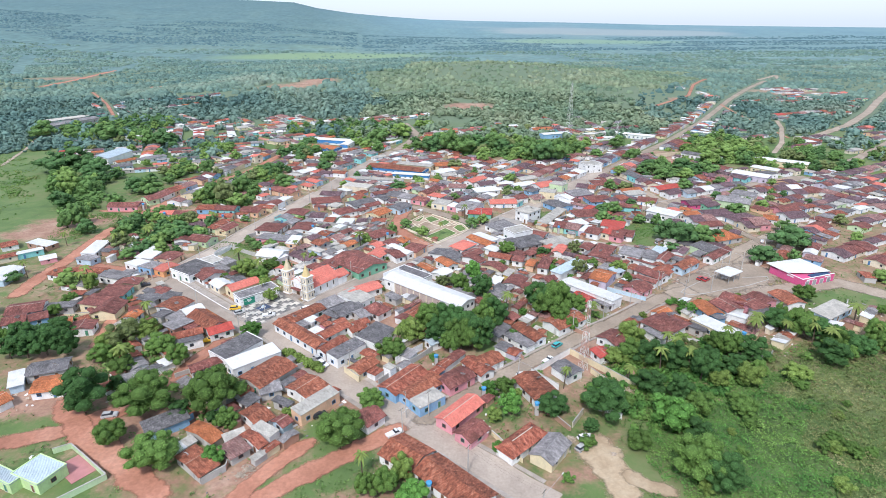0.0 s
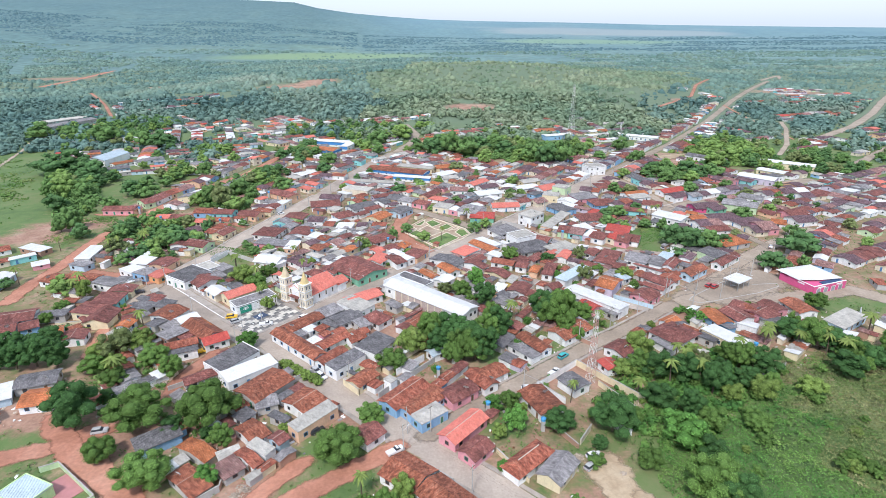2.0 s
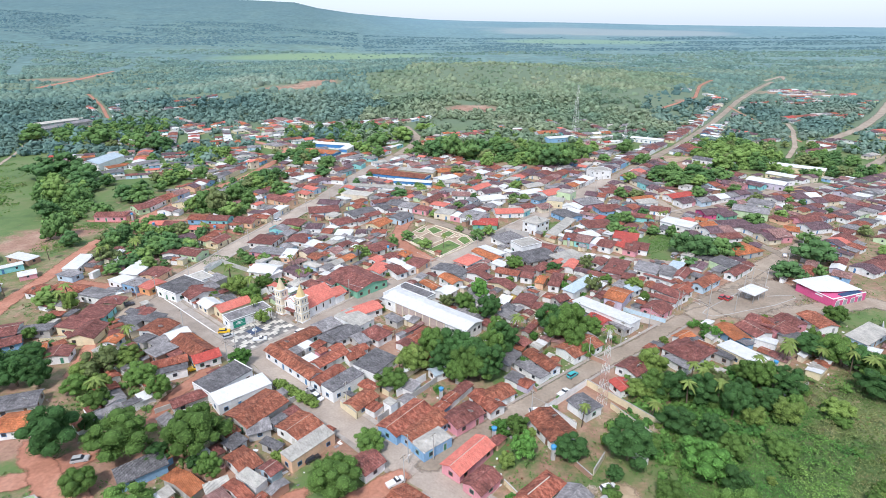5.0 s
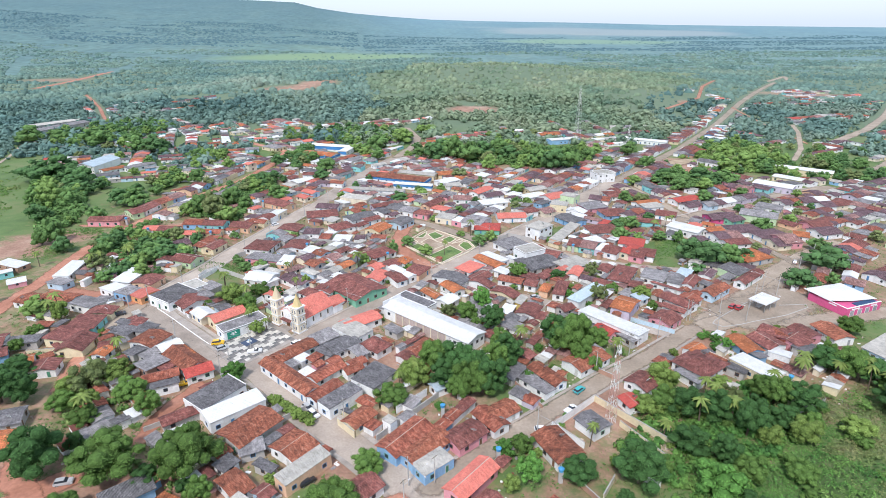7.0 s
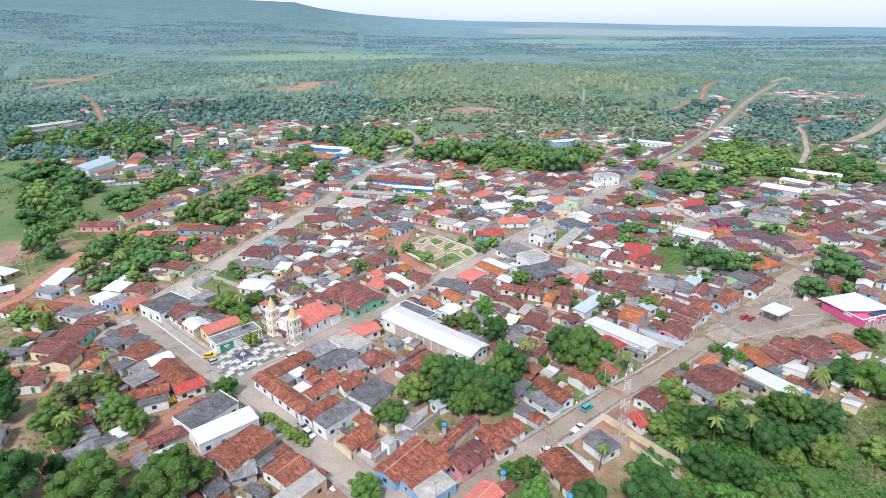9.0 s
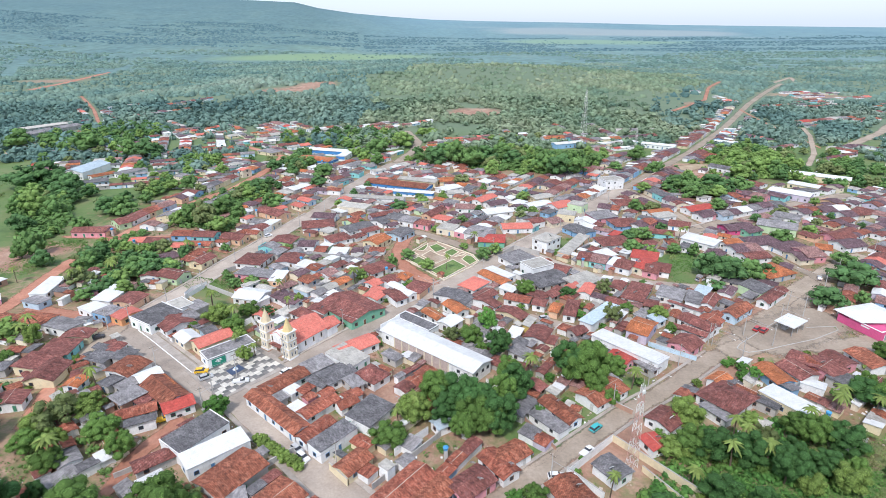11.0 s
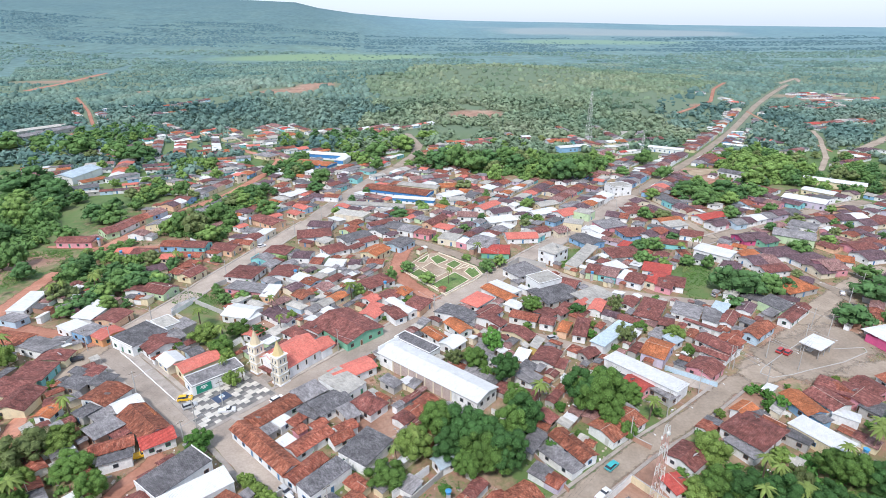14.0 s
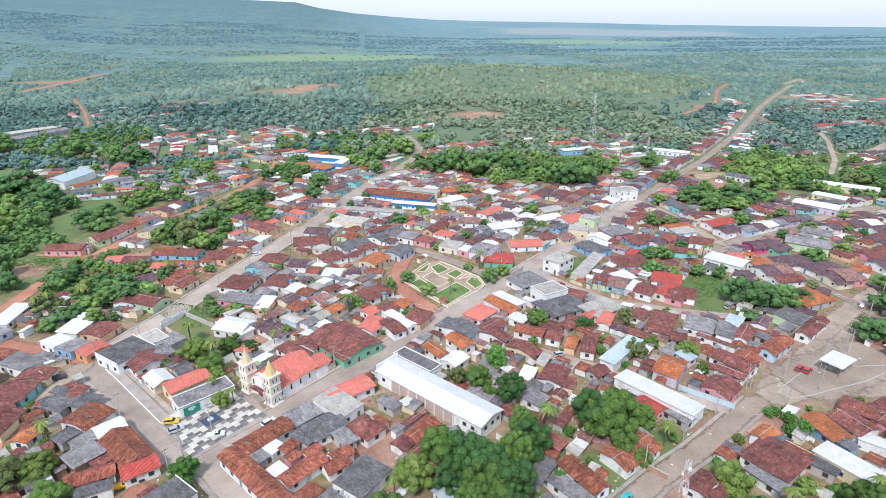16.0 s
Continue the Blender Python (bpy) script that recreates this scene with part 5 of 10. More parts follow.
# houses west of the church square
house(-107.8, 221.1, 60.1, 12.9, 11.6, 3.6, "shed", 0.5, "fibre_dark", "white", over=0.1, parapet=0.45)
house(-101.5, 229.4, 50.8, 6.2, 8.7, 3.4, "flat", 0, "concrete_roof", "white", parapet=0.4)
house(-94.9, 228.7, 58.2, 5.2, 6.0, 3, "shed", 0.4, "fibre", "grey")
house(-99.1, 214.4, 138.6, 8.3, 10.0, 2.8, "gable", 1.3, "clay_dark", "white")
house(-95.4, 221.3, 59.2, 4.8, 7.2, 2.6, "gable", 0.8, "fibre", "grey")
house(-91.1, 204.1, 138.0, 7.5, 5.8, 2.9, "gable", 1.0, "metal_white", "ivory")
house(-79.8, 204.2, 45.7, 11.6, 6.3, 3.6, "gable", 1.3, "salmon", "cream")
house(-73.1, 198.1, 42.7, 15.7, 6.5, 3.3, "flat", 0, "fibre", "white", parapet=0.45, gaps=0.6)
house(-48.7, 226.5, 63.9, 5.2, 8.1, 2.8, "gable", 0.9, "clay_dark", "white")
# houses along the northern street
house(-79.9, 283.1, 68.2, 6.8, 5.6, 2.6, "gable", 0.7, "fibre", "grey")
house(-125.9, 257.3, 87.6, 4.0, 7.6, 2.7, "gable", 0.8, "clay_dark", "white")
# west side of the through street
house(-115.0, 200.3, 81.4, 2.6, 3.5, 2.5, "shed", 0.4, "fibre_dark", "grey")
house(-91.5, 184.0, -133.3, 6.4, 5.3, 3, "gable", 0.9, "metal_white", "white")
house(-101.2, 181.0, -119.5, 4.6, 5.0, 2.6, "shed", 0.5, "fibre_dark", "grey")
house(-83.0, 176.4, 139.8, 15.2, 7.0, 3, "gable", 1.5, "clay_brown", "white")
house(-84.2, 180.6, 139.6, 7.8, 2.0, 3.2, "shed", 0.2, "orange", "white", over=0.05)
house(-76.5, 170.1, -143.8, 7.6, 5.2, 3, "gable", 1.3, "red", "white")
house(-92.6, 174.2, -126.1, 7.1, 7.5, 2.6, "shed", 0.5, "fibre", "brick")
house(-86.8, 167.6, -151.4, 9.5, 4.3, 2.6, "gable", 1.0, "clay", "white")
house(-83.5, 163.1, -153.4, 7.1, 3.5, 2.6, "shed", 0.5, "fibre_dark", "white")
house(-113.0, 185.5, -159.1, 3.8, 4.1, 2.6, "gable", 0.8, "clay_dark", "white")
# houses at the western crossing
house(-133.2, 237.2, 84.7, 8.0, 7.0, 2.5, "shed", 0.5, "metal_white", "white")
# along church street
house(-37.1, 227.8, 136.0, 20.4, 15.3, 3.2, "gable", 1.7, "clay_dark", "green")
house(-29.9, 237.7, 61.1, 5.9, 7.0, 2.7, "gable", 0.8, "salmon", "white")
house(-24.9, 252.1, 56.5, 6.7, 7.4, 2.6, "gable", 0.8, "clay_dark", "white")
house(-31.2, 249.3, 50.1, 4.9, 5.5, 2.6, "gable", 0.7, "salmon", "white")
house(-12.2, 215.2, 139.9, 15.7, 5.1, 3.6, "flat", 0, "fibre_dark", "white", parapet=0.5)
house(-6.5, 222.1, 130.2, 8.6, 3.7, 2.9, "gable", 0.7, "orange", "white")
house(-0.3, 217.0, 49.9, 6.7, 5.6, 2.9, "gable", 0.7, "metal_white", "white")
house(0.6, 237.5, 55.3, 7.2, 14.4, 2.9, "gable", 1.0, "fibre_dark", "white")
house(12.9, 238.2, 47.0, 9.4, 6.4, 2.7, "gable", 0.9, "clay_dark", "white")
house(23.1, 244.0, 52.9, 4.9, 5.6, 2.5, "shed", 0.4, "metal_white", "white")
house(53.4, 221.3, 138.1, 4.5, 20.5, 3.2, "shed", 0.8, "metal_blue", "white")
house(39.2, 238.8, 43.6, 4.9, 4.3, 2.6, "gable", 0.7, "clay_dark", "grey")
house(33.7, 237.7, 40.3, 5.3, 6.5, 2.6, "gable", 0.7, "clay_dark", "grey")
house(13.4, 232.2, 48.4, 4.1, 11.0, 2.8, "gable", 1.0, "clay_dark", "white")
house(22.2, 223.1, 49.3, 5.0, 10.6, 2.8, "gable", 1.1, "clay_dark", "cream")
house(27.4, 216.3, 62.0, 6.5, 2.3, 2.7, "shed", 0.4, "concrete_roof", "yellow")
house(22.7, 202.7, 51.2, 4.5, 3.9, 2.5, "shed", 0.4, "fibre_dark", "grey")
house(43.1, 210.5, 35.8, 5.4, 4.3, 2.7, "gable", 0.9, "clay_dark", "grey")
# lower street, town side
house(57.0, 198.3, 132.5, 23.7, 6.7, 3.8, "shed", 0.4, "metal_white", "white", over=0.3, gaps=0.3)
house(59.6, 190.2, 125.5, 7.9, 3.9, 2.5, "shed", 0.3, "fibre", "grey")
house(53.4, 193.4, 124.5, 6.7, 5.2, 2.9, "gable", 1.0, "red", "pink")
house(65.5, 211.6, 143.4, 7.0, 11.0, 3.6, "gable", 1.2, "orange", "lilac")
house(73.3, 219.0, 35.9, 4.2, 4.6, 2.6, "shed", 0.4, "metal_blue", "white")
house(77.9, 201.0, 40.0, 8.3, 7.8, 2.9, "gable", 1.2, "clay_dark", "pink")
house(92.0, 217.8, 41.7, 5.4, 6.9, 2.8, "gable", 0.9, "clay", "white")
house(75.4, 230.8, 156.4, 4.5, 5.7, 2.6, "gable", 0.7, "clay_dark", "grey")
# lower street, field side
house(82.1, 179.9, 118.7, 2.8, 3.5, 2.6, "shed", 0.4, "fibre_dark", "grey")
house(84.2, 176.2, 128.0, 5.1, 2.9, 2.7, "gable", 0.8, "clay_brown", "white")
house(111.5, 189.9, 107.9, 6.4, 4.8, 2.8, "gable", 0.9, "clay", "pink")
house(97.7, 178.2, 115.9, 3.4, 3.8, 2.5, "shed", 0.4, "fibre_dark", "blue")
house(86.7, 171.4, 131.5, 7.4, 3.5, 2.5, "shed", 0.4, "fibre_dark", "grey")
house(113.9, 188.1, 34.4, 7.8, 9.7, 2.8, "gable", 0.9, "clay_dark", "pink")
house(141.3, 182.9, 31.9, 16.1, 6.4, 2.82, "shed", 0.42, "concrete_roof", "pale_blue")
house(56.5, 163.9, 38.8, 7.7, 7.2, 2.82, "gable", 1.12, "clay_dark", "white")
# larger buildings of the middle distance
house(-100.0, 502.4, -15.6, 41.6, 9, 4.2, "gable", 0.7, "metal_white", "white", gaps=0.5, band="deep_blue")
house(-82.1, 485.8, -102.3, 16.4, 7, 4, "gable", 0.6, "metal_white", "white", gaps=0.5, band="deep_blue")
house(-100.3, 473.6, -24.0, 28.5, 13, 3.4, "gable", 1.2, "orange", "white", gaps=0.5, band="deep_blue")
house(-32.5, 399.8, -22.2, 43.4, 12, 3.4, "gable", 1.2, "clay_brown", "white", gaps=0.6, band="deep_blue")
house(-19.9, 409.6, -21.7, 27.1, 8, 3.4, "gable", 0.6, "concrete_roof", "cream")
house(-21.7, 380.8, -14.1, 25.5, 4, 3.2, "shed", 0.3, "metal_white", "white", band="deep_blue")
house(-44.2, 370.0, -11.3, 35.9, 6, 3, "gable", 0.6, "concrete_roof", "white")
house(-54.2, 351.4, -20.4, 17.9, 9, 3.4, "flat", 0, "concrete_roof", "ivory", parapet=0.3)
house(-259.1, 438.3, 83.7, 29.8, 16, 5, "gable", 2.2, "metal_blue", "white", gaps=0.3)
house(-226.1, 435.5, 56.6, 20.8, 7, 3, "shed", 0.4, "fibre", "white")
house(-241.4, 426.2, 52.4, 15.3, 8, 3, "gable", 0.8, "orange", "white")
house(-235.3, 408.0, 34.9, 14.4, 8, 3, "shed", 0.4, "fibre_dark", "pale_blue")
house(-411.2, 622.1, 57.9, 40.9, 14, 4, "gable", 1.2, "concrete_roof", "grey", gaps=0.3)
house(-390.9, 603.7, 73.9, 57.1, 16, 4, "gable", 1.2, "fibre", "grey", gaps=0.3)
house(252.2, 416.0, -36.4, 34.8, 10, 4, "gable", 0.8, "metal_white", "cream", gaps=0.5)
house(230.1, 395.6, -48.8, 17.5, 9, 3.2, "gable", 0.7, "metal_white", "cream")
house(209.7, 376.1, -43.8, 22.5, 11, 4, "gable", 0.7, "metal_white", "lilac")
house(168.9, 316.3, -31.4, 17.7, 12, 4, "gable", 0.9, "fibre", "pale_green")
house(121.2, 295.7, -44.4, 15.5, 10, 3.6, "gable", 0.5, "metal_white", "white")
house(181.0, 524.0, -31.5, 27.3, 9, 3.6, "gable", 0.6, "metal_white", "white")
house(107.8, 398.8, 17.6, 13.2, 10, 6.0, "flat", 0, "concrete_roof", "white", parapet=0.4, storeys=2)
house(42.0, 291.0, 45.0, 11.0, 8.5, 6.0, "hip", 0.8, "concrete_roof", "white", storeys=2)
house(247.3, 537.0, -32.1, 23.4, 8, 3, "gable", 0.6, "metal_white", "white")
house(26.4, 547.0, 24.8, 17.9, 14, 4, "hip", 1.5, "clay_dark", "white")
house(95.2, 553.5, 15.3, 19.1, 12, 4, "gable", 1.2, "orange", "white")
house(104.2, 529.9, 19.8, 27.5, 9, 4, "gable", 0.6, "metal_white", "blue")
# round the garden and the upper streets
house(-67.8, 335.7, -12.1, 12.4, 9, 2.7, "gable", 1.26, "clay_mauve", "white", seed=1)
house(-69.0, 322.0, 13.8, 16.2, 12, 2.7, "hip", 1.80, "clay_dark", "white", seed=2)
house(-47.8, 317.2, 40.1, 15.1, 10, 2.7, "gable", 0.80, "fibre_dark", "white", seed=3)
house(-54.7, 297.7, 37.1, 10.8, 10, 2.7, "hip", 1.50, "clay_dark", "white", seed=4)
house(-41.1, 313.0, 38.7, 9.3, 6, 2.7, "gable", 0.84, "clay_dark", "white", seed=6)
house(-37.7, 338.4, 32.2, 12.9, 6, 2.7, "gable", 0.84, "clay_dark", "lilac", seed=8)
house(22.3, 297.4, -6.1, 12.6, 11, 2.7, "hip", 1.65, "red", "green", seed=16)
house(21.7, 368.2, 49.9, 16.2, 7, 2.7, "gable", 0.98, "salmon", "white", seed=18)
house(27.6, 358.8, 28.5, 12.2, 8, 2.7, "gable", 1.12, "clay_mauve", "white", seed=19)
house(27.1, 343.1, 20.2, 15.3, 8, 2.7, "shed", 0.40, "metal_white", "white", seed=20)
house(-0.7, 411.8, 12.6, 11.8, 10, 2.7, "gable", 1.40, "orange", "cream", seed=21)
house(0.1, 391.9, 39.7, 14.7, 9, 2.7, "gable", 0.72, "metal_white", "white", seed=22)
house(4.4, 380.9, 13.2, 9.5, 6, 2.7, "shed", 0.40, "concrete_roof", "white", seed=23)
house(-80.4, 389.3, -14.8, 9.4, 6.7, 2.6, "gable", 0.94, "clay_mauve", "lilac", seed=24)
house(-71.5, 387.0, -14.8, 8.8, 6.1, 3.1, "gable", 0.86, "clay", "white", seed=224)
house(-95.8, 410.2, -0.3, 7.1, 7.3, 2.9, "gable", 1.03, "clay_dark", "white", seed=25)
house(-88.6, 410.2, -0.3, 7.0, 7.5, 2.7, "gable", 1.04, "clay_mauve", "white", seed=225)
house(-76.9, 415.6, 52.6, 10.0, 7.2, 2.7, "gable", 1.01, "clay_dark", "white", seed=26)
house(-71.7, 422.4, 52.6, 6.8, 6.5, 2.7, "gable", 0.91, "clay_mauve", "ivory", seed=226)
house(-50.2, 439.1, 36.1, 10.1, 6, 2.7, "gable", 0.48, "concrete_roof", "white", seed=27)
house(-23.5, 430.3, 21.1, 7.7, 8.6, 2.8, "gable", 1.21, "clay_pink", "white", seed=28)
house(-16.1, 433.2, 21.1, 8.0, 8.6, 2.8, "gable", 1.21, "fibre", "pink", seed=228)
house(-6.6, 435.4, 25.7, 10.1, 8, 2.7, "gable", 1.12, "clay_dark", "white", seed=29)
house(-31.3, 265.0, 41.8, 12.2, 9, 2.7, "hip", 1.35, "clay_dark", "white", seed=30)
house(-85.0, 365.7, -37.1, 10.2, 6, 2.7, "gable", 0.84, "salmon", "pale_blue", seed=31)
house(35.7, 317.4, 5.5, 15.2, 9, 2.7, "gable", 1.26, "salmon", "white", seed=32)
house(43.8, 317.8, -42.3, 11.2, 6, 2.7, "shed", 0.40, "concrete_roof", "turquoise", seed=33)
house(48.3, 322.7, 32.6, 7.9, 7.5, 3.2, "gable", 1.04, "clay_dark", "white", seed=34)
house(55.1, 327.1, 32.6, 7.9, 8.6, 2.5, "gable", 1.20, "clay_pink", "ivory", seed=234)
house(64.4, 335.0, -20.9, 9.6, 8, 4.2, "flat", 0.00, "concrete_roof", "cream", seed=35, parapet=0.4)
house(73.9, 352.0, -38.7, 9.1, 8, 4.2, "flat", 0.00, "concrete_roof", "pale_green", seed=36, parapet=0.4)
house(64.6, 355.4, 34.7, 13.4, 10, 2.7, "gable", 1.40, "salmon", "white", seed=37)
house(56.1, 371.7, 28.3, 13.2, 8, 2.7, "gable", 0.64, "concrete_roof", "cream", seed=38)
house(51.8, 356.6, 29.5, 15.6, 8, 2.7, "gable", 0.64, "metal_white", "white", seed=39)
house(65.5, 312.9, -57.8, 13.8, 10, 2.7, "gable", 0.80, "fibre_dark", "blue", seed=40)
house(80.5, 337.7, 21.5, 13.9, 11, 2.7, "shed", 0.40, "fibre", "pink", seed=41)
house(92.6, 323.5, 12.3, 14.6, 12, 2.7, "hip", 1.80, "clay_dark", "blue", seed=42)
house(105.4, 359.5, 6.8, 16.2, 12, 2.7, "hip", 1.80, "clay_dark", "white", seed=43)
house(86.9, 352.8, -26.6, 6.6, 9.4, 3.0, "gable", 1.32, "clay_mauve", "white", seed=44)
house(93.5, 349.5, -26.6, 7.9, 9.1, 2.7, "gable", 1.28, "clay", "white", seed=244)
house(98.9, 318.0, 43.1, 8.1, 7.4, 3.1, "gable", 1.04, "clay_mauve", "white", seed=45)
house(104.6, 323.4, 43.1, 7.4, 7.0, 3.2, "gable", 0.99, "clay", "pink", seed=245)
house(106.3, 308.9, -19.6, 12.7, 7, 2.7, "gable", 0.98, "clay_dark", "turquoise", seed=46)
house(116.7, 341.8, 21.0, 14.6, 8, 2.7, "gable", 1.12, "orange", "white", seed=47)
house(117.3, 335.1, 16.8, 11.5, 7, 2.7, "shed", 0.40, "concrete_roof", "white", seed=48)
house(124.5, 321.6, -27.5, 10.1, 10, 2.7, "gable", 1.40, "clay_dark", "white", seed=49)
house(138.3, 348.0, 23.7, 18.1, 8, 2.7, "gable", 1.12, "red", "white", seed=50)
house(136.9, 336.7, 25.0, 12.0, 7, 2.7, "gable", 0.98, "clay_dark", "cream", seed=51)
house(122.3, 361.9, -70.4, 12.7, 6, 2.7, "gable", 0.84, "clay_mauve", "blue", seed=52)
house(126.7, 350.1, -51.9, 7.1, 7, 2.7, "gable", 0.98, "clay_mauve", "white", seed=53)
house(79.1, 296.4, 9.7, 15.3, 12, 2.7, "hip", 1.80, "clay_dark", "white", seed=54)
house(70.9, 279.8, 25.6, 7.9, 7, 2.7, "shed", 0.40, "metal_white", "white", seed=57)
house(88.2, 277.5, -24.0, 11.0, 9, 2.7, "shed", 0.40, "red", "white", seed=60)
house(91.1, 264.3, -25.6, 7.0, 10, 2.7, "gable", 1.40, "clay_dark", "white", seed=62)
house(28.6, 277.1, 37.0, 12.9, 10, 2.7, "shed", 0.40, "fibre", "white", seed=63)
house(37.1, 263.3, 29.7, 11.2, 9, 5.0, "flat", 0.00, "concrete_roof", "white", seed=64, parapet=0.4)
house(39.5, 253.7, 27.6, 15.9, 13, 2.7, "gable", 1.04, "fibre_dark", "grey", seed=65)
house(47.6, 263.9, -31.3, 8.7, 8, 2.7, "gable", 1.12, "clay_dark", "white", seed=66)
house(57.1, 254.3, 32.7, 13.6, 9, 2.7, "shed", 0.40, "concrete_roof", "ivory", seed=67)
house(137.2, 331.9, 23.0, 6.8, 8.1, 3.0, "gable", 1.13, "clay_mauve", "white", seed=68)
house(143.7, 334.6, 23.0, 7.1, 7.9, 2.9, "gable", 1.11, "clay_mauve", "pink", seed=268)
house(150.4, 337.4, 23.0, 7.2, 8.4, 3.0, "gable", 1.17, "fibre", "pale_blue", seed=468)
house(157.6, 341.3, 26.4, 7.1, 8.0, 2.5, "gable", 1.12, "clay_mauve", "white", seed=69)
house(164.4, 344.7, 26.4, 7.8, 8.3, 2.9, "gable", 1.16, "metal_white", "white", seed=269)
house(172.0, 348.5, 26.4, 8.9, 8.3, 2.7, "gable", 1.16, "fibre", "lilac", seed=469)
house(180.2, 352.2, 23.9, 8.5, 7.9, 3.2, "gable", 1.11, "clay_mauve", "lilac", seed=70)
house(188.7, 355.9, 23.9, 9.9, 8.4, 2.5, "gable", 1.18, "fibre_dark", "ivory", seed=270)
house(184.6, 376.4, -52.2, 5.8, 9.6, 2.8, "gable", 1.34, "clay_mauve", "pink", seed=71)
house(188.7, 371.1, -52.2, 7.5, 9.9, 3.1, "gable", 1.39, "clay_pink", "pink", seed=271)
house(201.5, 371.4, -55.3, 10.3, 8, 2.7, "gable", 1.12, "clay_mauve", "turquoise", seed=72)
house(144.2, 315.5, 11.1, 7.7, 9.8, 2.6, "gable", 1.37, "clay_mauve", "magenta", seed=73)
house(151.6, 316.9, 11.1, 7.3, 9.6, 2.9, "gable", 1.34, "clay_mauve", "ivory", seed=273)
house(152.7, 311.6, 25.7, 9.9, 7, 2.7, "gable", 0.98, "clay_mauve", "green", seed=74)
house(183.6, 333.2, -42.3, 12.4, 9, 2.7, "shed", 0.40, "fibre", "white", seed=75)
house(134.3, 293.9, 23.1, 9.7, 8, 2.7, "gable", 1.12, "orange", "white", seed=76)
house(133.3, 285.3, 15.1, 6.6, 9.5, 3.1, "gable", 1.34, "clay_mauve", "white", seed=77)
house(139.9, 287.1, 15.1, 6.9, 11.2, 2.8, "gable", 1.57, "clay_pink", "white", seed=277)
house(137.8, 277.8, 10.8, 11.9, 8, 2.7, "gable", 1.12, "clay_dark", "white", seed=78)
house(150.9, 296.4, 9.3, 15.9, 11, 2.7, "hip", 1.65, "clay_mauve", "white", seed=79)
house(158.3, 287.5, 17.8, 15.8, 12, 2.7, "hip", 1.80, "clay_mauve", "white", seed=80)
house(156.2, 277.3, 11.7, 7.0, 10.7, 2.5, "gable", 1.49, "clay_mauve", "ivory", seed=81)
house(164.3, 279.0, 11.7, 9.3, 12.6, 3.2, "gable", 1.77, "clay_pink", "pink", seed=281)
house(140.9, 255.6, 21.7, 15.2, 12, 2.7, "hip", 1.80, "orange", "grey", seed=82)
house(211.2, 345.8, 14.1, 9.2, 10.1, 2.7, "gable", 1.42, "clay_mauve", "white", seed=83)
house(220.1, 348.0, 14.1, 9.0, 8.7, 2.7, "gable", 1.22, "metal_white", "white", seed=283)
house(192.3, 303.6, 15.6, 12.6, 10, 2.7, "gable", 1.40, "clay_dark", "pink", seed=84)
house(175.3, 287.9, -28.2, 6.4, 8, 2.7, "gable", 1.12, "orange", "white", seed=85)
house(197.4, 341.9, 21.2, 7.6, 8.2, 2.6, "gable", 1.15, "clay_mauve", "white", seed=86)
house(204.2, 344.5, 21.2, 6.8, 8.8, 2.7, "gable", 1.23, "clay", "white", seed=286)
house(217.6, 336.9, 14.9, 7.9, 9.7, 2.7, "gable", 1.36, "clay_mauve", "white", seed=87)
house(225.6, 339.0, 14.9, 8.5, 9.1, 2.7, "gable", 1.27, "clay_dark", "ivory", seed=287)
house(190.8, 290.7, 14.4, 12.4, 10, 2.7, "gable", 1.40, "clay_mauve", "white", seed=88)
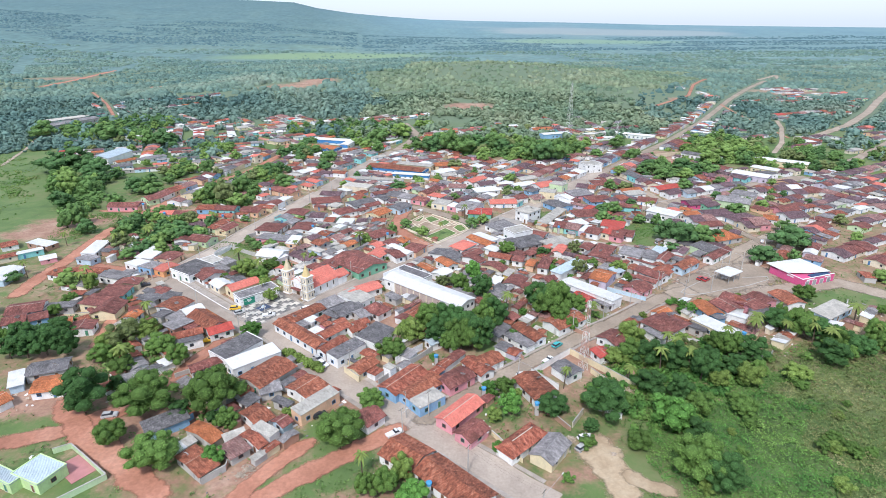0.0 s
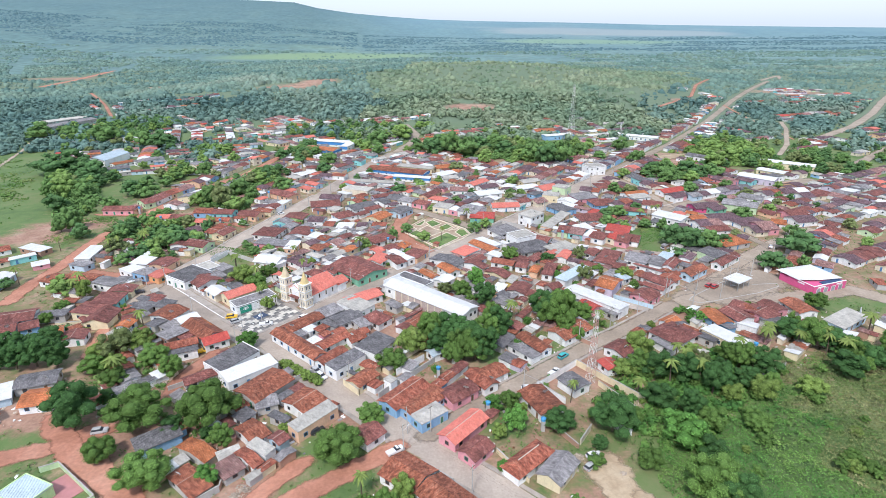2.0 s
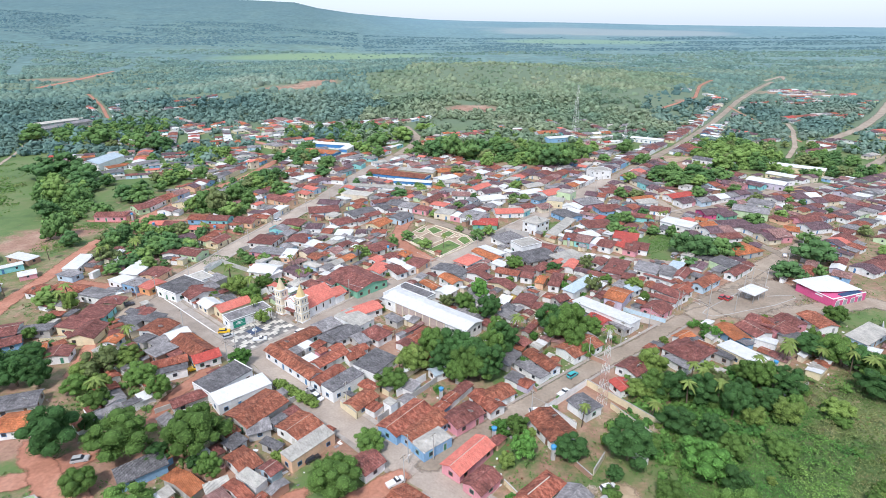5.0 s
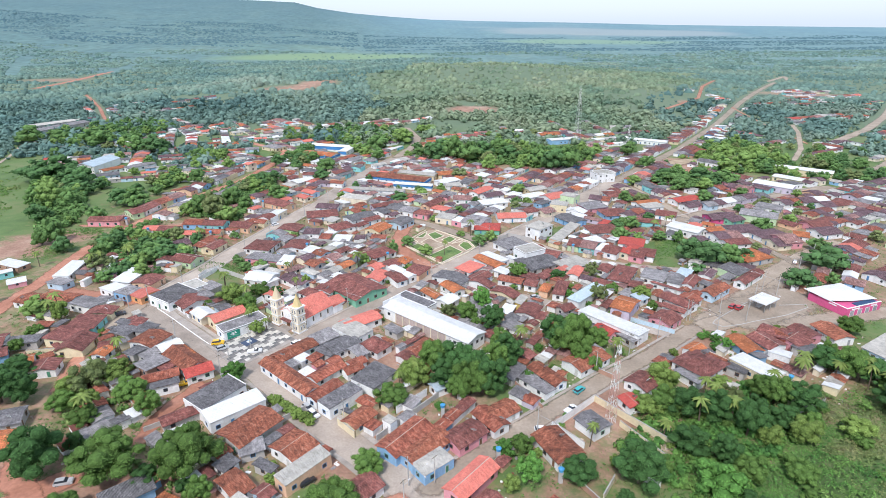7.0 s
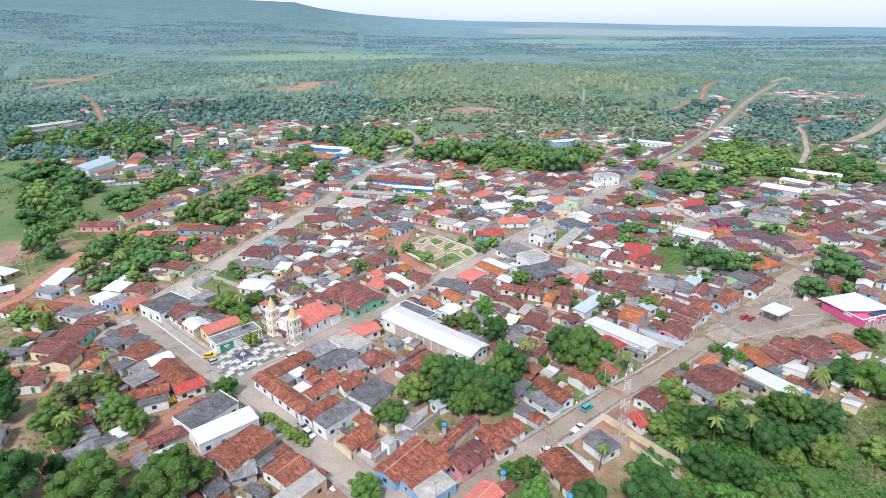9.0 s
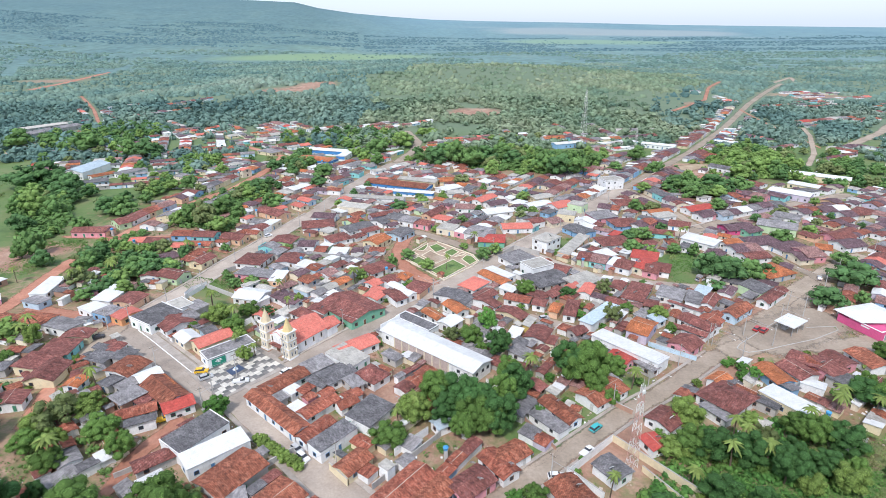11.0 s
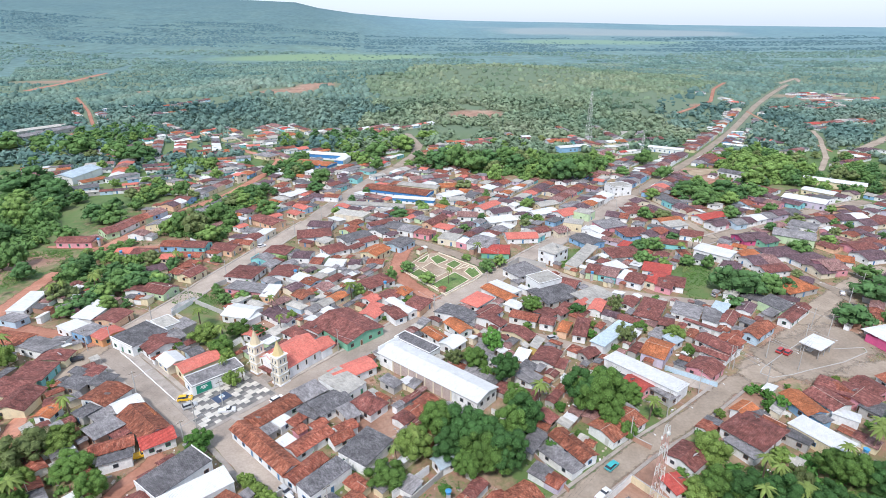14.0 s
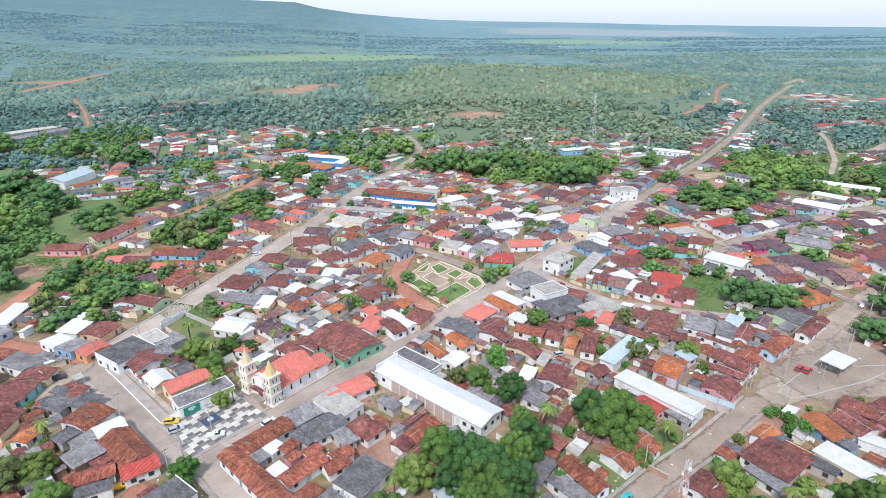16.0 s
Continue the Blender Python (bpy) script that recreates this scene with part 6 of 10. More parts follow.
# ---- church, squares and other single buildings ----
def church(x, y, rot):
    root = tagged(new("church"), "white and cream twin-towered church with salmon tile roof and pointed spires", "church")
    root.matrix_basis = pose(x, y, 0, 0, 0, rot)
    claim(x + 9 * math.cos(radians(rot)), y + 9 * math.sin(radians(rot)), radians(rot), 24, 15)
    rng = random.Random(5)
    at = pose(9.2, 0, 0)
    part("nave_wall", mesh("nave_wall", *walls_shape(15.5, 12.4, 4.2, "gable", 3.2, 0.5), "wall_white"), root, at)
    part("nave_roof", mesh("nave_roof", *roof_shell(15.9, 12.4, 4.22, 3.2, "gable", 0.45, 0.5, rng), "salmon"), root, at)
    part("apse_wall", mesh("apse_wall", *walls_shape(5.5, 6.5, 3.4, "gable", 1.5, 0.5), "wall_white"), root, pose(19.7, -3.2, 0))
    part("apse_roof", mesh("apse_roof", *roof_shell(5.7, 6.5, 3.42, 1.5, "gable", 0.35, 0.5, rng), "salmon"), root, pose(19.7, -3.2, 0))
    facade = part("facade", mesh("facade", [(0.9, -4, 0), (0.9, 4, 0), (0.9, 4, 5.2), (0.9, 0, 8.3), (0.9, -4, 5.2), (1.5, -4, 0), (1.5, 4, 0), (1.5, 4, 5.2), (1.5, 0, 8.3), (1.5, -4, 5.2)],
                                  [(0, 4, 3, 2, 1), (5, 6, 7, 8, 9), (0, 5, 9, 4), (4, 9, 8, 3), (3, 8, 7, 2), (2, 7, 6, 1)], "wall_white"), root)
    part("canopy", mesh("canopy", *box(-0.8, 0.9, -2.6, 2.6, 3.0, 3.2), "clay_dark"), facade)
    part("door", framed("door", 2.0, 2.8, "wall_ivory", "joinery_wood"), root, pose(0.88, 0, 0.05, 0, 0, 90))
    for k, u in enumerate((-2.6, 2.6)):
        part("window", framed("window", 0.8, 2.0, "wall_ivory", "window_dark"), root, pose(0.88, u, 3.4, 0, 0, 90))
    for s in (-1, 1):
        part("step", mesh("step", *box(-1.6 + 0.4 * (s > 0), 0.88, -2.4, 2.4, 0.0, 0.14 if s < 0 else 0.28), "paving"), root)
        for k in range(4):
            part("window", framed("window", 0.75, 1.9, "wall_ivory", "window_dark"), root, pose(3.6 + 3.5 * k, s * 6.2, 1.5, 0, 0, 0 if s > 0 else 180))
        tower = part("tower", mesh("tower", *box(-0.5, 2.9, s * 5.35 - 1.7, s * 5.35 + 1.7, 0, 10.0), "wall_ivory"), root)
        for z, g in ((0.0, 0.25), (3.6, 0.16), (6.6, 0.16), (9.6, 0.3)):
            part("cornice", mesh("cornice", *box(-0.5 - g, 2.9 + g, s * 5.35 - 1.7 - g, s * 5.35 + 1.7 + g, z, z + (0.5 if z == 0 else 0.3)), "wall_white"), tower)
        cx, cy = 1.2, s * 5.35
        ring = [(cx + 1.75 * math.cos(math.pi / 4 * k + 0.39), cy + 1.75 * math.sin(math.pi / 4 * k + 0.39), 9.9) for k in range(8)]
        mid = [(cx + 1.35 * math.cos(math.pi / 4 * k + 0.39), cy + 1.35 * math.sin(math.pi / 4 * k + 0.39), 10.9) for k in range(8)]
        tip = (cx, cy, 14.6)
        fs = [(k, (k + 1) % 8, 8 + (k + 1) % 8, 8 + k) for k in range(8)] + [(8 + k, 8 + (k + 1) % 8, 16) for k in range(8)]
        part("spire", mesh("spire", ring + mid + [tip], fs, "spire_cream" if s > 0 else "spire_yellow"), tower, label="pale cream pointed spire" if s > 0 else "yellow pointed spire")
        part("cross", mesh("cross", *joined(box(cx - 0.05, cx + 0.05, cy - 0.05, cy + 0.05, 14.4, 15.6), box(cx - 0.05, cx + 0.05, cy - 0.35, cy + 0.35, 15.1, 15.2)), "steel"), tower)
        for z in (1.2, 4.4, 7.4):
            for u in (-0.65, 0.65):
                part("window", framed("window", 0.6, 1.5, "wall_white", "window_dark"), tower, pose(-0.5, cy + u, z, 0, 0, 90))
                part("window", framed("window", 0.6, 1.5, "wall_white", "window_dark"), tower, pose(1.2 + u, cy + s * 1.7, z, 0, 0, 0 if s > 0 else 180))
                part("window", framed("window", 0.6, 1.5, "wall_white", "window_dark"), tower, pose(1.2 + u, cy - s * 1.7, z, 0, 0, 180 if s > 0 else 0)) if z > 6 else None
    return root


church(-57.6, 200.4, 54.6)


def church_square():
    """Patterned stone square before the church; each slab is a piece of it."""
    edge = [(-84, 190.5), (-68, 175.8), (-66, 175.8), (-52, 192.2), (-57.5, 198.5), (-66, 205), (-80.5, 194)]
    n = len(edge)
    v = [(x, y, z) for z in (0.0, 0.17) for x, y in edge]
    base = tagged(part("pavement", mesh("pavement", v, [tuple(range(n, 2 * n))] + [(k, (k + 1) % n, n + (k + 1) % n, n + k) for k in range(n)], "paving")), "raised church square paved in black, grey and white slabs", "square", kind="structure")
    kinds = [mesh("paving_slab", *box(-0.82, 0.82, -0.62, 0.62, 0, 0.05), m) for m in ("slab_white", "slab_grey", "slab_black")]
    c, s = math.cos(radians(52)), math.sin(radians(52))

    def inside(px, py):
        hit = False
        for (x0, y0), (x1, y1) in zip(edge, edge[1:] + edge[:1]):
            if (y0 > py) != (y1 > py) and px < (x1 - x0) * (py - y0) / (y1 - y0) + x0:
                hit = not hit
        return hit

    for i in range(-9, 10):
        for j in range(-12, 13):
            u, w = i * 1.66, j * 1.26
            px, py = -67.8 + u * c - w * s, 190.5 + u * s + w * c
            if not all(inside(px + a, py + b) for a in (-0.9, 0.9) for b in (-0.9, 0.9)) or (abs(i) < 2 and abs(j) < 2):
                continue
            k = (0, 0, 1, 2)[(j + (0, 1, 2, 1)[i % 4]) % 4]
            part("paving_slab", kinds[k], base, pose(px, py, 0.165, 0, 0, 52))
    mosaic = tagged(new("mosaic_plinth"), "dark blue mosaic panel with a small white plinth", "plinth")
    mosaic.matrix_basis = pose(-67.8, 190.5, 0.16, 0, 0, 52)
    part("panel", mesh("panel", *box(-2.3, 2.3, -1.8, 1.8, 0, 0.09), "slab_navy"), mosaic)
    part("plinth", mesh("plinth", *joined(box(-0.7, 0.7, -0.5, 0.5, 0.09, 0.5)), "wall_white"), mosaic)
    part("plaque", mesh("plaque", *box(-0.35, 0.35, -0.25, 0.25, 0.5, 0.95), "wall_pale_blue"), mosaic)


church_square()
claim(-68, 190, radians(52), 26, 26)


def green_sign(x, y, rot):
    root = tagged(new("wall_sign"), "large green painted sign with white bars on the white wall", "sign")
    root.matrix_basis = pose(x, y, 0.5, 0, 0, rot)
    part("board", mesh("board", *box(-2.2, 2.2, -0.1, 0.02, 0, 2.5), "wall_sign_green"), root)
    for k, (u, w) in enumerate(((-0.9, 1.6), (0.3, 2.2), (1.1, 1.0))):
        part("bar", mesh("bar", *box(-w / 2, w / 2, -0.13, -0.1, 1.9 - 0.4 * k, 2.1 - 0.4 * k), "wall_white"), root)


def hall(x, y, rot, w, d, h):
    """The long white hall: sheet roof, white ends, bare brick side between pale pillars."""
    root = tagged(new("hall"), "long hall with white metal roof and bare brick side wall", "hall")
    root.matrix_basis = pose(x, y, 0, 0, 0, rot)
    claim(x, y, radians(rot), w + 1, d + 1)
    rng = random.Random(4)
    part("wall", mesh("wall", *walls_shape(w, d, h, "gable", 1.1, 0.5), "wall_white"), root)
    part("roof", mesh("roof", *roof_shell(w, d, h + 0.02, 1.1, "gable", 0.5, 0.5, rng), "metal_white"), root)
    part("parapet", mesh("parapet", *box(-w / 2 - 0.5, -w / 2 - 0.2, -d / 2, d / 2, h - 0.6, h + 1.9), "wall_white"), root)
    side = -1
    part("brick_panel", mesh("brick_panel", *box(-w * 0.34, w * 0.26, side * d / 2 - 0.08, side * d / 2 + 0.05, 0, h - 0.25), "block_wall"), root, label="bare pinkish brick side wall")
    for k in range(8):
        u = -w * 0.34 + w * 0.6 * k / 7
        part("pillar", mesh("pillar", *box(u - 0.2, u + 0.2, side * d / 2 - 0.22, side * d / 2 + 0.02, 0, h - 0.1), "wall_ivory"), root)
    for u in (-w * 0.43, w * 0.36, w * 0.43):
        part("window", window_mesh("steel"), root, pose(u, side * d / 2, 2.0, 0, 0, 180))
    for u in (-2.5, 0.5, 3.0):
        part("window", window_mesh("steel"), root, pose(w / 2, u, 2.2, 0, 0, -90))


hall(-6, 198.5, -40.4, 38.9, 9.1, 4.5)


def canopy_stop(x, y, rot):
    root = tagged(new("canopy"), "white flat canopy on slim posts in the open square", "canopy")
    root.matrix_basis = pose(x, y, 0, 0, 0, rot)
    part("roof", mesh("roof", *box(-4.7, 4.7, -3.4, 3.4, 3.7, 4.0), "metal_white"), root)
    for u in (-3.9, 0, 3.9):
        for v in (-2.7, 2.7):
            part("post", mesh("post", *tube((u, v, 0), (u, v, 3.7), 0.12, 0.12), "steel"), root)
    part("counter", mesh("counter", *box(-1.2, 1.2, 0.6, 2.0, 0, 1.1), "wall_grey"), root)
    claim(x, y, radians(rot), 10, 8)


canopy_stop(118.5, 214.8, 34)


def shop(x, y, rot):
    """Corner shop behind a bright pink parapet, with a folded white roof; its sign is plain bars."""
    root = tagged(new("shop"), "corner shop with hot pink parapet and folded white metal roof", "shop")
    root.matrix_basis = pose(x, y, 0, 0, 0, rot)
    claim(x, y, radians(rot), 19, 18)
    part("wall", mesh("wall", *box(-8.6, 8.6, -7.2, 8, 0, 2.9), "wall_magenta"), root)
    for a in (box(-8.9, 8.9, -7.6, -7.2, 0.2, 3.5), box(-8.9, -8.5, -7.2, 4.0, 0.2, 3.5), box(8.5, 8.9, -7.2, 8.0, 0.2, 3.2)):
        part("parapet", mesh("parapet", *a, "wall_magenta"), root)
    for a in (box(-8.95, 8.95, -7.65, -7.15, 3.5, 3.62), box(-8.95, -8.45, -7.15, 4.0, 3.5, 3.62)):
        part("coping", mesh("coping", *a, "wall_white"), root)
    v = [(-9.5, -1.0, 4.0), (-1, -3.5, 3.6), (9.3, -5.5, 3.7), (9.5, 9.0, 3.7), (-9.0, 10.0, 3.9), (0.0, 3.0, 5.0), (5.0, 1.0, 4.6)]
    f = [(0, 1, 5), (1, 6, 5), (1, 2, 6), (2, 3, 6), (3, 5, 6), (3, 4, 5), (4, 0, 5)]
    k = len(v)
    v += [(a, b, c - 0.15) for a, b, c in v]
    f += [tuple(i + k for i in t[::-1]) for t in f] + [(a + k, b + k, b, a) for a, b in ((0, 1), (1, 2), (2, 3), (3, 4), (4, 0))]
    part("roof", mesh("roof", v, f, "metal_white"), root)
    part("awning", mesh("awning", *box(-2.0, 8.3, -7.0, -4.2, 2.91, 3.2), "wall_navy"), root)
    for u, w in ((-4.5, 4.0), (5.0, 3.2)):
        part("bar", mesh("bar", *box(u - w / 2, u + w / 2, -7.68, -7.6, 2.6, 3.1), "wall_white"), root)
    part("bar", mesh("bar", *box(-8.98, -8.9, -3.5, -0.5, 2.6, 3.1), "wall_white"), root)
    for u in (-6, -2, 2, 6):
        part("door", framed("door", 2.2, 2.4, "wall_white", "joinery_steel"), root, pose(u, -7.6, 0, 0, 0, 180))


shop(150.5, 217.2, 20)


def lattice_tower(x, y, height, base, top, name, label, sections=9, ground=0.0):
    root = tagged(new(name), label, "tower")
    root.matrix_basis = pose(x, y, ground, 0, 0, 38)
    for k in range(sections):
        z0, z1 = height * k / sections, height * (k + 1) / sections
        a, b = (base + (top - base) * k / sections) / 2, (base + (top - base) * (k + 1) / sections) / 2
        bits = []
        for i in range(4):
            c0, c1 = ((-1, -1), (1, -1), (1, 1), (-1, 1))[i], ((1, -1), (1, 1), (-1, 1), (-1, -1))[i]
            p, q = (c0[0] * a, c0[1] * a, z0), (c0[0] * b, c0[1] * b, z1)
            r, t = (c1[0] * a, c1[1] * a, z0), (c1[0] * b, c1[1] * b, z1)
            bits += [tube(p, q, 0.06, 0.06, 5), tube(p, t, 0.03, 0.03, 4), tube(r, q, 0.03, 0.03, 4), tube(q, t, 0.03, 0.03, 4)]
        part("lattice_section", mesh("lattice_section", *joined(*bits), ("mast_red" if sections == 9 else "steel") if k % 2 else "mast_white"), root)
    for k in range(3):
        z, a = height * (0.78 + 0.08 * k), 2.1 * k
        part("antenna", mesh("antenna", *tube((0.5 * math.cos(a), 0.5 * math.sin(a), z), (0.9 * math.cos(a), 0.9 * math.sin(a), z), 0.45, 0.4, 10), "dish_white"), root)
    part("lightning_rod", mesh("lightning_rod", *tube((0, 0, height), (0, 0, height + 2), 0.04, 0.02, 5), "steel"), root)
    return root


lattice_tower(43.0, 148.8, 24, 2.1, 0.7, "radio_tower", "red and white steel lattice radio tower in a walled yard")
lattice_tower(119, 539, 48, 4.5, 1.2, "radio_tower", "tall slim steel lattice mast behind the town", 12)
lattice_tower(154, 503, 19, 2.0, 0.8, "radio_tower", "short steel lattice mast among trees", 6)


def yard_wall(p, q, h=2.2, paint="white", thick=0.2, base=0.0):
    """A plastered yard wall with a coping."""
    L, a = math.dist(p, q), math.degrees(math.atan2(q[1] - p[1], q[0] - p[0]))
    root = tagged(new("yard_wall"), f"{paint.replace('_', ' ')} plastered yard wall between the houses", "wall", "yard walls")
    root.matrix_basis = pose((p[0] + q[0]) / 2, (p[1] + q[1]) / 2, base, 0, 0, a)
    part("wall", mesh("wall", *box(-L / 2, L / 2, -thick / 2, thick / 2, -0.2, h), "wall_" + paint), root)
    part("coping", mesh("coping", *box(-L / 2, L / 2, -thick / 2 - 0.05, thick / 2 + 0.05, h, h + 0.08), "concrete"), root)


green_sign(-73.71, 193.01, 42.9)
yard_wall((-15.0, 152.6), (-6.8, 160.9), 2.4)
yard_wall((-19.3, 141.6), (-1.5, 162.3), 1.8, "grey")
yard_wall((27.0, 145.8), (41.0, 158.1), 2.2)
yard_wall((41.0, 158.1), (56.1, 139.1), 2.2, "cream")
yard_wall((26.9, 146.9), (33.7, 138.7), 2.0)
yard_wall((-94, 114.7), (-79.4, 104.2), 1.6, "pale_green")
yard_wall((-79.4, 104.2), (-88.0, 95.0), 1.6, "pale_green")
yard_wall((-97.5, 112.7), (-94, 114.7), 1.6, "pale_green")
yard_wall((-30.8, 156.6), (-22.4, 167.8), 3.2)
yard_wall((-22.4, 167.8), (-18.5, 171.6), 2.6, "cream")
yard_wall((-76.5, 214.5), (-72.4, 221.3), 2.2)
yard_wall((-72.4, 221.3), (-64.9, 209.7), 2.2)
yard_wall((-52.8, 256.6), (-73.6, 268.8), 2.0, "grey")
yard_wall((-66.1, 285.2), (-48.1, 279.5), 2.0, "grey")
yard_wall((-100.8, 249.9), (-104.4, 239.5), 1.8, "white")
yard_wall((-80.6, 237.5), (-99.8, 249.9), 1.8, "grey")
yard_wall((49.4, 168.8), (35.2, 182.5), 1.6, "brick")
yard_wall((12.6, 119.3), (19.3, 109.1), 1.5, "cream")
yard_wall((23.7, 136.2), (33.4, 120.4), 1.6, "brick")
yard_wall((45.2, 147.5), (52.6, 134.8), 1.8, "cream")
yard_wall((28.5, 194.1), (35.7, 187.0), 1.6, "brick")
yard_wall((-81.2, 145.0), (-69.1, 154.2), 1.6, "grey")
yard_wall((-53.0, 142.0), (-40.3, 154.1), 1.8, "grey")
yard_wall((29.5, 204.0), (38.6, 216.5), 2.0, "ivory")
yard_wall((24.8, 283.9), (30.5, 291.0), 2.4, "grey")
yard_wall((30.5, 291.0), (41.5, 283.3), 2.4, "grey")
yard_wall((-105.1, 247.8), (-105.7, 242.3), 1.6)
yard_wall((-105.1, 247.8), (-101.1, 253.0), 1.4, "white")
yard_wall((78.0, 195.4), (65.6, 204.6), 1.8, "pale_blue")
yard_wall((76.9, 168.9), (84.0, 162.0), 1.4, "grey")
yard_wall((88.9, 185.2), (91.9, 181.5), 1.4, "white")
court = part("court", mesh("court", *box(-4.5, 4.5, -3.4, 3.4, 0, 0.12), "court_pink"), None, pose(-88.5, 108.0, 0, 0, 0, -36))
tagged(court, "faded pink concrete court in the walled yard", "court")
yard_wall((-56.3, 102.4), (-52.2, 106.7), 1.9, "grey")
yard_wall((-52.2, 106.7), (-52.5, 108.9), 1.6, "brick")
yard_wall((96.6, 152.7), (101.6, 155.1), 1.4, "grey")
yard_wall((101.6, 155.1), (106.4, 157.5), 1.4, "grey")
yard_wall((18.7, 167.6), (25.7, 154.7), 1.4, "brick")
yard_wall((-32.2, 153.7), (-25.5, 161.0), 3.0, "white")
yard_wall((-30.4, 148.0), (-25.1, 142.6), 2.4, "cream")
yard_wall((-137.9, 182.7), (-126.4, 184.6), 1.8, "cream")
yard_wall((-126.4, 184.6), (-124.1, 194.7), 1.8, "cream")


def garden():
    """Town garden: lawns, kerbed beds of earth and paths inside a low white wall."""
    near, left, far, right = Vector((-2.6, 256.6)), Vector((-21.8, 280.6)), Vector((-7.1, 304.0)), Vector((13.6, 277.4))

    def at(u, v):
        return near.lerp(right, u).lerp(left.lerp(far, u), v)

    def slab(edge, z0, z1):
        c = [at(*q) for q in edge]
        n = len(c)
        v = [(p.x, p.y, z) for z in (z0, z1) for p in c]
        return v, [tuple(range(n, 2 * n))] + [(k, (k + 1) % n, n + (k + 1) % n, n + k) for k in range(n)]

    def bar(a, b, wide, z0, z1):
        a, b = at(*a), at(*b)
        d = (b - a).normalized()
        n = Vector((-d.y, d.x)) * wide / 2
        a, b = a - d * wide / 2, b + d * wide / 2
        c = [a - n, b - n, b + n, a + n]
        v = [(p.x, p.y, z) for z in (z0, z1) for p in c]
        return v, [(4, 5, 6, 7), (0, 1, 5, 4), (1, 2, 6, 5), (2, 3, 7, 6), (3, 0, 4, 7)]

    outline = [(0, 0), (0.74, -0.03), (0.97, 0.0), (1.08, 0.2), (1.02, 0.62), (0.97, 0.92), (0.8, 1.06), (0.36, 1.04), (0, 1)]
    base = tagged(part("pavement", mesh("pavement", *slab(outline, 0, 0.16), "garden_earth")), "garden square with earth paths and kerbed lawns", "square", kind="structure")
    beds = [("grass", [(0.06, 0.36), (0.05, 0.04), (0.65, 0.04), (0.66, 0.34)]), ("red_dirt", [(0.2, 0.22), (0.19, 0.11), (0.59, 0.09), (0.58, 0.22)]), ("grass", [(0.8, 0.24), (0.74, 0.03), (0.95, 0.03), (1.04, 0.2), (0.98, 0.27)]),
            ("grass", [(0.04, 0.83), (0.27, 0.83), (0.27, 0.45), (0.05, 0.43)]), ("garden_earth", [(0.34, 0.81), (0.6, 0.81), (0.6, 0.6), (0.66, 0.42), (0.32, 0.45)]), ("grass", [(0.7, 0.92), (0.9, 0.89), (0.89, 0.66), (0.62, 0.7)]),
            ("grass", [(0.74, 0.6), (0.98, 0.58), (0.97, 0.43), (0.74, 0.42)]), ("garden_earth", [(0.76, 0.37), (0.96, 0.31), (1.02, 0.31), (1.0, 0.38)]), ("garden_earth", [(0.06, 0.96), (0.32, 0.97), (0.31, 0.87), (0.06, 0.87)]), ("grass", [(0.42, 1.0), (0.78, 1.01), (0.66, 0.94), (0.5, 0.9)])]
    for k, (mat, edge) in enumerate(beds):
        top = 0.27 if k == 1 else 0.23
        part("bed", mesh("bed", *slab(edge, 0.16, top), mat), base)
        if k == 1:
            continue
        for m in range(len(edge)):
            part("kerb", mesh("kerb", *bar(edge[m], edge[(m + 1) % len(edge)], 0.32, 0.16, 0.37 + 0.003 * m), "wall_ivory"), base)
    for m in range(len(outline)):
        if m != 5:
            part("low_wall", mesh("low_wall", *bar(outline[m], outline[(m + 1) % len(outline)], 0.35, 0.0, 0.55 + 0.004 * m), "wall_ivory"), base)
    claim(-4, 280, radians(53), 30, 32)


garden()


# kerb lines of the open square
for k, pts in enumerate(([(94.5, 202.7), (97.2, 200.3), (103.9, 201.8), (110.4, 204.2), (124.4, 208.8), (135.7, 214.7), (136.6, 217.4), (125.6, 216.5)], [(94.5, 202.7), (96.5, 205.2), (104.8, 211.6), (117.4, 220.9)])):
    tagged(part("kerb", mesh("kerb", *ribbon(pts, -0.14, 0.14, 0.28 + 0.003 * k, 0.02, k, drop=0.28), "concrete")), "low worn concrete kerb round the open square", "kerb", kind="structure")

DUSK = ["clay_mauve"] * 8 + ["clay_dark"] * 5 + ["clay", "fibre", "fibre", "fibre_dark", "fibre_dark", "clay_pink", "clay_pink", "metal_white", "concrete_roof", "salmon"]
# yards kept open
claim(-128, 161, radians(5), 36, 15)
claim(-88, 105, radians(40), 26, 22)
claim(32, 106, 0, 26, 26)
claim(40, 148, radians(38), 16, 14)
claim(9, 165, radians(35), 8, 18)
claim(112, 213, radians(20), 46, 24)
# the school
house(202.0, 437.5, -48.6, 29.1, 9.0, 3.6, "gable", 1.1, "fibre_dark", "white", label="long white school building with a dark grey roof")
claim(-300, 385, radians(121), 190, 46)
# lawn and yard behind the row above the square
house(-77.3, 238.1, -17.3, 11.1, 9, 3.0, "gable", 1.3, "metal_white", "white")
claim(-99.4, 250.2, radians(-46), 26, 12)
claim(-82.4, 228.0, radians(-39), 33, 15)
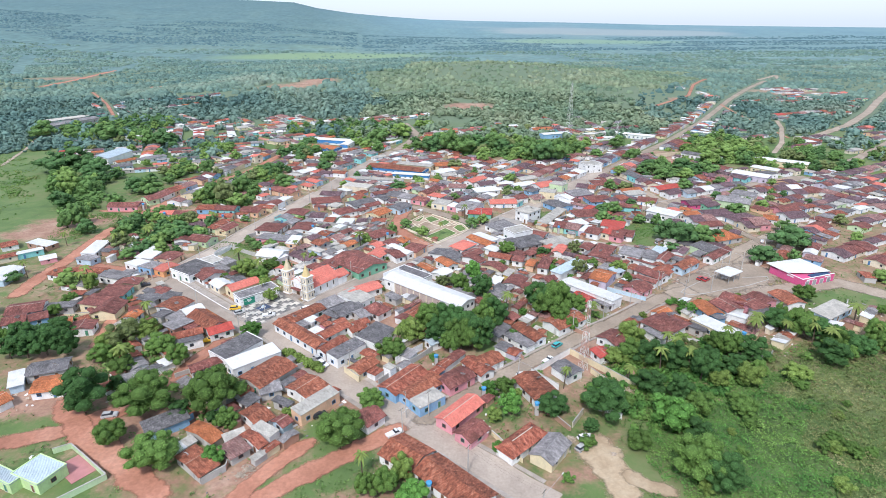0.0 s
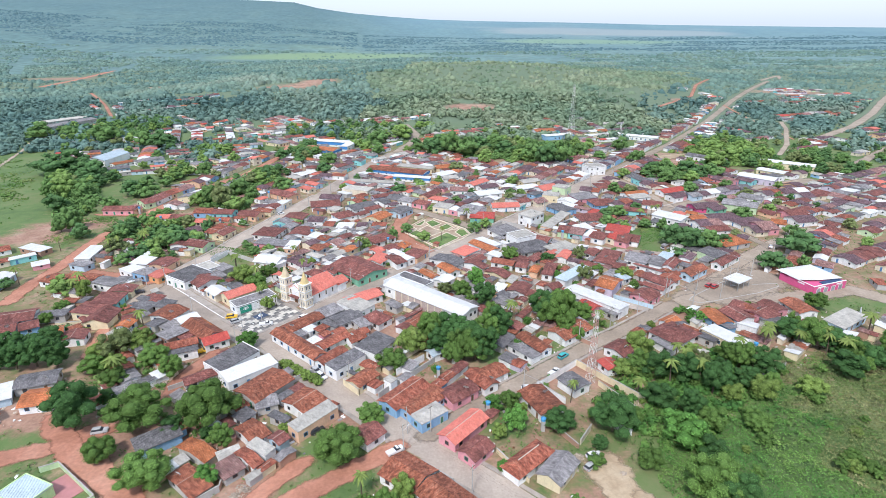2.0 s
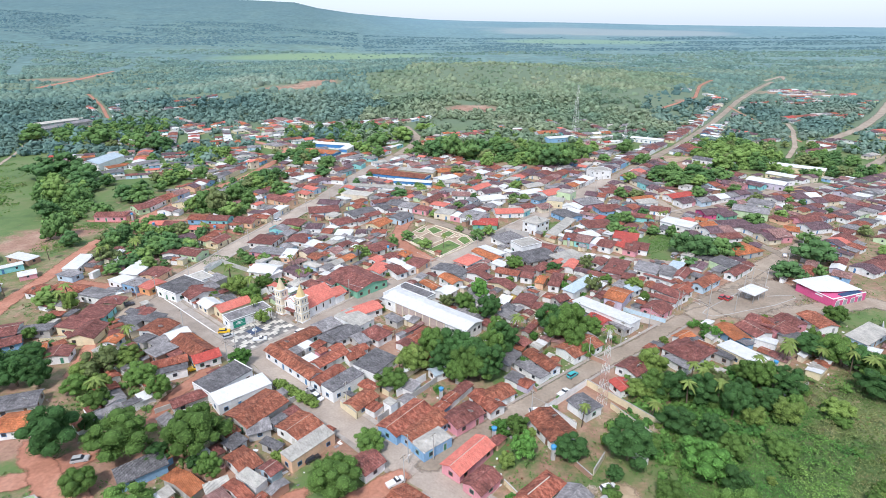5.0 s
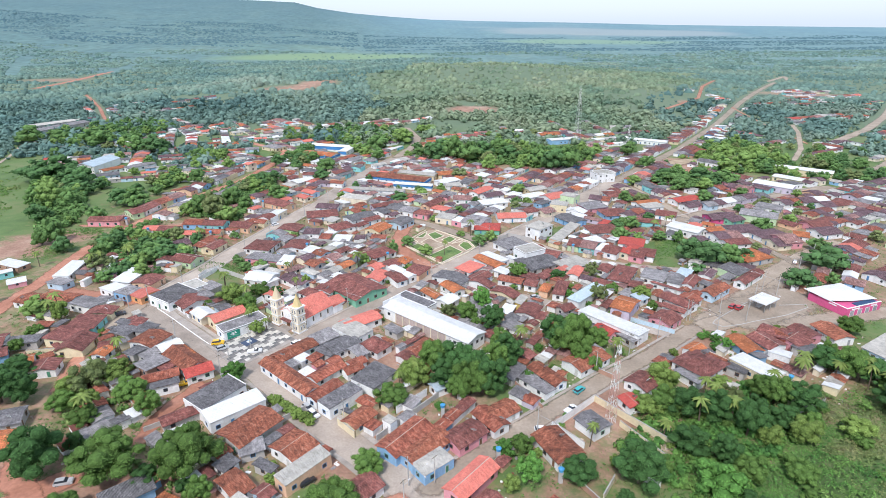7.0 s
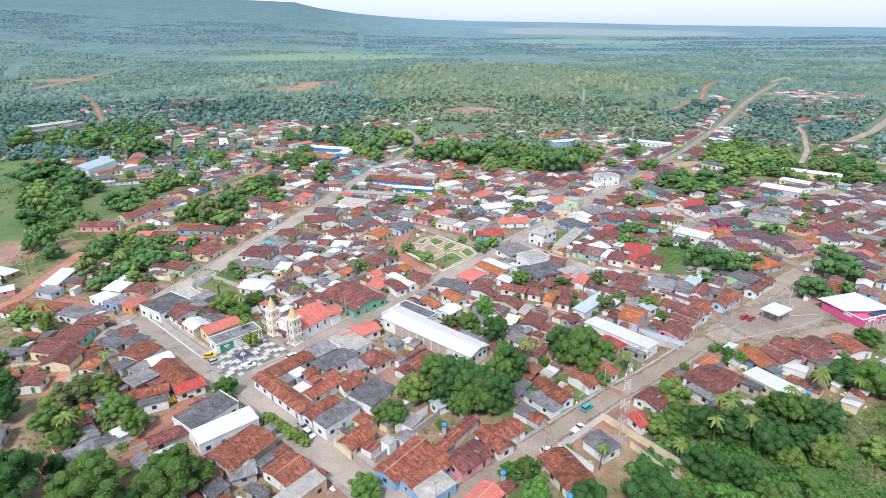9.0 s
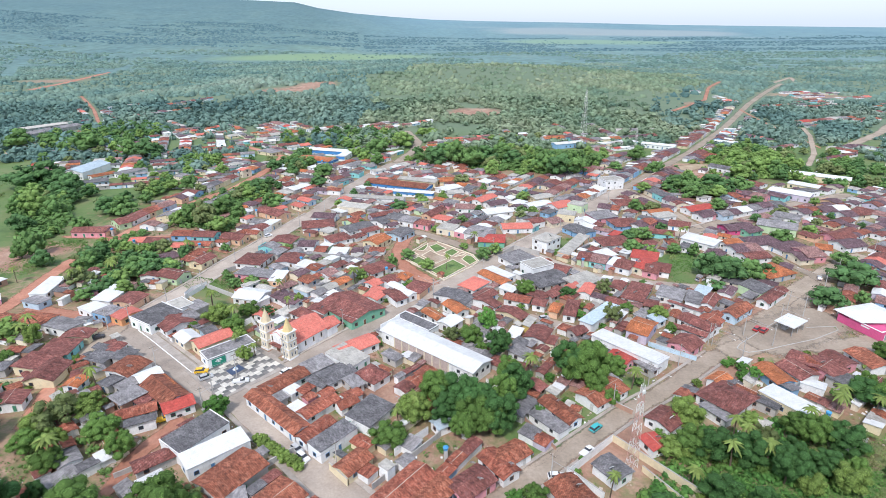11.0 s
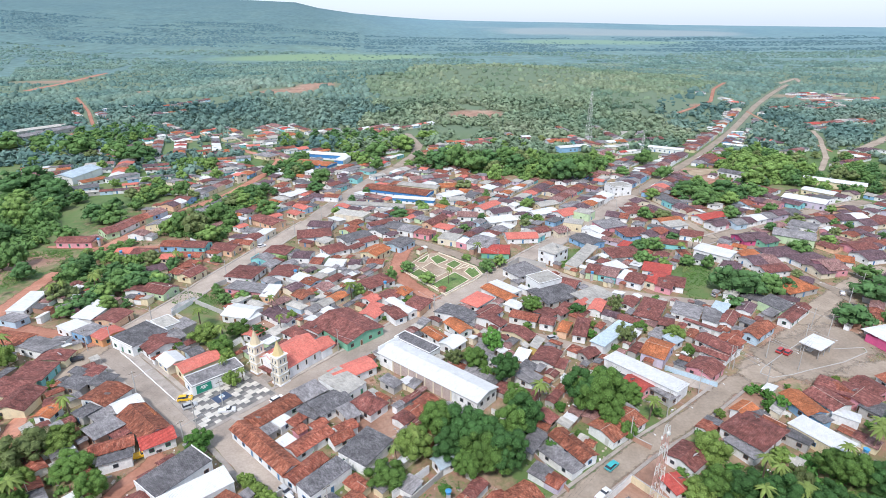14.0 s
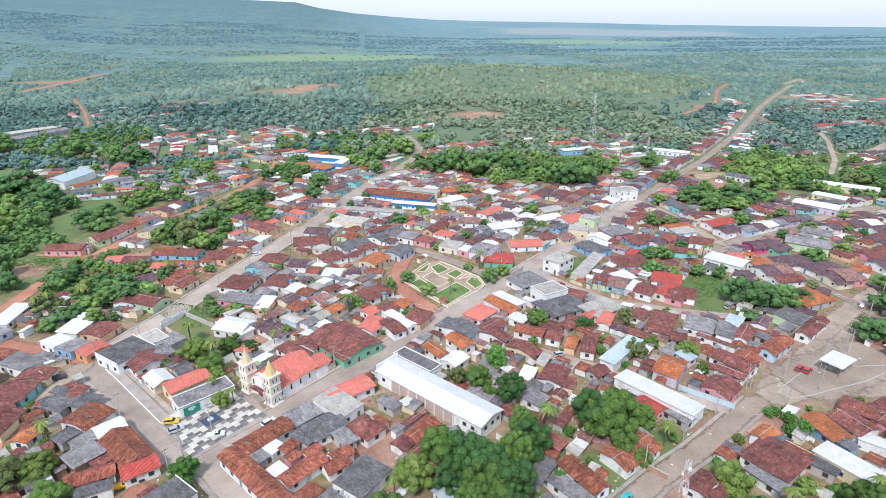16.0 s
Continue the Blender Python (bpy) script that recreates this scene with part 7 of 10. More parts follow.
# open yards, the walled grass plot and the houses on the lanes round the garden
house(-0.5, 314.7, -25.5, 9.8, 8.0, 3.2, "shed", 0.5, "concrete_roof", "ivory", over=0.15)
house(6.5, 309.6, -36.9, 6.0, 6.0, 3.0, "shed", 0.4, "metal_white", "pink", over=0.15)
house(15.5, 308.0, -31.8, 11.2, 13.0, 3.6, "gable", 1.2, "fibre", "white")
house(-13.3, 323.2, -28.3, 8.9, 7.0, 3.0, "hip", 1.2, "clay_dark", "pink")
house(-21.2, 327.8, -28.5, 9.4, 9.0, 3.2, "gable", 0.9, "fibre", "white")
house(-28.8, 332.4, -28.5, 8.0, 10.0, 3.2, "gable", 1.0, "fibre_dark", "peach")
house(-8.2, 341.2, 57.7, 16.1, 6.0, 3.0, "gable", 1.2, "clay_dark", "peach")
house(9.4, 351.0, -5.5, 10.4, 9.0, 3.0, "gable", 1.3, "clay_pink", "white")
house(-24.3, 308.6, 55.2, 11.2, 9.0, 3.0, "gable", 0.9, "fibre_dark", "pale_blue")
house(-35.3, 297.9, 58.5, 10.9, 9.0, 3.0, "gable", 1.2, "orange", "cream")
claim(102, 269, radians(67), 34, 12)
claim(56.5, 295, radians(-20), 12, 20)
claim(-187, 285, radians(70), 44, 26)
house(-182.4, 312.2, -0.1, 17.0, 8.0, 3.2, "gable", 1.2, "clay_dark", "pink")
house(-176.6, 313.4, 63.4, 5.5, 9.0, 3.0, "gable", 1.2, "clay_pink", "peach")
house(-174.8, 325.5, 49.6, 6.0, 11.0, 3.2, "gable", 1.4, "clay_dark", "pale_green")
house(-171.9, 333.5, 79.9, 14.0, 9.0, 3.0, "gable", 1.2, "clay_dark", "white")
house(-169.8, 343.1, 72.4, 4.5, 9.0, 3.0, "gable", 1.2, "clay", "cream")
house(-168.2, 347.7, 68.9, 4.7, 9.0, 3.0, "gable", 1.2, "clay", "pale_green")
house(-166.5, 352.2, 68.9, 4.9, 9.0, 3.0, "gable", 1.2, "clay_pink", "blue")
house(-164.9, 357.0, 73.4, 5.9, 9.0, 3.0, "gable", 1.2, "clay_pink", "pale_blue")
house(-133.3, 307.4, -0.1, 9.7, 8.0, 3.0, "gable", 1.2, "clay", "blue")
house(-121.8, 305.9, -5.1, 11.4, 8.0, 3.0, "gable", 1.2, "clay_dark", "turquoise")
house(-106.1, 302.5, -19.6, 11.6, 8.0, 3.0, "gable", 1.2, "clay_dark", "peach")
house(-152.1, 299.1, -0.1, 6.9, 7.0, 2.6, "gable", 1.0, "salmon", "white")
house(-143.0, 298.2, -4.0, 9.2, 7.0, 2.6, "gable", 1.0, "clay_dark", "white")
house(-127.8, 291.8, -0.1, 7.7, 6.0, 2.6, "gable", 0.9, "salmon", "ivory")
house(-119.5, 293.9, -3.5, 10.3, 6.0, 2.6, "gable", 0.9, "clay", "cream")
house(-115.7, 257.4, -21.4, 11.1, 8.0, 3.0, "gable", 1.3, "clay_dark", "pale_green")
house(-110.7, 273.5, 70.3, 9.5, 7.0, 3.0, "gable", 1.2, "clay_dark", "cream")
house(-113.8, 273.8, -30.0, 11.5, 6.0, 2.6, "gable", 0.9, "clay", "pale_green")
house(-129.4, 265.3, -16.0, 7.1, 6.0, 2.6, "gable", 0.9, "clay", "white")
house(59.4, 292.1, 58.2, 29.1, 5.5, 2.6, "shed", 0.4, "concrete_roof", "peach", over=0.15)
house(60.9, 276.3, -24.9, 5.0, 10.0, 3.0, "gable", 1.3, "clay_dark", "pale_green")
house(66.9, 273.3, -29.8, 7.2, 10.0, 3.0, "gable", 1.2, "clay_pink", "turquoise")
house(71.8, 269.7, -38.2, 3.2, 9.0, 3.0, "shed", 0.6, "metal_white", "lilac", over=0.15)
house(76.4, 266.9, -38.8, 7.0, 10.0, 3.0, "gable", 1.2, "clay_dark", "white")
house(83.9, 267.0, -44.5, 5.5, 12.0, 3.4, "hip", 1.4, "red", "ivory")
house(85.3, 257.4, -36.7, 6.0, 10.0, 3.0, "gable", 1.2, "clay_dark", "pink")
# fronts along the streets
row((-81.2, 352.1), (-71.4, 393.1), seed=1)
row((-71.4, 393.1), (-59.4, 434.1), seed=51)
row((-60.6, 390.3), (-70.4, 349.5), seed=52)
row((-117.9, 235.3), (-106.1, 275.7), seed=3, skip=0.2)
row((-106.1, 275.7), (-89.5, 327.3), seed=53, skip=0.2)
row((-89.5, 327.3), (-81.1, 352.6), seed=103, skip=0.2)
row((-78.9, 323.9), (-95.3, 272.5), seed=54, skip=0.2)
row((-95.3, 272.5), (-107.1, 232.1), seed=104, skip=0.2)
row((20.1, 286.2), (32.2, 302.0), seed=5)
row((32.2, 302.0), (48.5, 321.2), seed=55)
row((48.5, 321.2), (66.1, 344.9), seed=105)
row((66.1, 344.9), (87.1, 372.9), seed=155)
row((87.1, 372.9), (110.5, 401.4), seed=205)
row((95.9, 365.9), (75.1, 338.1), seed=56)
row((75.1, 338.1), (57.3, 314.2), seed=106)
row((57.3, 314.2), (40.8, 295.0), seed=156)
row((40.8, 295.0), (29.1, 279.4), seed=206)
row((110.5, 401.2), (150.3, 452.4), seed=7, tops=DUSK, skip=0.15)
row((150.3, 452.4), (195.9, 509.5), seed=57, tops=DUSK, skip=0.15)
row((195.9, 509.5), (268.6, 612.1), seed=107, tops=DUSK, skip=0.15)
row((204.5, 503.1), (158.7, 445.8), seed=58, tops=DUSK, skip=0.15)
row((158.7, 445.8), (119.1, 394.6), seed=108, tops=DUSK, skip=0.15)
row((136.4, 329.5), (178.5, 354.5), seed=9, tops=DUSK)
row((178.5, 354.5), (223.2, 376.7), seed=59, tops=DUSK)
row((223.2, 376.7), (250.9, 388.4), seed=109, tops=DUSK)
row((227.6, 367.3), (183.5, 345.3), seed=60, tops=DUSK)
row((183.5, 345.3), (141.8, 320.5), seed=110, tops=DUSK)
row((120.8, 394.3), (127.9, 367.3), seed=11, tops=DUSK)
row((127.9, 367.3), (132.2, 346.4), seed=61, tops=DUSK)
row((132.2, 346.4), (134.9, 328.8), seed=111, tops=DUSK)
row((134.9, 328.8), (136.6, 320.5), seed=161, tops=DUSK)
row((126.7, 327.4), (124.0, 344.8), seed=62, tops=DUSK)
row((124.0, 344.8), (119.7, 365.3), seed=112, tops=DUSK)
row((119.7, 365.3), (112.6, 392.1), seed=162, tops=DUSK)
row((130.8, 308.8), (103.4, 306.8), seed=13, tops=DUSK)
row((32.7, 299.3), (48.8, 278.8), seed=140, skip=0.1)
row((48.8, 278.8), (62.6, 264.2), seed=141, skip=0.1)
row((62.6, 264.2), (85.0, 256.6), seed=142, skip=0.1)
row((85.0, 256.6), (102.3, 253.1), seed=143, skip=0.1)
row((100.9, 246.5), (83.2, 250.0), seed=144, skip=0.1)
row((83.2, 250.0), (59.0, 258.4), seed=145, skip=0.1)
row((59.0, 258.4), (43.6, 274.4), seed=146, skip=0.1)
row((43.6, 274.4), (27.3, 295.1), seed=147, skip=0.1)
row((42.2, 214.0), (-9.3, 239.0), seed=16)
row((44.9, 218.9), (77.9, 197.8), seed=17)
row((-28.8, 295.6), (-70.6, 299.6), seed=18)
row((-70.0, 305.6), (-28.2, 301.6), seed=19)
row((-154.7, 356.9), (-165.8, 302.1), seed=23, skip=0.3)
row((-161.3, 358.5), (-134.8, 458.0), seed=24)
row((-128.2, 456.2), (-154.7, 356.7), seed=25)
row((-119.1, 215.8), (-163.5, 228.4), seed=26, skip=0.2)
row((-129.7, 186.6), (-122.3, 220.5), seed=27, skip=0.2)
row((120.2, 237.7), (189.3, 288.8), seed=89, tops=DUSK, storey=0)
row((195.1, 280.7), (163.8, 259.5), seed=90, tops=DUSK, storey=0)
row((136.3, 211.0), (185.2, 198.6), seed=31, tops=DUSK, skip=0.3)
row((194.1, 499.3), (347.0, 736.9), seed=33, skip=0.5)
row((355.4, 731.5), (202.5, 493.9), seed=34, skip=0.5)
OPEN_GROUND += [(-142.4, 367.3, 20, 44), (-323.6, 576.4, 50, 72), (-120.3, 399.0, 11, 30), (60.6, 495.7, 66, 72), (231.8, 487.0, 38, 52), (163.1, 402.4, 20, 34), (-77.8, 564.0, 80, 40), (254.7, 427.9, 60, 40), (-112.9, 463.4, 16, 34), (-187.4, 465.6, 15, 26), (103.7, 304.9, 16, 11), (-161.5, 296.3, 28, 10), (-234.3, 317.3, 26, 30), (-254.3, 380.4, 30, 40), (-215.6, 377.0, 26, 26), (-291.3, 377.7, 30, 34), (-169.3, 291.5, 7, 8), (-212.8, 353.1, 36, 40)]
# terraces inside the blocks
fill(-85, 215, -45, 300, 55, 41, 24, lo=4.5, hi=8.0)
fill(-60, 290, 40, 420, 55, 42, 130, lo=5.0, hi=10.0)
fill(20, 290, 140, 380, 52, 43, 120, lo=5.0, hi=10.0)
fill(60, 230, 170, 320, 52, 44, 80, lo=5.0, hi=10.0, tops=DUSK)
fill(130, 300, 290, 400, 30, 45, 150, lo=5.0, hi=10.0, tops=DUSK)
fill(-170, 330, -60, 470, 60, 46, 70, lo=5.0, hi=10.0)
fill(-60, 420, 60, 480, 55, 47, 50, lo=5.0, hi=10.0)
fill(60, 380, 200, 470, 50, 48, 60, lo=5.0, hi=10.0, tops=DUSK)
fill(200, 400, 420, 560, 30, 49, 60, tops=DUSK)
fill(-330, 380, -150, 560, 20, 50, 70)
fill(-240, 180, -120, 270, 40, 51, 26)
fill(-20, 470, 140, 560, 20, 52, 34)
fill(260, 260, 380, 400, 30, 53, 80, tops=DUSK)
fill(160, 210, 260, 290, 30, 54, 34, tops=DUSK)
fill(-190, 480, -60, 620, 40, 55, 60)
fill(330, 560, 640, 900, 20, 56, 90, hi=14)
fill(-420, 620, -300, 760, 40, 57, 28)
fill(-330, 500, -180, 620, 40, 60, 36)
fill(20, 560, 190, 620, 10, 58, 22)
fill(420, 420, 700, 640, 20, 59, 80, tops=DUSK)
fill(-60, 130, 30, 215, 52, 61, 26, lo=3.0, hi=5.5, tops=["fibre", "fibre", "clay", "clay_dark", "fibre_dark"], clear=0.6)
fill(-125, 135, -62, 215, 48, 62, 14, lo=3.0, hi=5.5, tops=["fibre", "fibre", "clay", "clay_dark", "fibre_dark", "metal_white"], clear=0.6)
# sheds and lean-tos in the yards
for k, (x0, y0, x1, y1, turn, n) in enumerate(((-130, 160, -60, 215, 50, 34), (-60, 130, 40, 215, 52, 50), (-90, 205, 10, 300, 55, 50), (5, 195, 110, 300, 50, 80), (60, 160, 150, 260, 40, 40), (-75, 108, -35, 160, 52, 14), (-160, 170, -110, 260, 80, 20))):
    fill(x0, y0, x1, y1, turn, 700 + k, n, 2.0, 4.6, ["fibre", "fibre", "fibre_dark", "clay", "clay_dark", "clay_brown", "metal_white", "concrete_roof", "clay_pink"], ["grey", "white", "ivory", "brick", "cream"], 0.3, "lean-tos in the yards", "lean_to")
# yard walls between the houses
wall_rng = random.Random(9)
for k in range(900):
    x, y, L = wall_rng.uniform(-130, 190), wall_rng.uniform(110, 330), wall_rng.uniform(5, 13)
    a = radians(wall_rng.choice((52, 52, 140)) + wall_rng.uniform(-3, 3))
    if x > 45 and y < 175 or not free(x, y, a, L, 0.7):
        continue
    c, s = math.cos(a) * L / 2, math.sin(a) * L / 2
    yard_wall((x - c, y - s), (x + c, y + s), wall_rng.uniform(1.5, 2.2), wall_rng.choice(["white", "grey", "ivory", "brick", "grey"]))
    claim(x, y, a, L, 0.5)
    if k > 420:
        break
tagged(part("distant_houses", mesh("distant_houses", *FAR[:2], FAR_MATS, FAR[2])), "crowded distant tile-roofed houses of the town beyond", "houses", kind="stuff")

# ---- trees ----
def leaves(rng, centres, size, count, flat=0.75):
    """Leaf sprays facing outward over a set of balls, and an uneven leafy body in each."""
    v, f, idx = [], [], []
    bm = bmesh.new()
    bmesh.ops.create_icosphere(bm, subdivisions=2 if count > 200 and size > 0.1 else 1, radius=0.86)
    ball, tris = [q.co.copy() for q in bm.verts], [[q.index for q in t.verts] for t in bm.faces]
    bm.free()
    for cx, cy, cz, r in centres:
        n = max(12, int(count * (r / 1.6) ** 1.6))
        for _ in range(n):
            z = rng.uniform(-0.45, 1.0)
            a = rng.uniform(0, 2 * math.pi)
            q = math.sqrt(max(0, 1 - z * z))
            nrm = Vector((q * math.cos(a), q * math.sin(a), z * flat))
            p = Vector((cx, cy, cz)) + nrm * r * (rng.uniform(0.82, 1.12) if rng.random() < 0.8 else rng.uniform(1.1, 1.34))
            if any((p.x - X) ** 2 + (p.y - Y) ** 2 + (p.z - Z) ** 2 < 0.6 * R * R for X, Y, Z, R in centres):
                continue
            t = (nrm + Vector((rng.uniform(-1, 1), rng.uniform(-1, 1), rng.uniform(-0.1, 1.1))) * 0.42).normalized()
            e = t.orthogonal().normalized()
            e = Matrix.Rotation(rng.uniform(0, 6.28), 3, t) @ e
            g = t.cross(e)
            s = size * rng.uniform(0.55, 1.35)
            k = len(v)
            v += [tuple(p + e * s), tuple(p + g * s * 0.55 + t * s * 0.15), tuple(p - e * s), tuple(p - g * s * 0.55 + t * s * 0.12)]
            f.append((k, k + 1, k + 2, k + 3))
            idx.append(0)
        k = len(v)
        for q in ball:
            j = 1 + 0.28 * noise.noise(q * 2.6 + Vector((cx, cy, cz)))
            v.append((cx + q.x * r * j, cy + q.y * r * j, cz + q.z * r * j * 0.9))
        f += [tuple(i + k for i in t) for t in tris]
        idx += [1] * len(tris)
    return v, f, idx


def broadleaf(seed, height, spread, leaf, label, lobes=17, clear=0.06, size=0.18, count=260):
    """A broad-crowned tree: a tapered forking trunk and a crown of uneven leafy masses. Built at its true height."""
    rng = random.Random(seed)
    root = tagged(new("tree"), label, "tree", "trees in yards and streets")
    R, z0, z1 = spread / 2, height * clear, height
    cs, n = [], lobes * 2
    mid, half = (z0 + z1) / 2, (z1 - z0) / 2
    for k in range(n):
        t = -0.8 + 1.75 * (k + 0.5) / n
        ring, a = math.sqrt(max(0.05, 1 - t * t)), 2.4 * k + rng.uniform(-0.35, 0.35)
        out = 1 + 0.55 * noise.noise(Vector((math.cos(a) * ring, math.sin(a) * ring, t)) * 1.5 + Vector((seed * 3.7, 0, 0)))
        if out < 0.84 and rng.random() < 0.6:
            continue
        r, q = R * rng.uniform(0.15, 0.34), rng.uniform(0.62, 0.84) * out
        cs.append((math.cos(a) * ring * R * q, math.sin(a) * ring * R * q * rng.uniform(0.88, 1.05), mid + t * half * rng.uniform(0.66, 0.84) * min(1.1, out), r))
    cs += [(0, 0, mid - half * 0.2, R * 0.52), (R * rng.uniform(-0.2, 0.2), R * rng.uniform(-0.2, 0.2), mid + half * 0.2, R * 0.45)]
    zc, H = height * 0.5, height * 0.4
    v, f, idx = leaves(rng, cs, size, count)
    part("crown", mesh("crown", v, f, [leaf, leaf + "_core_shade"], idx), root)
    pieces = [tube((0, 0, -0.3), (0.1, 0, zc - H * 0.5), height * 0.032, height * 0.022)]
    for cx, cy, cz, r in cs[:6]:
        pieces.append(tube((0.1, 0, zc - H * 0.55), (cx * 0.8, cy * 0.8, cz - r * 0.3), height * 0.016, height * 0.006, 6))
    part("trunk", mesh("trunk", *joined(*pieces), "bark"), root)
    return root


def palm(seed, height=8.0, leaf="leaf_palm"):
    rng = random.Random(seed)
    root = tagged(new("palm_tree"), "coconut palm with yellow-green drooping fronds", "palm tree", "palm trees")
    part("trunk", mesh("trunk", *joined(tube((0, 0, -0.3), (0.2, 0.1, height * 0.5), 0.2, 0.16), tube((0.2, 0.1, height * 0.5), (0.5, 0.1, height), 0.16, 0.12)), "bark"), root)
    for k in range(17):
        v, f = [], []
        a, el = 6.283 * k / 17 + rng.uniform(-0.2, 0.2), rng.uniform(-0.1, 1.1)
        L = rng.uniform(1.9, 2.6)
        p = Vector((0.5, 0.1, height))
        d = Vector((math.cos(a), math.sin(a), 0))
        side = Vector((-d.y, d.x, 0))
        for i in range(8):
            t = i / 7
            q = p + d * L * t * math.cos(el * (1 - t * 0.7)) + Vector((0, 0, L * (math.sin(el) * t - 1.0 * t * t)))
            w = 0.34 * math.sin(math.pi * min(1, 0.12 + t * 0.85))
            v += [tuple(q + side * w + Vector((0, 0, -w * 0.5))), tuple(q), tuple(q - side * w + Vector((0, 0, -w * 0.5)))]
        for i in range(7):
            n = 3 * i
            f += [(n, n + 1, n + 4, n + 3), (n + 1, n + 2, n + 5, n + 4)]
        part("frond", mesh("frond", v, f, leaf), root)
    return root


FOREST = [[broadleaf(n, *k) for n in seeds] for seeds, k in (
    ((11, 31, 41), (9, 10, "leaf_mid", "broad mango tree with a dense mid-green crown")),
    ((12, 32, 42), (10, 9, "leaf_dark", "tall dark green mango tree with a full crown")),
    ((13, 33), (7, 8, "leaf_light", "light green shade tree with an open crown", 13)),
    ((14, 34), (6, 6.5, "leaf_bright", "small bright green rounded tree", 14)),
    ((15, 35), (8, 8.5, "leaf_olive", "dry olive-green tree with a thin crown", 12, 0.1, 0.18, 150)))]
BUSH = tagged(broadleaf(21, 2.6, 3.2, "leaf_mid", "low leafy green garden bush", lobes=5, clear=0.0, size=0.14, count=240), category="bush", group="garden bushes")
BUSH.name = "bush"
FOREST += [[palm(3), palm(4, 8.0), palm(9, 8.0)], [BUSH]]
PLANTED = collections.Counter()
FAR_TREES, NEAR_TREES = [], 235


def far_trees():
    """All the distant garden trees in one mesh: leafy lumps in clusters, a short trunk under each."""
    V, F, I = [], [], []
    mats = ["town_mid", "town_dark", "town_light", "town_light", "town_olive", "town_olive", "town_mid", "bark"]
    models = []
    for k in range(6):
        rng = random.Random(900 + k)
        cs = []
        for i in range(17):
            a, q = 2.4 * i, math.sqrt((i + 0.4) / 17)
            r = rng.uniform(0.10, 0.19)
            cs.append((math.cos(a) * q * 0.41, math.sin(a) * q * 0.41, 0.42 + (1 - q * q) * 0.42 + rng.uniform(-0.26, 0.04), r))
        cs.append((0, 0, 0.34, 0.33))
        v, f, idx = leaves(rng, cs, 0.05, 760)
        tv, tf = tube((0, 0, -0.02), (0, 0, 0.3), 0.03, 0.02, 5)
        n = len(v)
        models.append((np.array(v + tv), f + [tuple(j + n for j in t) for t in tf], np.array(idx + [2] * len(tf))))
    for n, (kind, x, y, h, turn, wide) in enumerate(FAR_TREES):
        v, f, idx = models[n % 6]
        c, s = math.cos(turn), math.sin(turn)
        p = np.stack([(v[:, 0] * c - v[:, 1] * s) * h * 1.15 * wide + x, (v[:, 0] * s + v[:, 1] * c) * h * 1.15 * wide + y, v[:, 2] * h + (relief(x, y) if y > 500 else 0)], 1)
        base = len(V)
        V.extend(map(tuple, p.tolist()))
        F.extend(tuple(j + base for j in t) for t in f)
        I.extend(np.choose(idx, [kind, kind, 7]).tolist())
    tagged(part("distant_trees", mesh("distant_trees", V, F, mats, I)), "dark green yard trees scattered through the distant town", "trees", kind="stuff")



def plant(kind, x, y, height, turn=None, wide=1.0):
    """Sets a tree of one of the kinds (0 to 4 broadleaf, 5 palm, 6 bush) at a place; the first of each kind is the model itself."""
    if math.hypot(x, y - 20) > NEAR_TREES + (90 if kind == 5 else 0):
        FAR_TREES.append((kind, x, y, height, x + y, wide))
        return None
    n, first = PLANTED[kind], len(FOREST[kind])
    PLANTED[kind] += 1
    ob = FOREST[kind][n % first]
    s = height / (9, 10, 7, 6, 8, 8, 2.6)[kind]
    turn = (x * 37 + y * 11) % 360 if turn is None else turn
    m = pose(x, y, relief(x, y) if y > 500 else 0, 0, 0, turn)
    if n >= first:
        ob = copy_thing(ob, m)
    else:
        ob.matrix_basis = m
    ob.scale = (s * wide, s * wide, s)
    return ob


def grove(x, y, rx, ry, n, seed, kinds=(0, 1, 2, 3, 4), lo=6.0, hi=11.0, rot=0.0, keep=True):
    """Trees scattered over an ellipse, clear of houses and streets."""
    rng = random.Random(seed)
    c, s = math.cos(radians(rot)), math.sin(radians(rot))
    for _ in range(n):
        a, q = rng.uniform(0, 6.283), math.sqrt(rng.random())
        u, v = rx * q * math.cos(a), ry * q * math.sin(a)
        px, py = x + u * c - v * s, y + u * s + v * c
        h = rng.uniform(lo, hi)
        if not keep or free(px, py, 0, h * 0.35, h * 0.35):
            plant(rng.choice(kinds), px, py, h, rng.uniform(0, 360), rng.uniform(0.85, 1.2))


# trees that stand out
plant(0, -75.2, 210.5, 8.1, None, 0.89)
plant(2, -72.1, 208.3, 5.7, None, 0.82)
plant(5, -90.8, 232.2, 7.4, None, 0.86)
plant(0, -74.5, 225.8, 5.6, None, 1.25)
plant(1, -67.5, 225.3, 4.2, None, 1.54)
plant(5, -60.0, 226.4, 7.8, None, 0.80)
plant(2, -58.2, 234.5, 5.0, None, 0.70)
plant(0, -93.5, 257.1, 4.0, None, 1.25)
plant(0, -81.4, 252.6, 4.7, None, 1.25)
plant(0, 92.2, 157.0, 9.0, None, 0.82)
plant(1, 97.5, 153.6, 9.2, None, 1.14)
plant(1, 81.6, 149.5, 8.2, None, 0.89)
plant(0, 95.3, 145.7, 6.1, None, 0.72)
plant(1, 88.1, 146.4, 6.8, None, 1.25)
plant(4, 77.9, 154.9, 7.8, None, 0.82)
plant(5, 71.6, 157.5, 8.0, None, 1.11)
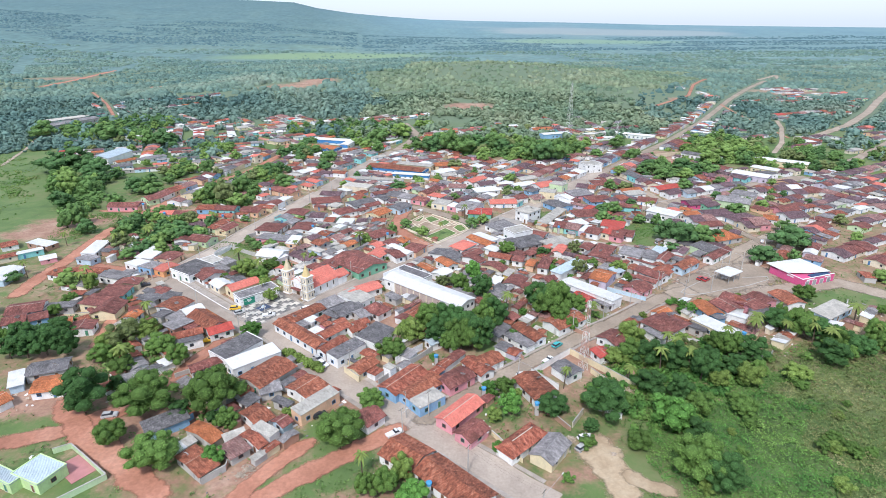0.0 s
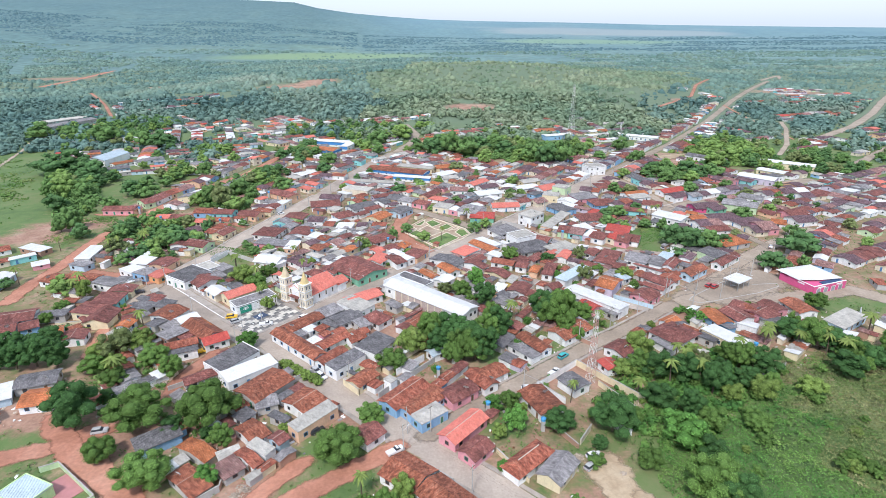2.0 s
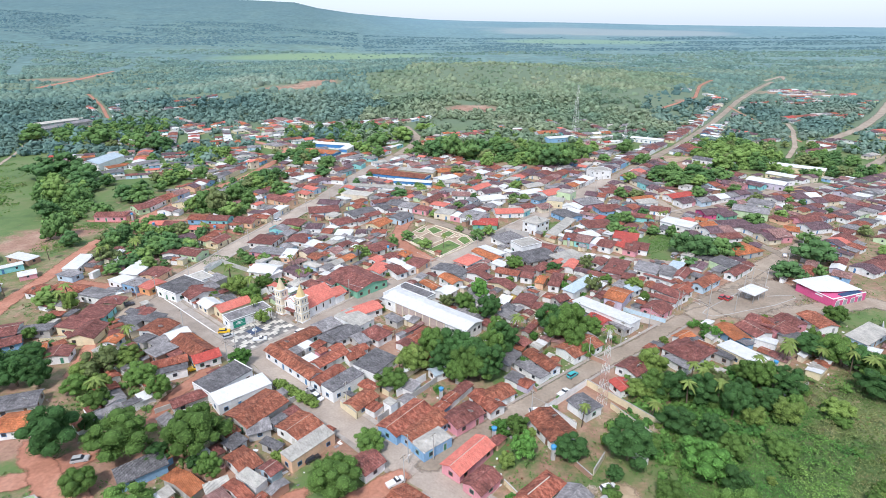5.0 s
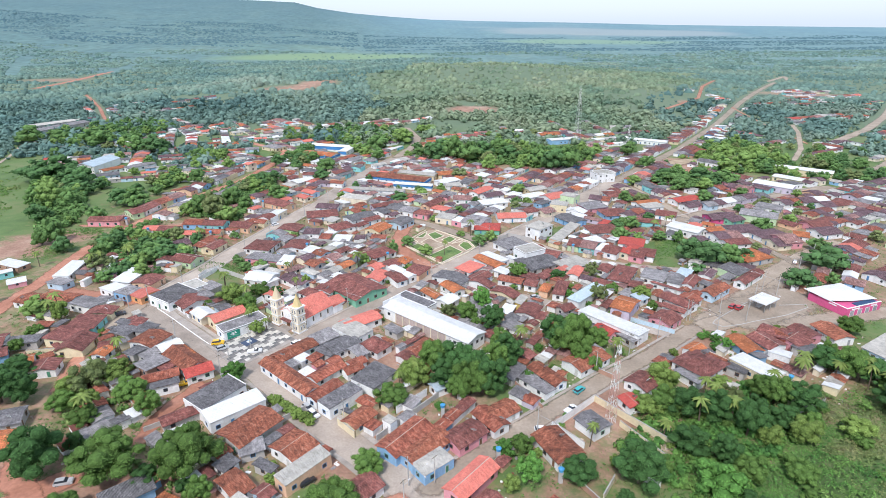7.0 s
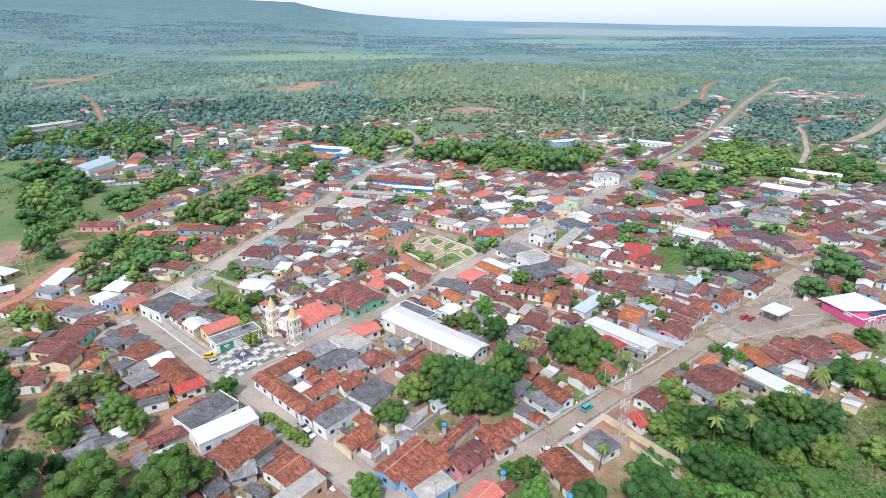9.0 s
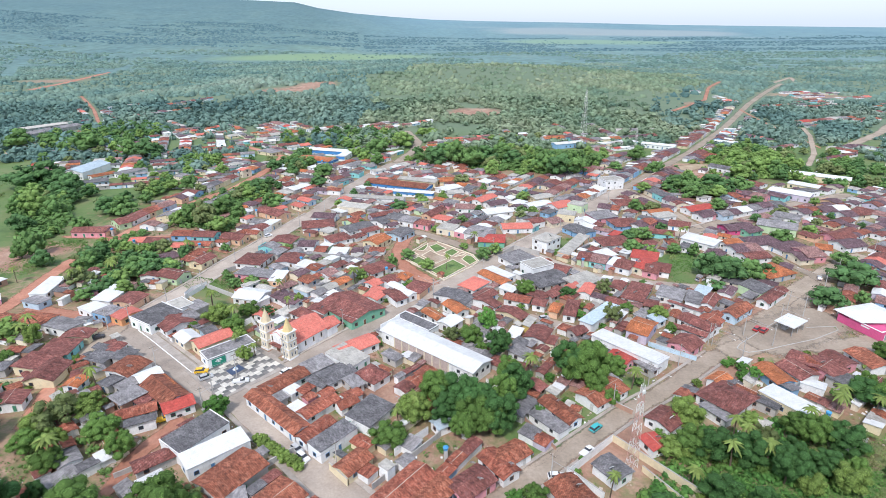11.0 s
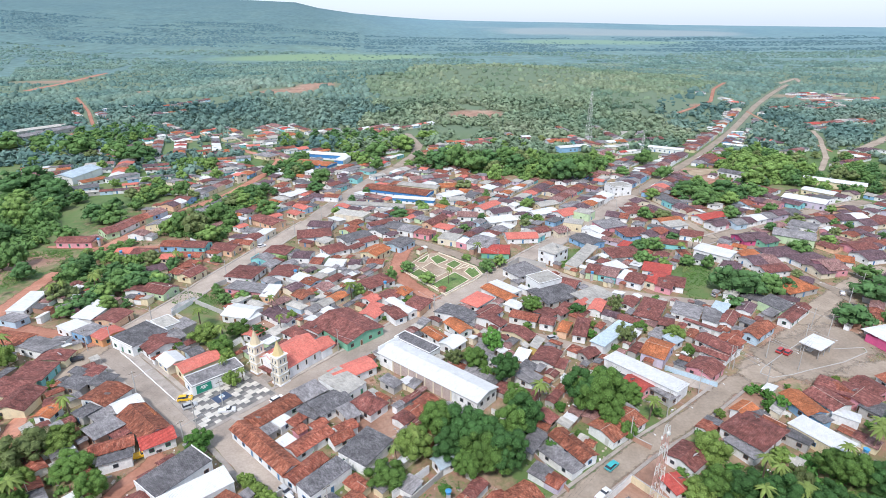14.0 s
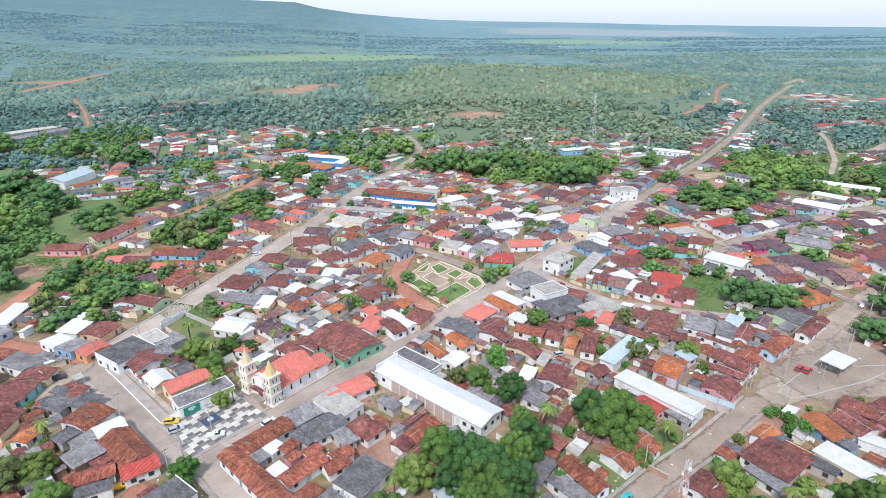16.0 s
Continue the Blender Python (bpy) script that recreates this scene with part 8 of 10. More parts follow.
plant(5, 93.2, 161.5, 7.8, None, 1.03)
plant(1, -160.8, 281.6, 8.7, None, 1.07)
plant(0, -160.7, 271.0, 9.3, None, 0.88)
plant(1, -142.2, 271.1, 8.1, None, 1.25)
plant(1, -134.8, 273.5, 8.4, None, 1.07)
plant(0, -133.8, 259.1, 8.6, None, 1.02)
plant(1, -138.6, 252.2, 7.2, None, 1.46)
plant(0, -128.1, 266.1, 6.7, None, 1.21)
plant(5, -154.7, 250.8, 8.0, None, 1.05)
plant(5, -153.0, 253.1, 8.0, None, 1.06)
plant(5, -145.5, 264.9, 7.3, None, 0.99)
plant(1, -141.3, 245.5, 7.2, None, 1.26)
plant(2, -131.0, 245.5, 5.9, None, 1.22)
plant(0, -119.9, 265.5, 5.9, None, 1.02)
plant(0, -143.6, 239.4, 5.7, None, 1.25)
plant(1, -138.7, 156.1, 8.3, None, 0.96)
plant(1, -133.5, 156.5, 9.9, None, 1.01)
plant(1, -128.2, 158.1, 10.0, None, 1.00)
plant(1, -121.8, 158.1, 10.0, None, 1.00)
plant(1, -142.2, 166.4, 7.7, None, 1.09)
plant(1, -131.2, 168.7, 7.4, None, 1.44)
plant(0, -147.0, 165.8, 5.9, None, 0.72)
plant(1, -98.9, 130.3, 13.3, None, 1.16)
plant(0, -82.1, 129.8, 11.1, None, 1.25)
plant(0, -64.3, 131.3, 12.8, None, 1.00)
plant(4, -60.2, 136.7, 4.9, None, 1.31)
plant(0, -85.0, 116.8, 6.9, None, 1.02)
plant(0, -69.6, 108.2, 9.2, None, 1.18)
plant(3, -56.2, 109.4, 4.6, None, 1.28)
plant(3, -65.2, 168.6, 6.2, None, 1.05)
plant(0, -83.2, 153.5, 7.4, None, 0.88)
plant(4, -106.6, 163.8, 9.8, None, 1.11)
plant(2, -100.3, 168.7, 7.3, None, 1.14)
plant(0, -92.0, 159.8, 6.6, None, 1.25)
plant(0, -108.4, 154.6, 5.8, None, 1.25)
plant(0, -98.8, 148.4, 5.8, None, 1.20)
plant(2, -110.3, 161.3, 6.0, None, 1.22)
plant(2, -101.8, 155.8, 6.5, None, 0.84)
plant(5, -98.4, 150.2, 8.0, None, 1.40)
plant(5, -105.6, 180.8, 8.0, None, 1.18)
plant(5, -145.2, 212.0, 8.0, None, 1.25)
plant(2, -152.4, 209.9, 8.2, None, 1.22)
plant(0, -142.8, 185.5, 4.6, None, 0.97)
plant(0, -142.6, 194.6, 4.8, None, 1.02)
plant(0, -57.0, 122.2, 6.2, None, 0.86)
plant(1, -61.4, 124.1, 4.0, None, 1.26)
plant(1, -94.5, 137.8, 6.1, None, 0.89)
plant(1, -71.4, 127.0, 5.0, None, 1.54)
plant(0, -26.3, 117.4, 8.9, None, 1.22)
plant(0, -20.2, 130.8, 5.5, None, 1.25)
plant(0, -17.7, 99.6, 6.4, None, 0.72)
plant(0, -13.3, 100.0, 7.2, None, 0.72)
plant(2, -9.6, 103.5, 7.4, None, 0.70)
plant(3, -7.0, 97.3, 5.4, None, 1.28)
plant(5, -19.1, 104.1, 7.3, None, 0.96)
plant(0, -16.4, 156.6, 6.7, None, 1.25)
plant(3, -3.0, 154.7, 2.3, None, 1.16)
plant(0, -4.0, 174.4, 9.7, None, 0.95)
plant(1, 3.5, 168.8, 11.5, None, 1.01)
plant(1, 11.8, 161.6, 12.6, None, 0.89)
plant(0, 5.7, 161.4, 11.4, None, 0.73)
plant(1, 18.1, 176.1, 11.0, None, 1.00)
plant(2, -10.4, 166.8, 8.3, None, 0.99)
plant(5, -10.9, 166.7, 7.8, None, 0.98)
plant(1, 34.7, 186.4, 12.7, None, 0.91)
plant(0, 41.2, 184.5, 14.1, None, 0.72)
plant(0, 40.8, 177.2, 8.4, None, 0.75)
plant(1, 43.8, 127.2, 11.2, None, 1.13)
plant(3, 60.5, 122.0, 9.2, None, 1.28)
plant(1, 29.6, 127.9, 6.6, None, 1.43)
plant(1, 38.6, 120.4, 3.9, None, 1.25)
plant(3, 13.1, 136.2, 4.9, None, 0.92)
plant(3, 18.3, 128.0, 7.2, None, 0.89)
plant(0, 17.8, 137.8, 5.0, None, 1.02)
plant(5, 35.3, 139.4, 7.1, None, 0.94)
plant(2, 13.8, 125.0, 4.0, None, 0.98)
plant(3, 13.5, 112.8, 3.5, None, 0.75)
plant(6, 29.1, 102.8, 2.8, None, 1.13)
plant(0, 48.8, 115.0, 3.1, None, 1.25)
plant(2, 54.0, 152.6, 5.9, None, 1.17)
plant(0, 59.0, 152.8, 7.8, None, 1.02)
plant(1, 63.8, 151.2, 9.8, None, 0.99)
plant(1, 70.8, 149.8, 9.4, None, 1.12)
plant(5, 75.3, 148.0, 8.0, None, 1.40)
plant(1, 77.4, 143.6, 10.5, None, 0.89)
plant(1, 66.8, 132.7, 8.9, None, 0.89)
plant(1, 59.9, 137.3, 7.0, None, 1.54)
plant(0, 70.0, 127.9, 6.8, None, 1.02)
plant(5, 54.8, 142.1, 6.0, None, 1.34)
plant(5, 66.6, 148.0, 8.0, None, 1.21)
plant(5, 72.9, 154.2, 8.0, None, 1.07)
plant(0, 49.6, 130.1, 5.5, None, 1.02)
plant(2, 81.0, 140.3, 5.8, None, 1.00)
plant(0, 92.6, 162.0, 5.3, None, 1.25)
plant(1, 116.2, 173.6, 7.7, None, 1.54)
plant(0, 121.9, 169.7, 10.4, None, 0.91)
plant(5, 115.6, 168.0, 6.4, None, 1.40)
plant(5, 123.3, 167.9, 8.0, None, 1.15)
plant(5, 125.5, 160.7, 8.0, None, 1.40)
plant(0, 139.1, 196.4, 6.2, None, 1.25)
plant(5, 104.5, 168.0, 8.0, None, 1.34)
plant(5, 144.7, 175.6, 8.0, None, 1.40)
plant(0, 145.1, 165.1, 8.8, None, 0.73)
plant(1, 133.6, 161.7, 5.3, None, 1.54)
plant(1, 122.2, 152.7, 7.6, None, 1.54)
plant(0, 160.4, 183.8, 4.6, None, 0.72)
plant(3, 87.8, 192.9, 2.9, None, 0.88)
plant(3, 89.7, 189.5, 3.4, None, 0.98)
plant(2, 59.0, 165.3, 4.1, None, 1.22)
plant(2, 61.7, 163.3, 4.1, None, 1.00)
plant(3, 12.6, 215.2, 8.9, None, 0.79)
plant(1, 14.6, 197.1, 10.8, None, 0.89)
plant(4, -0.0, 206.4, 6.7, None, 0.90)
plant(0, 6.3, 205.2, 7.6, None, 0.96)
plant(0, 9.7, 201.0, 3.9, None, 1.03)
plant(5, 23.1, 186.0, 8.0, None, 1.31)
plant(5, -14.5, 161.8, 7.6, None, 0.89)
plant(3, 42.5, 178.7, 2.7, None, 1.12)
plant(0, 44.7, 173.1, 5.7, None, 0.72)
plant(3, 23.5, 168.4, 3.5, None, 0.81)
plant(0, 49.3, 188.9, 5.9, None, 1.25)
plant(5, 52.9, 180.8, 6.8, None, 1.30)
plant(4, 57.9, 220.3, 8.2, None, 0.78)
plant(0, 65.0, 227.6, 4.4, None, 1.03)
plant(2, 74.8, 222.4, 5.7, None, 1.19)
plant(0, 75.8, 212.2, 4.7, None, 0.72)
plant(1, 143.1, 232.8, 9.3, None, 1.35)
plant(1, 107.0, 247.6, 4.7, None, 1.54)
plant(1, 109.2, 261.1, 11.7, None, 0.98)
plant(1, 115.1, 256.4, 13.5, None, 1.02)
plant(0, 124.6, 256.1, 11.3, None, 0.90)
plant(1, 133.2, 260.4, 7.1, None, 1.26)
plant(1, 164.6, 251.6, 11.5, None, 1.45)
plant(0, 174.5, 271.9, 7.8, None, 1.25)
plant(0, 112.7, 283.3, 6.9, None, 0.82)
plant(3, 119.8, 244.6, 3.8, None, 1.05)
plant(3, 90.7, 184.6, 4.8, None, 0.81)
plant(2, 62.1, 165.5, 7.7, None, 0.98)
plant(2, 79.7, 164.7, 4.1, None, 1.22)
plant(0, 89.4, 159.4, 7.3, None, 1.01)
plant(5, 107.2, 170.2, 7.9, None, 1.21)
plant(0, 119.5, 177.9, 7.2, None, 0.77)
plant(4, 60.6, 243.1, 6.9, None, 0.88)
plant(0, -19.5, 280.3, 5.6, None, 1.12)
plant(0, -25.5, 271.4, 6.7, None, 0.72)
plant(3, -10.3, 268.6, 5.7, None, 1.25)
plant(5, -1.6, 267.6, 7.4, None, 0.78)
plant(0, 15.5, 280.3, 6.9, None, 0.98)
plant(3, 21.4, 286.5, 5.8, None, 1.10)
plant(5, 11.6, 293.2, 8.0, None, 1.05)
plant(3, 6.7, 293.1, 3.3, None, 1.23)
plant(5, -39.4, 252.1, 8.0, None, 1.40)
plant(2, -37.0, 255.2, 7.1, None, 0.70)
plant(0, -47.1, 327.7, 3.9, None, 1.01)
plant(0, 7.3, 331.6, 4.7, None, 1.25)
plant(2, -15.9, 365.0, 5.9, None, 1.22)
plant(0, 29.8, 243.0, 6.8, None, 0.99)
plant(1, 45.9, 239.9, 4.9, None, 1.46)
plant(4, 39.8, 337.0, 5.4, None, 1.31)
plant(2, 45.1, 371.7, 7.2, None, 1.22)
plant(1, -162.8, 275.0, 7.7, None, 1.42)
plant(0, -167.3, 293.7, 5.9, None, 1.20)
plant(5, -144.5, 260.2, 8.0, None, 1.40)
plant(0, -136.5, 266.1, 8.7, None, 1.10)
plant(1, -126.8, 264.7, 8.5, None, 1.54)
plant(4, -153.3, 253.6, 8.1, None, 1.31)
plant(2, -137.4, 253.6, 8.1, None, 1.22)
plant(2, -121.9, 266.9, 6.8, None, 1.22)
plant(5, -89.9, 230.6, 8.0, None, 1.15)
plant(5, -77.5, 219.5, 8.0, None, 1.17)
plant(2, -83.8, 220.5, 7.0, None, 1.22)
plant(0, -91.0, 215.8, 3.5, None, 0.78)
plant(0, -106.5, 290.2, 4.6, None, 1.02)
plant(5, -124.2, 288.9, 6.1, None, 1.36)
plant(0, -88.5, 250.5, 4.8, None, 1.25)
plant(2, -82.4, 252.5, 4.8, None, 1.22)
plant(4, -76.0, 249.9, 3.9, None, 1.08)
plant(5, -66.6, 240.2, 8.0, None, 0.85)
plant(2, -66.6, 196.1, 5.4, None, 0.85)
plant(5, -64.0, 198.4, 4.6, None, 1.35)
plant(5, -71.3, 202.1, 6.3, None, 0.91)
plant(5, -143.4, 205.4, 8.0, None, 1.27)
plant(2, -141.2, 206.2, 8.0, None, 0.70)
plant(0, -119.8, 194.3, 3.4, None, 0.73)
plant(0, -156.8, 312.0, 4.0, None, 1.25)
plant(0, 85.6, 287.7, 7.4, None, 1.25)
plant(2, 93.2, 283.7, 5.5, None, 1.22)
plant(0, 104.6, 286.9, 5.5, None, 1.25)
plant(5, 104.9, 296.4, 7.1, None, 1.40)
plant(0, 151.9, 391.3, 12.6, None, 1.25)
plant(1, 168.4, 388.7, 12.5, None, 1.54)
plant(2, 198.8, 416.6, 13.5, None, 1.09)
plant(2, 220.3, 438.1, 12.4, None, 1.11)
plant(0, 162.5, 300.9, 7.7, None, 1.25)
plant(2, 183.7, 311.3, 6.0, None, 1.22)
plant(1, -278.2, 400.5, 18.0, None, 1.33)
plant(1, -263.1, 406.6, 18.5, None, 1.20)
plant(1, -242.8, 392.1, 15.4, None, 0.89)
plant(2, -233.5, 344.7, 17.1, None, 0.87)
plant(0, -219.0, 339.3, 14.0, None, 0.88)
plant(1, -193.6, 348.8, 11.1, None, 1.41)
plant(0, -191.1, 317.4, 10.2, None, 1.00)
plant(2, -203.4, 312.1, 5.0, None, 0.98)
plant(1, -222.7, 317.4, 11.8, None, 1.07)
plant(0, -197.7, 281.5, 10.5, None, 0.75)
plant(0, -194.0, 285.2, 14.3, None, 0.72)
plant(1, -181.8, 272.1, 9.1, None, 0.89)
plant(2, -180.4, 397.7, 7.9, None, 1.19)
plant(0, -183.5, 344.7, 12.2, None, 1.25)
plant(0, -168.8, 398.2, 11.4, None, 0.99)
plant(0, -139.9, 330.3, 13.5, None, 0.88)
plant(4, -129.2, 326.0, 16.4, None, 0.75)
plant(0, -124.9, 344.4, 13.9, None, 1.00)
plant(2, -120.2, 317.8, 9.9, None, 1.13)
plant(0, -116.5, 338.1, 9.8, None, 0.84)
plant(2, -121.2, 374.0, 10.6, None, 0.97)
plant(1, -120.9, 392.2, 10.1, None, 1.54)
plant(2, -162.5, 439.6, 9.1, None, 0.96)
plant(0, -103.3, 358.7, 10.4, None, 1.25)
plant(4, -127.3, 374.5, 9.7, None, 1.31)
plant(3, -256.7, 465.1, 7.6, None, 1.28)
plant(0, -315.0, 503.5, 13.0, None, 0.79)
plant(0, -258.5, 494.7, 16.6, None, 0.97)
plant(1, -243.2, 495.7, 16.1, None, 1.54)
plant(0, -346.0, 531.5, 13.9, None, 1.25)
plant(0, -303.9, 517.9, 20.1, None, 1.25)
plant(0, -373.6, 532.7, 17.3, None, 1.25)
plant(0, -249.4, 352.7, 11.9, None, 0.72)
plant(1, -241.0, 380.8, 12.3, None, 1.39)
plant(1, -7.0, 465.8, 17.3, None, 1.21)
plant(0, 5.7, 465.7, 21.6, None, 0.78)
plant(0, 18.0, 457.0, 19.1, None, 0.87)
plant(1, 27.9, 464.9, 15.3, None, 1.21)
plant(0, 42.2, 483.0, 16.0, None, 0.98)
plant(1, 49.9, 464.1, 13.4, None, 1.21)
plant(0, 69.1, 440.3, 18.3, None, 0.87)
plant(1, 79.0, 429.5, 18.6, None, 1.03)
plant(0, 88.9, 429.5, 22.1, None, 0.72)
plant(3, 30.2, 427.7, 12.0, None, 0.74)
plant(0, -58.5, 500.8, 16.2, None, 1.25)
plant(2, -39.1, 532.4, 15.5, None, 1.22)
plant(2, -64.8, 478.9, 9.3, None, 1.22)
plant(0, -53.3, 463.8, 11.7, None, 0.80)
plant(5, 8.4, 409.6, 8.0, None, 1.40)
plant(0, 21.9, 389.0, 6.6, None, 0.72)
plant(0, -87.6, 430.1, 11.1, None, 1.25)
plant(0, -21.0, 473.1, 9.5, None, 1.21)
plant(2, 64.3, 491.8, 12.0, None, 1.13)
plant(2, 216.0, 459.9, 13.7, None, 1.18)
plant(2, 228.4, 445.9, 16.8, None, 0.83)
plant(0, 229.3, 429.4, 12.6, None, 0.83)
plant(0, 148.1, 438.4, 10.6, None, 1.17)
plant(1, 145.9, 396.2, 11.3, None, 1.22)
plant(0, 150.2, 376.6, 10.9, None, 1.25)
plant(0, 153.9, 351.3, 8.3, None, 1.20)
plant(0, 185.9, 390.5, 11.3, None, 1.25)
plant(0, 147.9, 481.3, 11.7, None, 1.16)
plant(0, 110.8, 463.5, 11.2, None, 1.17)
plant(0, 120.7, 442.9, 8.6, None, 1.25)
plant(0, -5.1, 176.1, 9.0, None, 0.84)
plant(1, 1.4, 170.8, 12.0, None, 0.96)
plant(1, 7.9, 167.3, 10.9, None, 0.89)
plant(0, 14.0, 173.1, 10.3, None, 0.72)
plant(1, -2.4, 164.7, 8.8, None, 1.08)
plant(0, 9.6, 161.0, 10.9, None, 0.80)
plant(2, -12.3, 166.8, 8.1, None, 0.70)
plant(0, 16.9, 184.1, 8.9, None, 0.76)
plant(0, 36.5, 183.6, 12.0, None, 0.72)
plant(1, 43.9, 191.1, 10.0, None, 0.89)
plant(0, 43.6, 182.4, 6.4, None, 0.72)
plant(0, 2.5, 159.3, 8.6, None, 0.72)
plant(1, 13.7, 167.0, 7.2, None, 0.90)
plant(5, -11.3, 168.4, 8.0, None, 0.89)
plant(0, 59.5, 104.6, 11.7, None, 0.91)
plant(1, 63.5, 100.1, 10.2, None, 0.98)
plant(0, 49.0, 114.6, 4.8, None, 1.20)
plant(0, 82.3, 127.8, 5.5, None, 1.25)
plant(2, 90.3, 140.7, 7.3, None, 0.99)
plant(2, 105.3, 143.4, 6.0, None, 1.22)
plant(6, 36.5, 114.4, 4.1, None, 1.13)
plant(1, 65.0, 116.9, 6.1, None, 1.43)
# groves
grove(134.8, 172.9, 30, 12, 18, 6, (0, 1, 5, 2), 5, 9, 10)
grove(150.0, 160.1, 26, 12, 14, 7, (0, 1), 5, 8)
grove(-144.1, 275.2, 26, 16, 12, 8, (0, 1, 2, 4), 5, 9)
grove(-131.5, 279.6, 22, 14, 14, 18, (0, 2, 5), 4, 7)
grove(-142.4, 367.3, 20, 44, 14, 72, (0, 1, 2, 4), 6, 10)
grove(-323.6, 576.4, 50, 72, 110, 73, (0, 1, 1, 2), 6, 10)
grove(-120.3, 399.0, 11, 30, 10, 75, (0, 1, 2), 6, 9)
grove(60.6, 495.7, 66, 72, 45, 76, (0, 1, 2, 2, 3, 4), 6, 11)
grove(231.8, 487.0, 38, 52, 40, 77, (0, 2, 2, 4, 3), 6, 10)
grove(163.1, 402.4, 20, 34, 14, 78, (0, 1, 2), 6, 10)
grove(-77.8, 564.0, 80, 40, 60, 79, (0, 1, 2), 6, 10)
grove(254.7, 427.9, 60, 40, 40, 80, (0, 1, 2, 4), 5, 9)
grove(-112.9, 463.4, 16, 34, 30, 81, (0, 1), 6, 10)
grove(-187.4, 465.6, 15, 26, 22, 82, (0, 2, 3), 6, 9)
grove(103.7, 304.9, 16, 11, 16, 83, (0, 1, 5), 5, 9)
grove(-161.5, 296.3, 28, 10, 24, 85, (0, 2, 5), 4, 7)
grove(-254.3, 380.4, 30, 40, 16, 84, (0, 1, 1, 2), 7, 11)
grove(-291.3, 377.7, 30, 34, 30, 86, (2, 3, 4), 3, 5)
grove(-169.3, 291.5, 7, 8, 8, 87, (0, 1), 6, 8)
# garden trees between the houses
grove(-20, 200, 120, 80, 260, 91, (6, 6, 6, 3, 2), 1.2, 3.0)
grove(80, 215, 60, 50, 150, 92, (6, 6, 3, 2, 5), 1.2, 3.4)
grove(0, 280, 150, 110, 150, 31, (0, 1, 2, 3, 4, 5), 2.5, 5.5)
grove(170, 300, 110, 90, 190, 32, (0, 1, 2, 3, 4, 5), 3, 7)
grove(-140, 220, 70, 70, 34, 33, (0, 1, 2, 5), 4, 8)
grove(-20, 420, 220, 90, 200, 34, (0, 1, 2, 4), 5, 9)
grove(250, 420, 160, 90, 200, 35, (0, 1, 2, 4), 5, 9)
grove(-230, 420, 110, 110, 44, 36, (0, 1, 2, 4), 6, 10)
grove(300, 330, 80, 60, 70, 38, (0, 1, 2), 5, 9)
for k in range(13):
    plant(2, -50.9 + 1.081 * k, 157.8 + -0.833 * k + (k % 2) * 0.5, 2.4 + (k % 3) * 0.3, None, 1.1)
# scrub beside the lower street
plant(3, 63.5, 174.0, 2.2)
plant(3, 64.5, 169.6, 2.8)
plant(2, 66.3, 166.0, 3.2)
plant(3, 66.5, 171.0, 1.8)
plant(3, 86.1, 192.2, 2.4)
plant(3, 90.5, 193.6, 2.2)
far_trees()


# ---- woods and scrub ----
def clump_cloud(name, spots, mat, label, category="woods", tall=1.0, smooth=False):
    """Many rough tree crowns as one mesh; each is an uneven lump of a few facets with a broken outline."""
    rng = np.random.default_rng(len(spots))
    ring = [(math.cos(1.2566 * k), math.sin(1.2566 * k)) for k in range(5)]
    base = np.array([(c, s, -0.5) for c, s in ring] + [(0.8 * (c * 0.8 - s * 0.6), 0.8 * (s * 0.8 + c * 0.6), 0.45) for c, s in ring] + [(0, 0, 0.95)])
    tri = np.array([t for k in range(5) for t in ((k, (k + 1) % 5, 5 + k), (5 + k, (k + 1) % 5, 5 + (k + 1) % 5), (5 + k, 5 + (k + 1) % 5, 10))])
    n, m = len(spots), len(base)
    S = np.array(spots)
    lump = base[None] * (1 + rng.uniform(-0.36, 0.36, (n, m, 1)))
    turn = rng.uniform(0, 6.283, n)
    c, s = np.cos(turn)[:, None], np.sin(turn)[:, None]
    P = np.stack([lump[..., 0] * c - lump[..., 1] * s, lump[..., 0] * s + lump[..., 1] * c, lump[..., 2]], -1)
    P *= np.stack([S[:, 3], S[:, 3], S[:, 3] * 0.75 * tall], -1)[:, None]
    P += S[:, None, :3]
    F = (tri[None] + (np.arange(n) * m)[:, None, None]).reshape(-1, 3)
    me = mesh(name, P.reshape(-1, 3).tolist(), F.tolist(), mat, smooth=smooth)
    return tagged(part(name, me), label, category, kind="stuff")


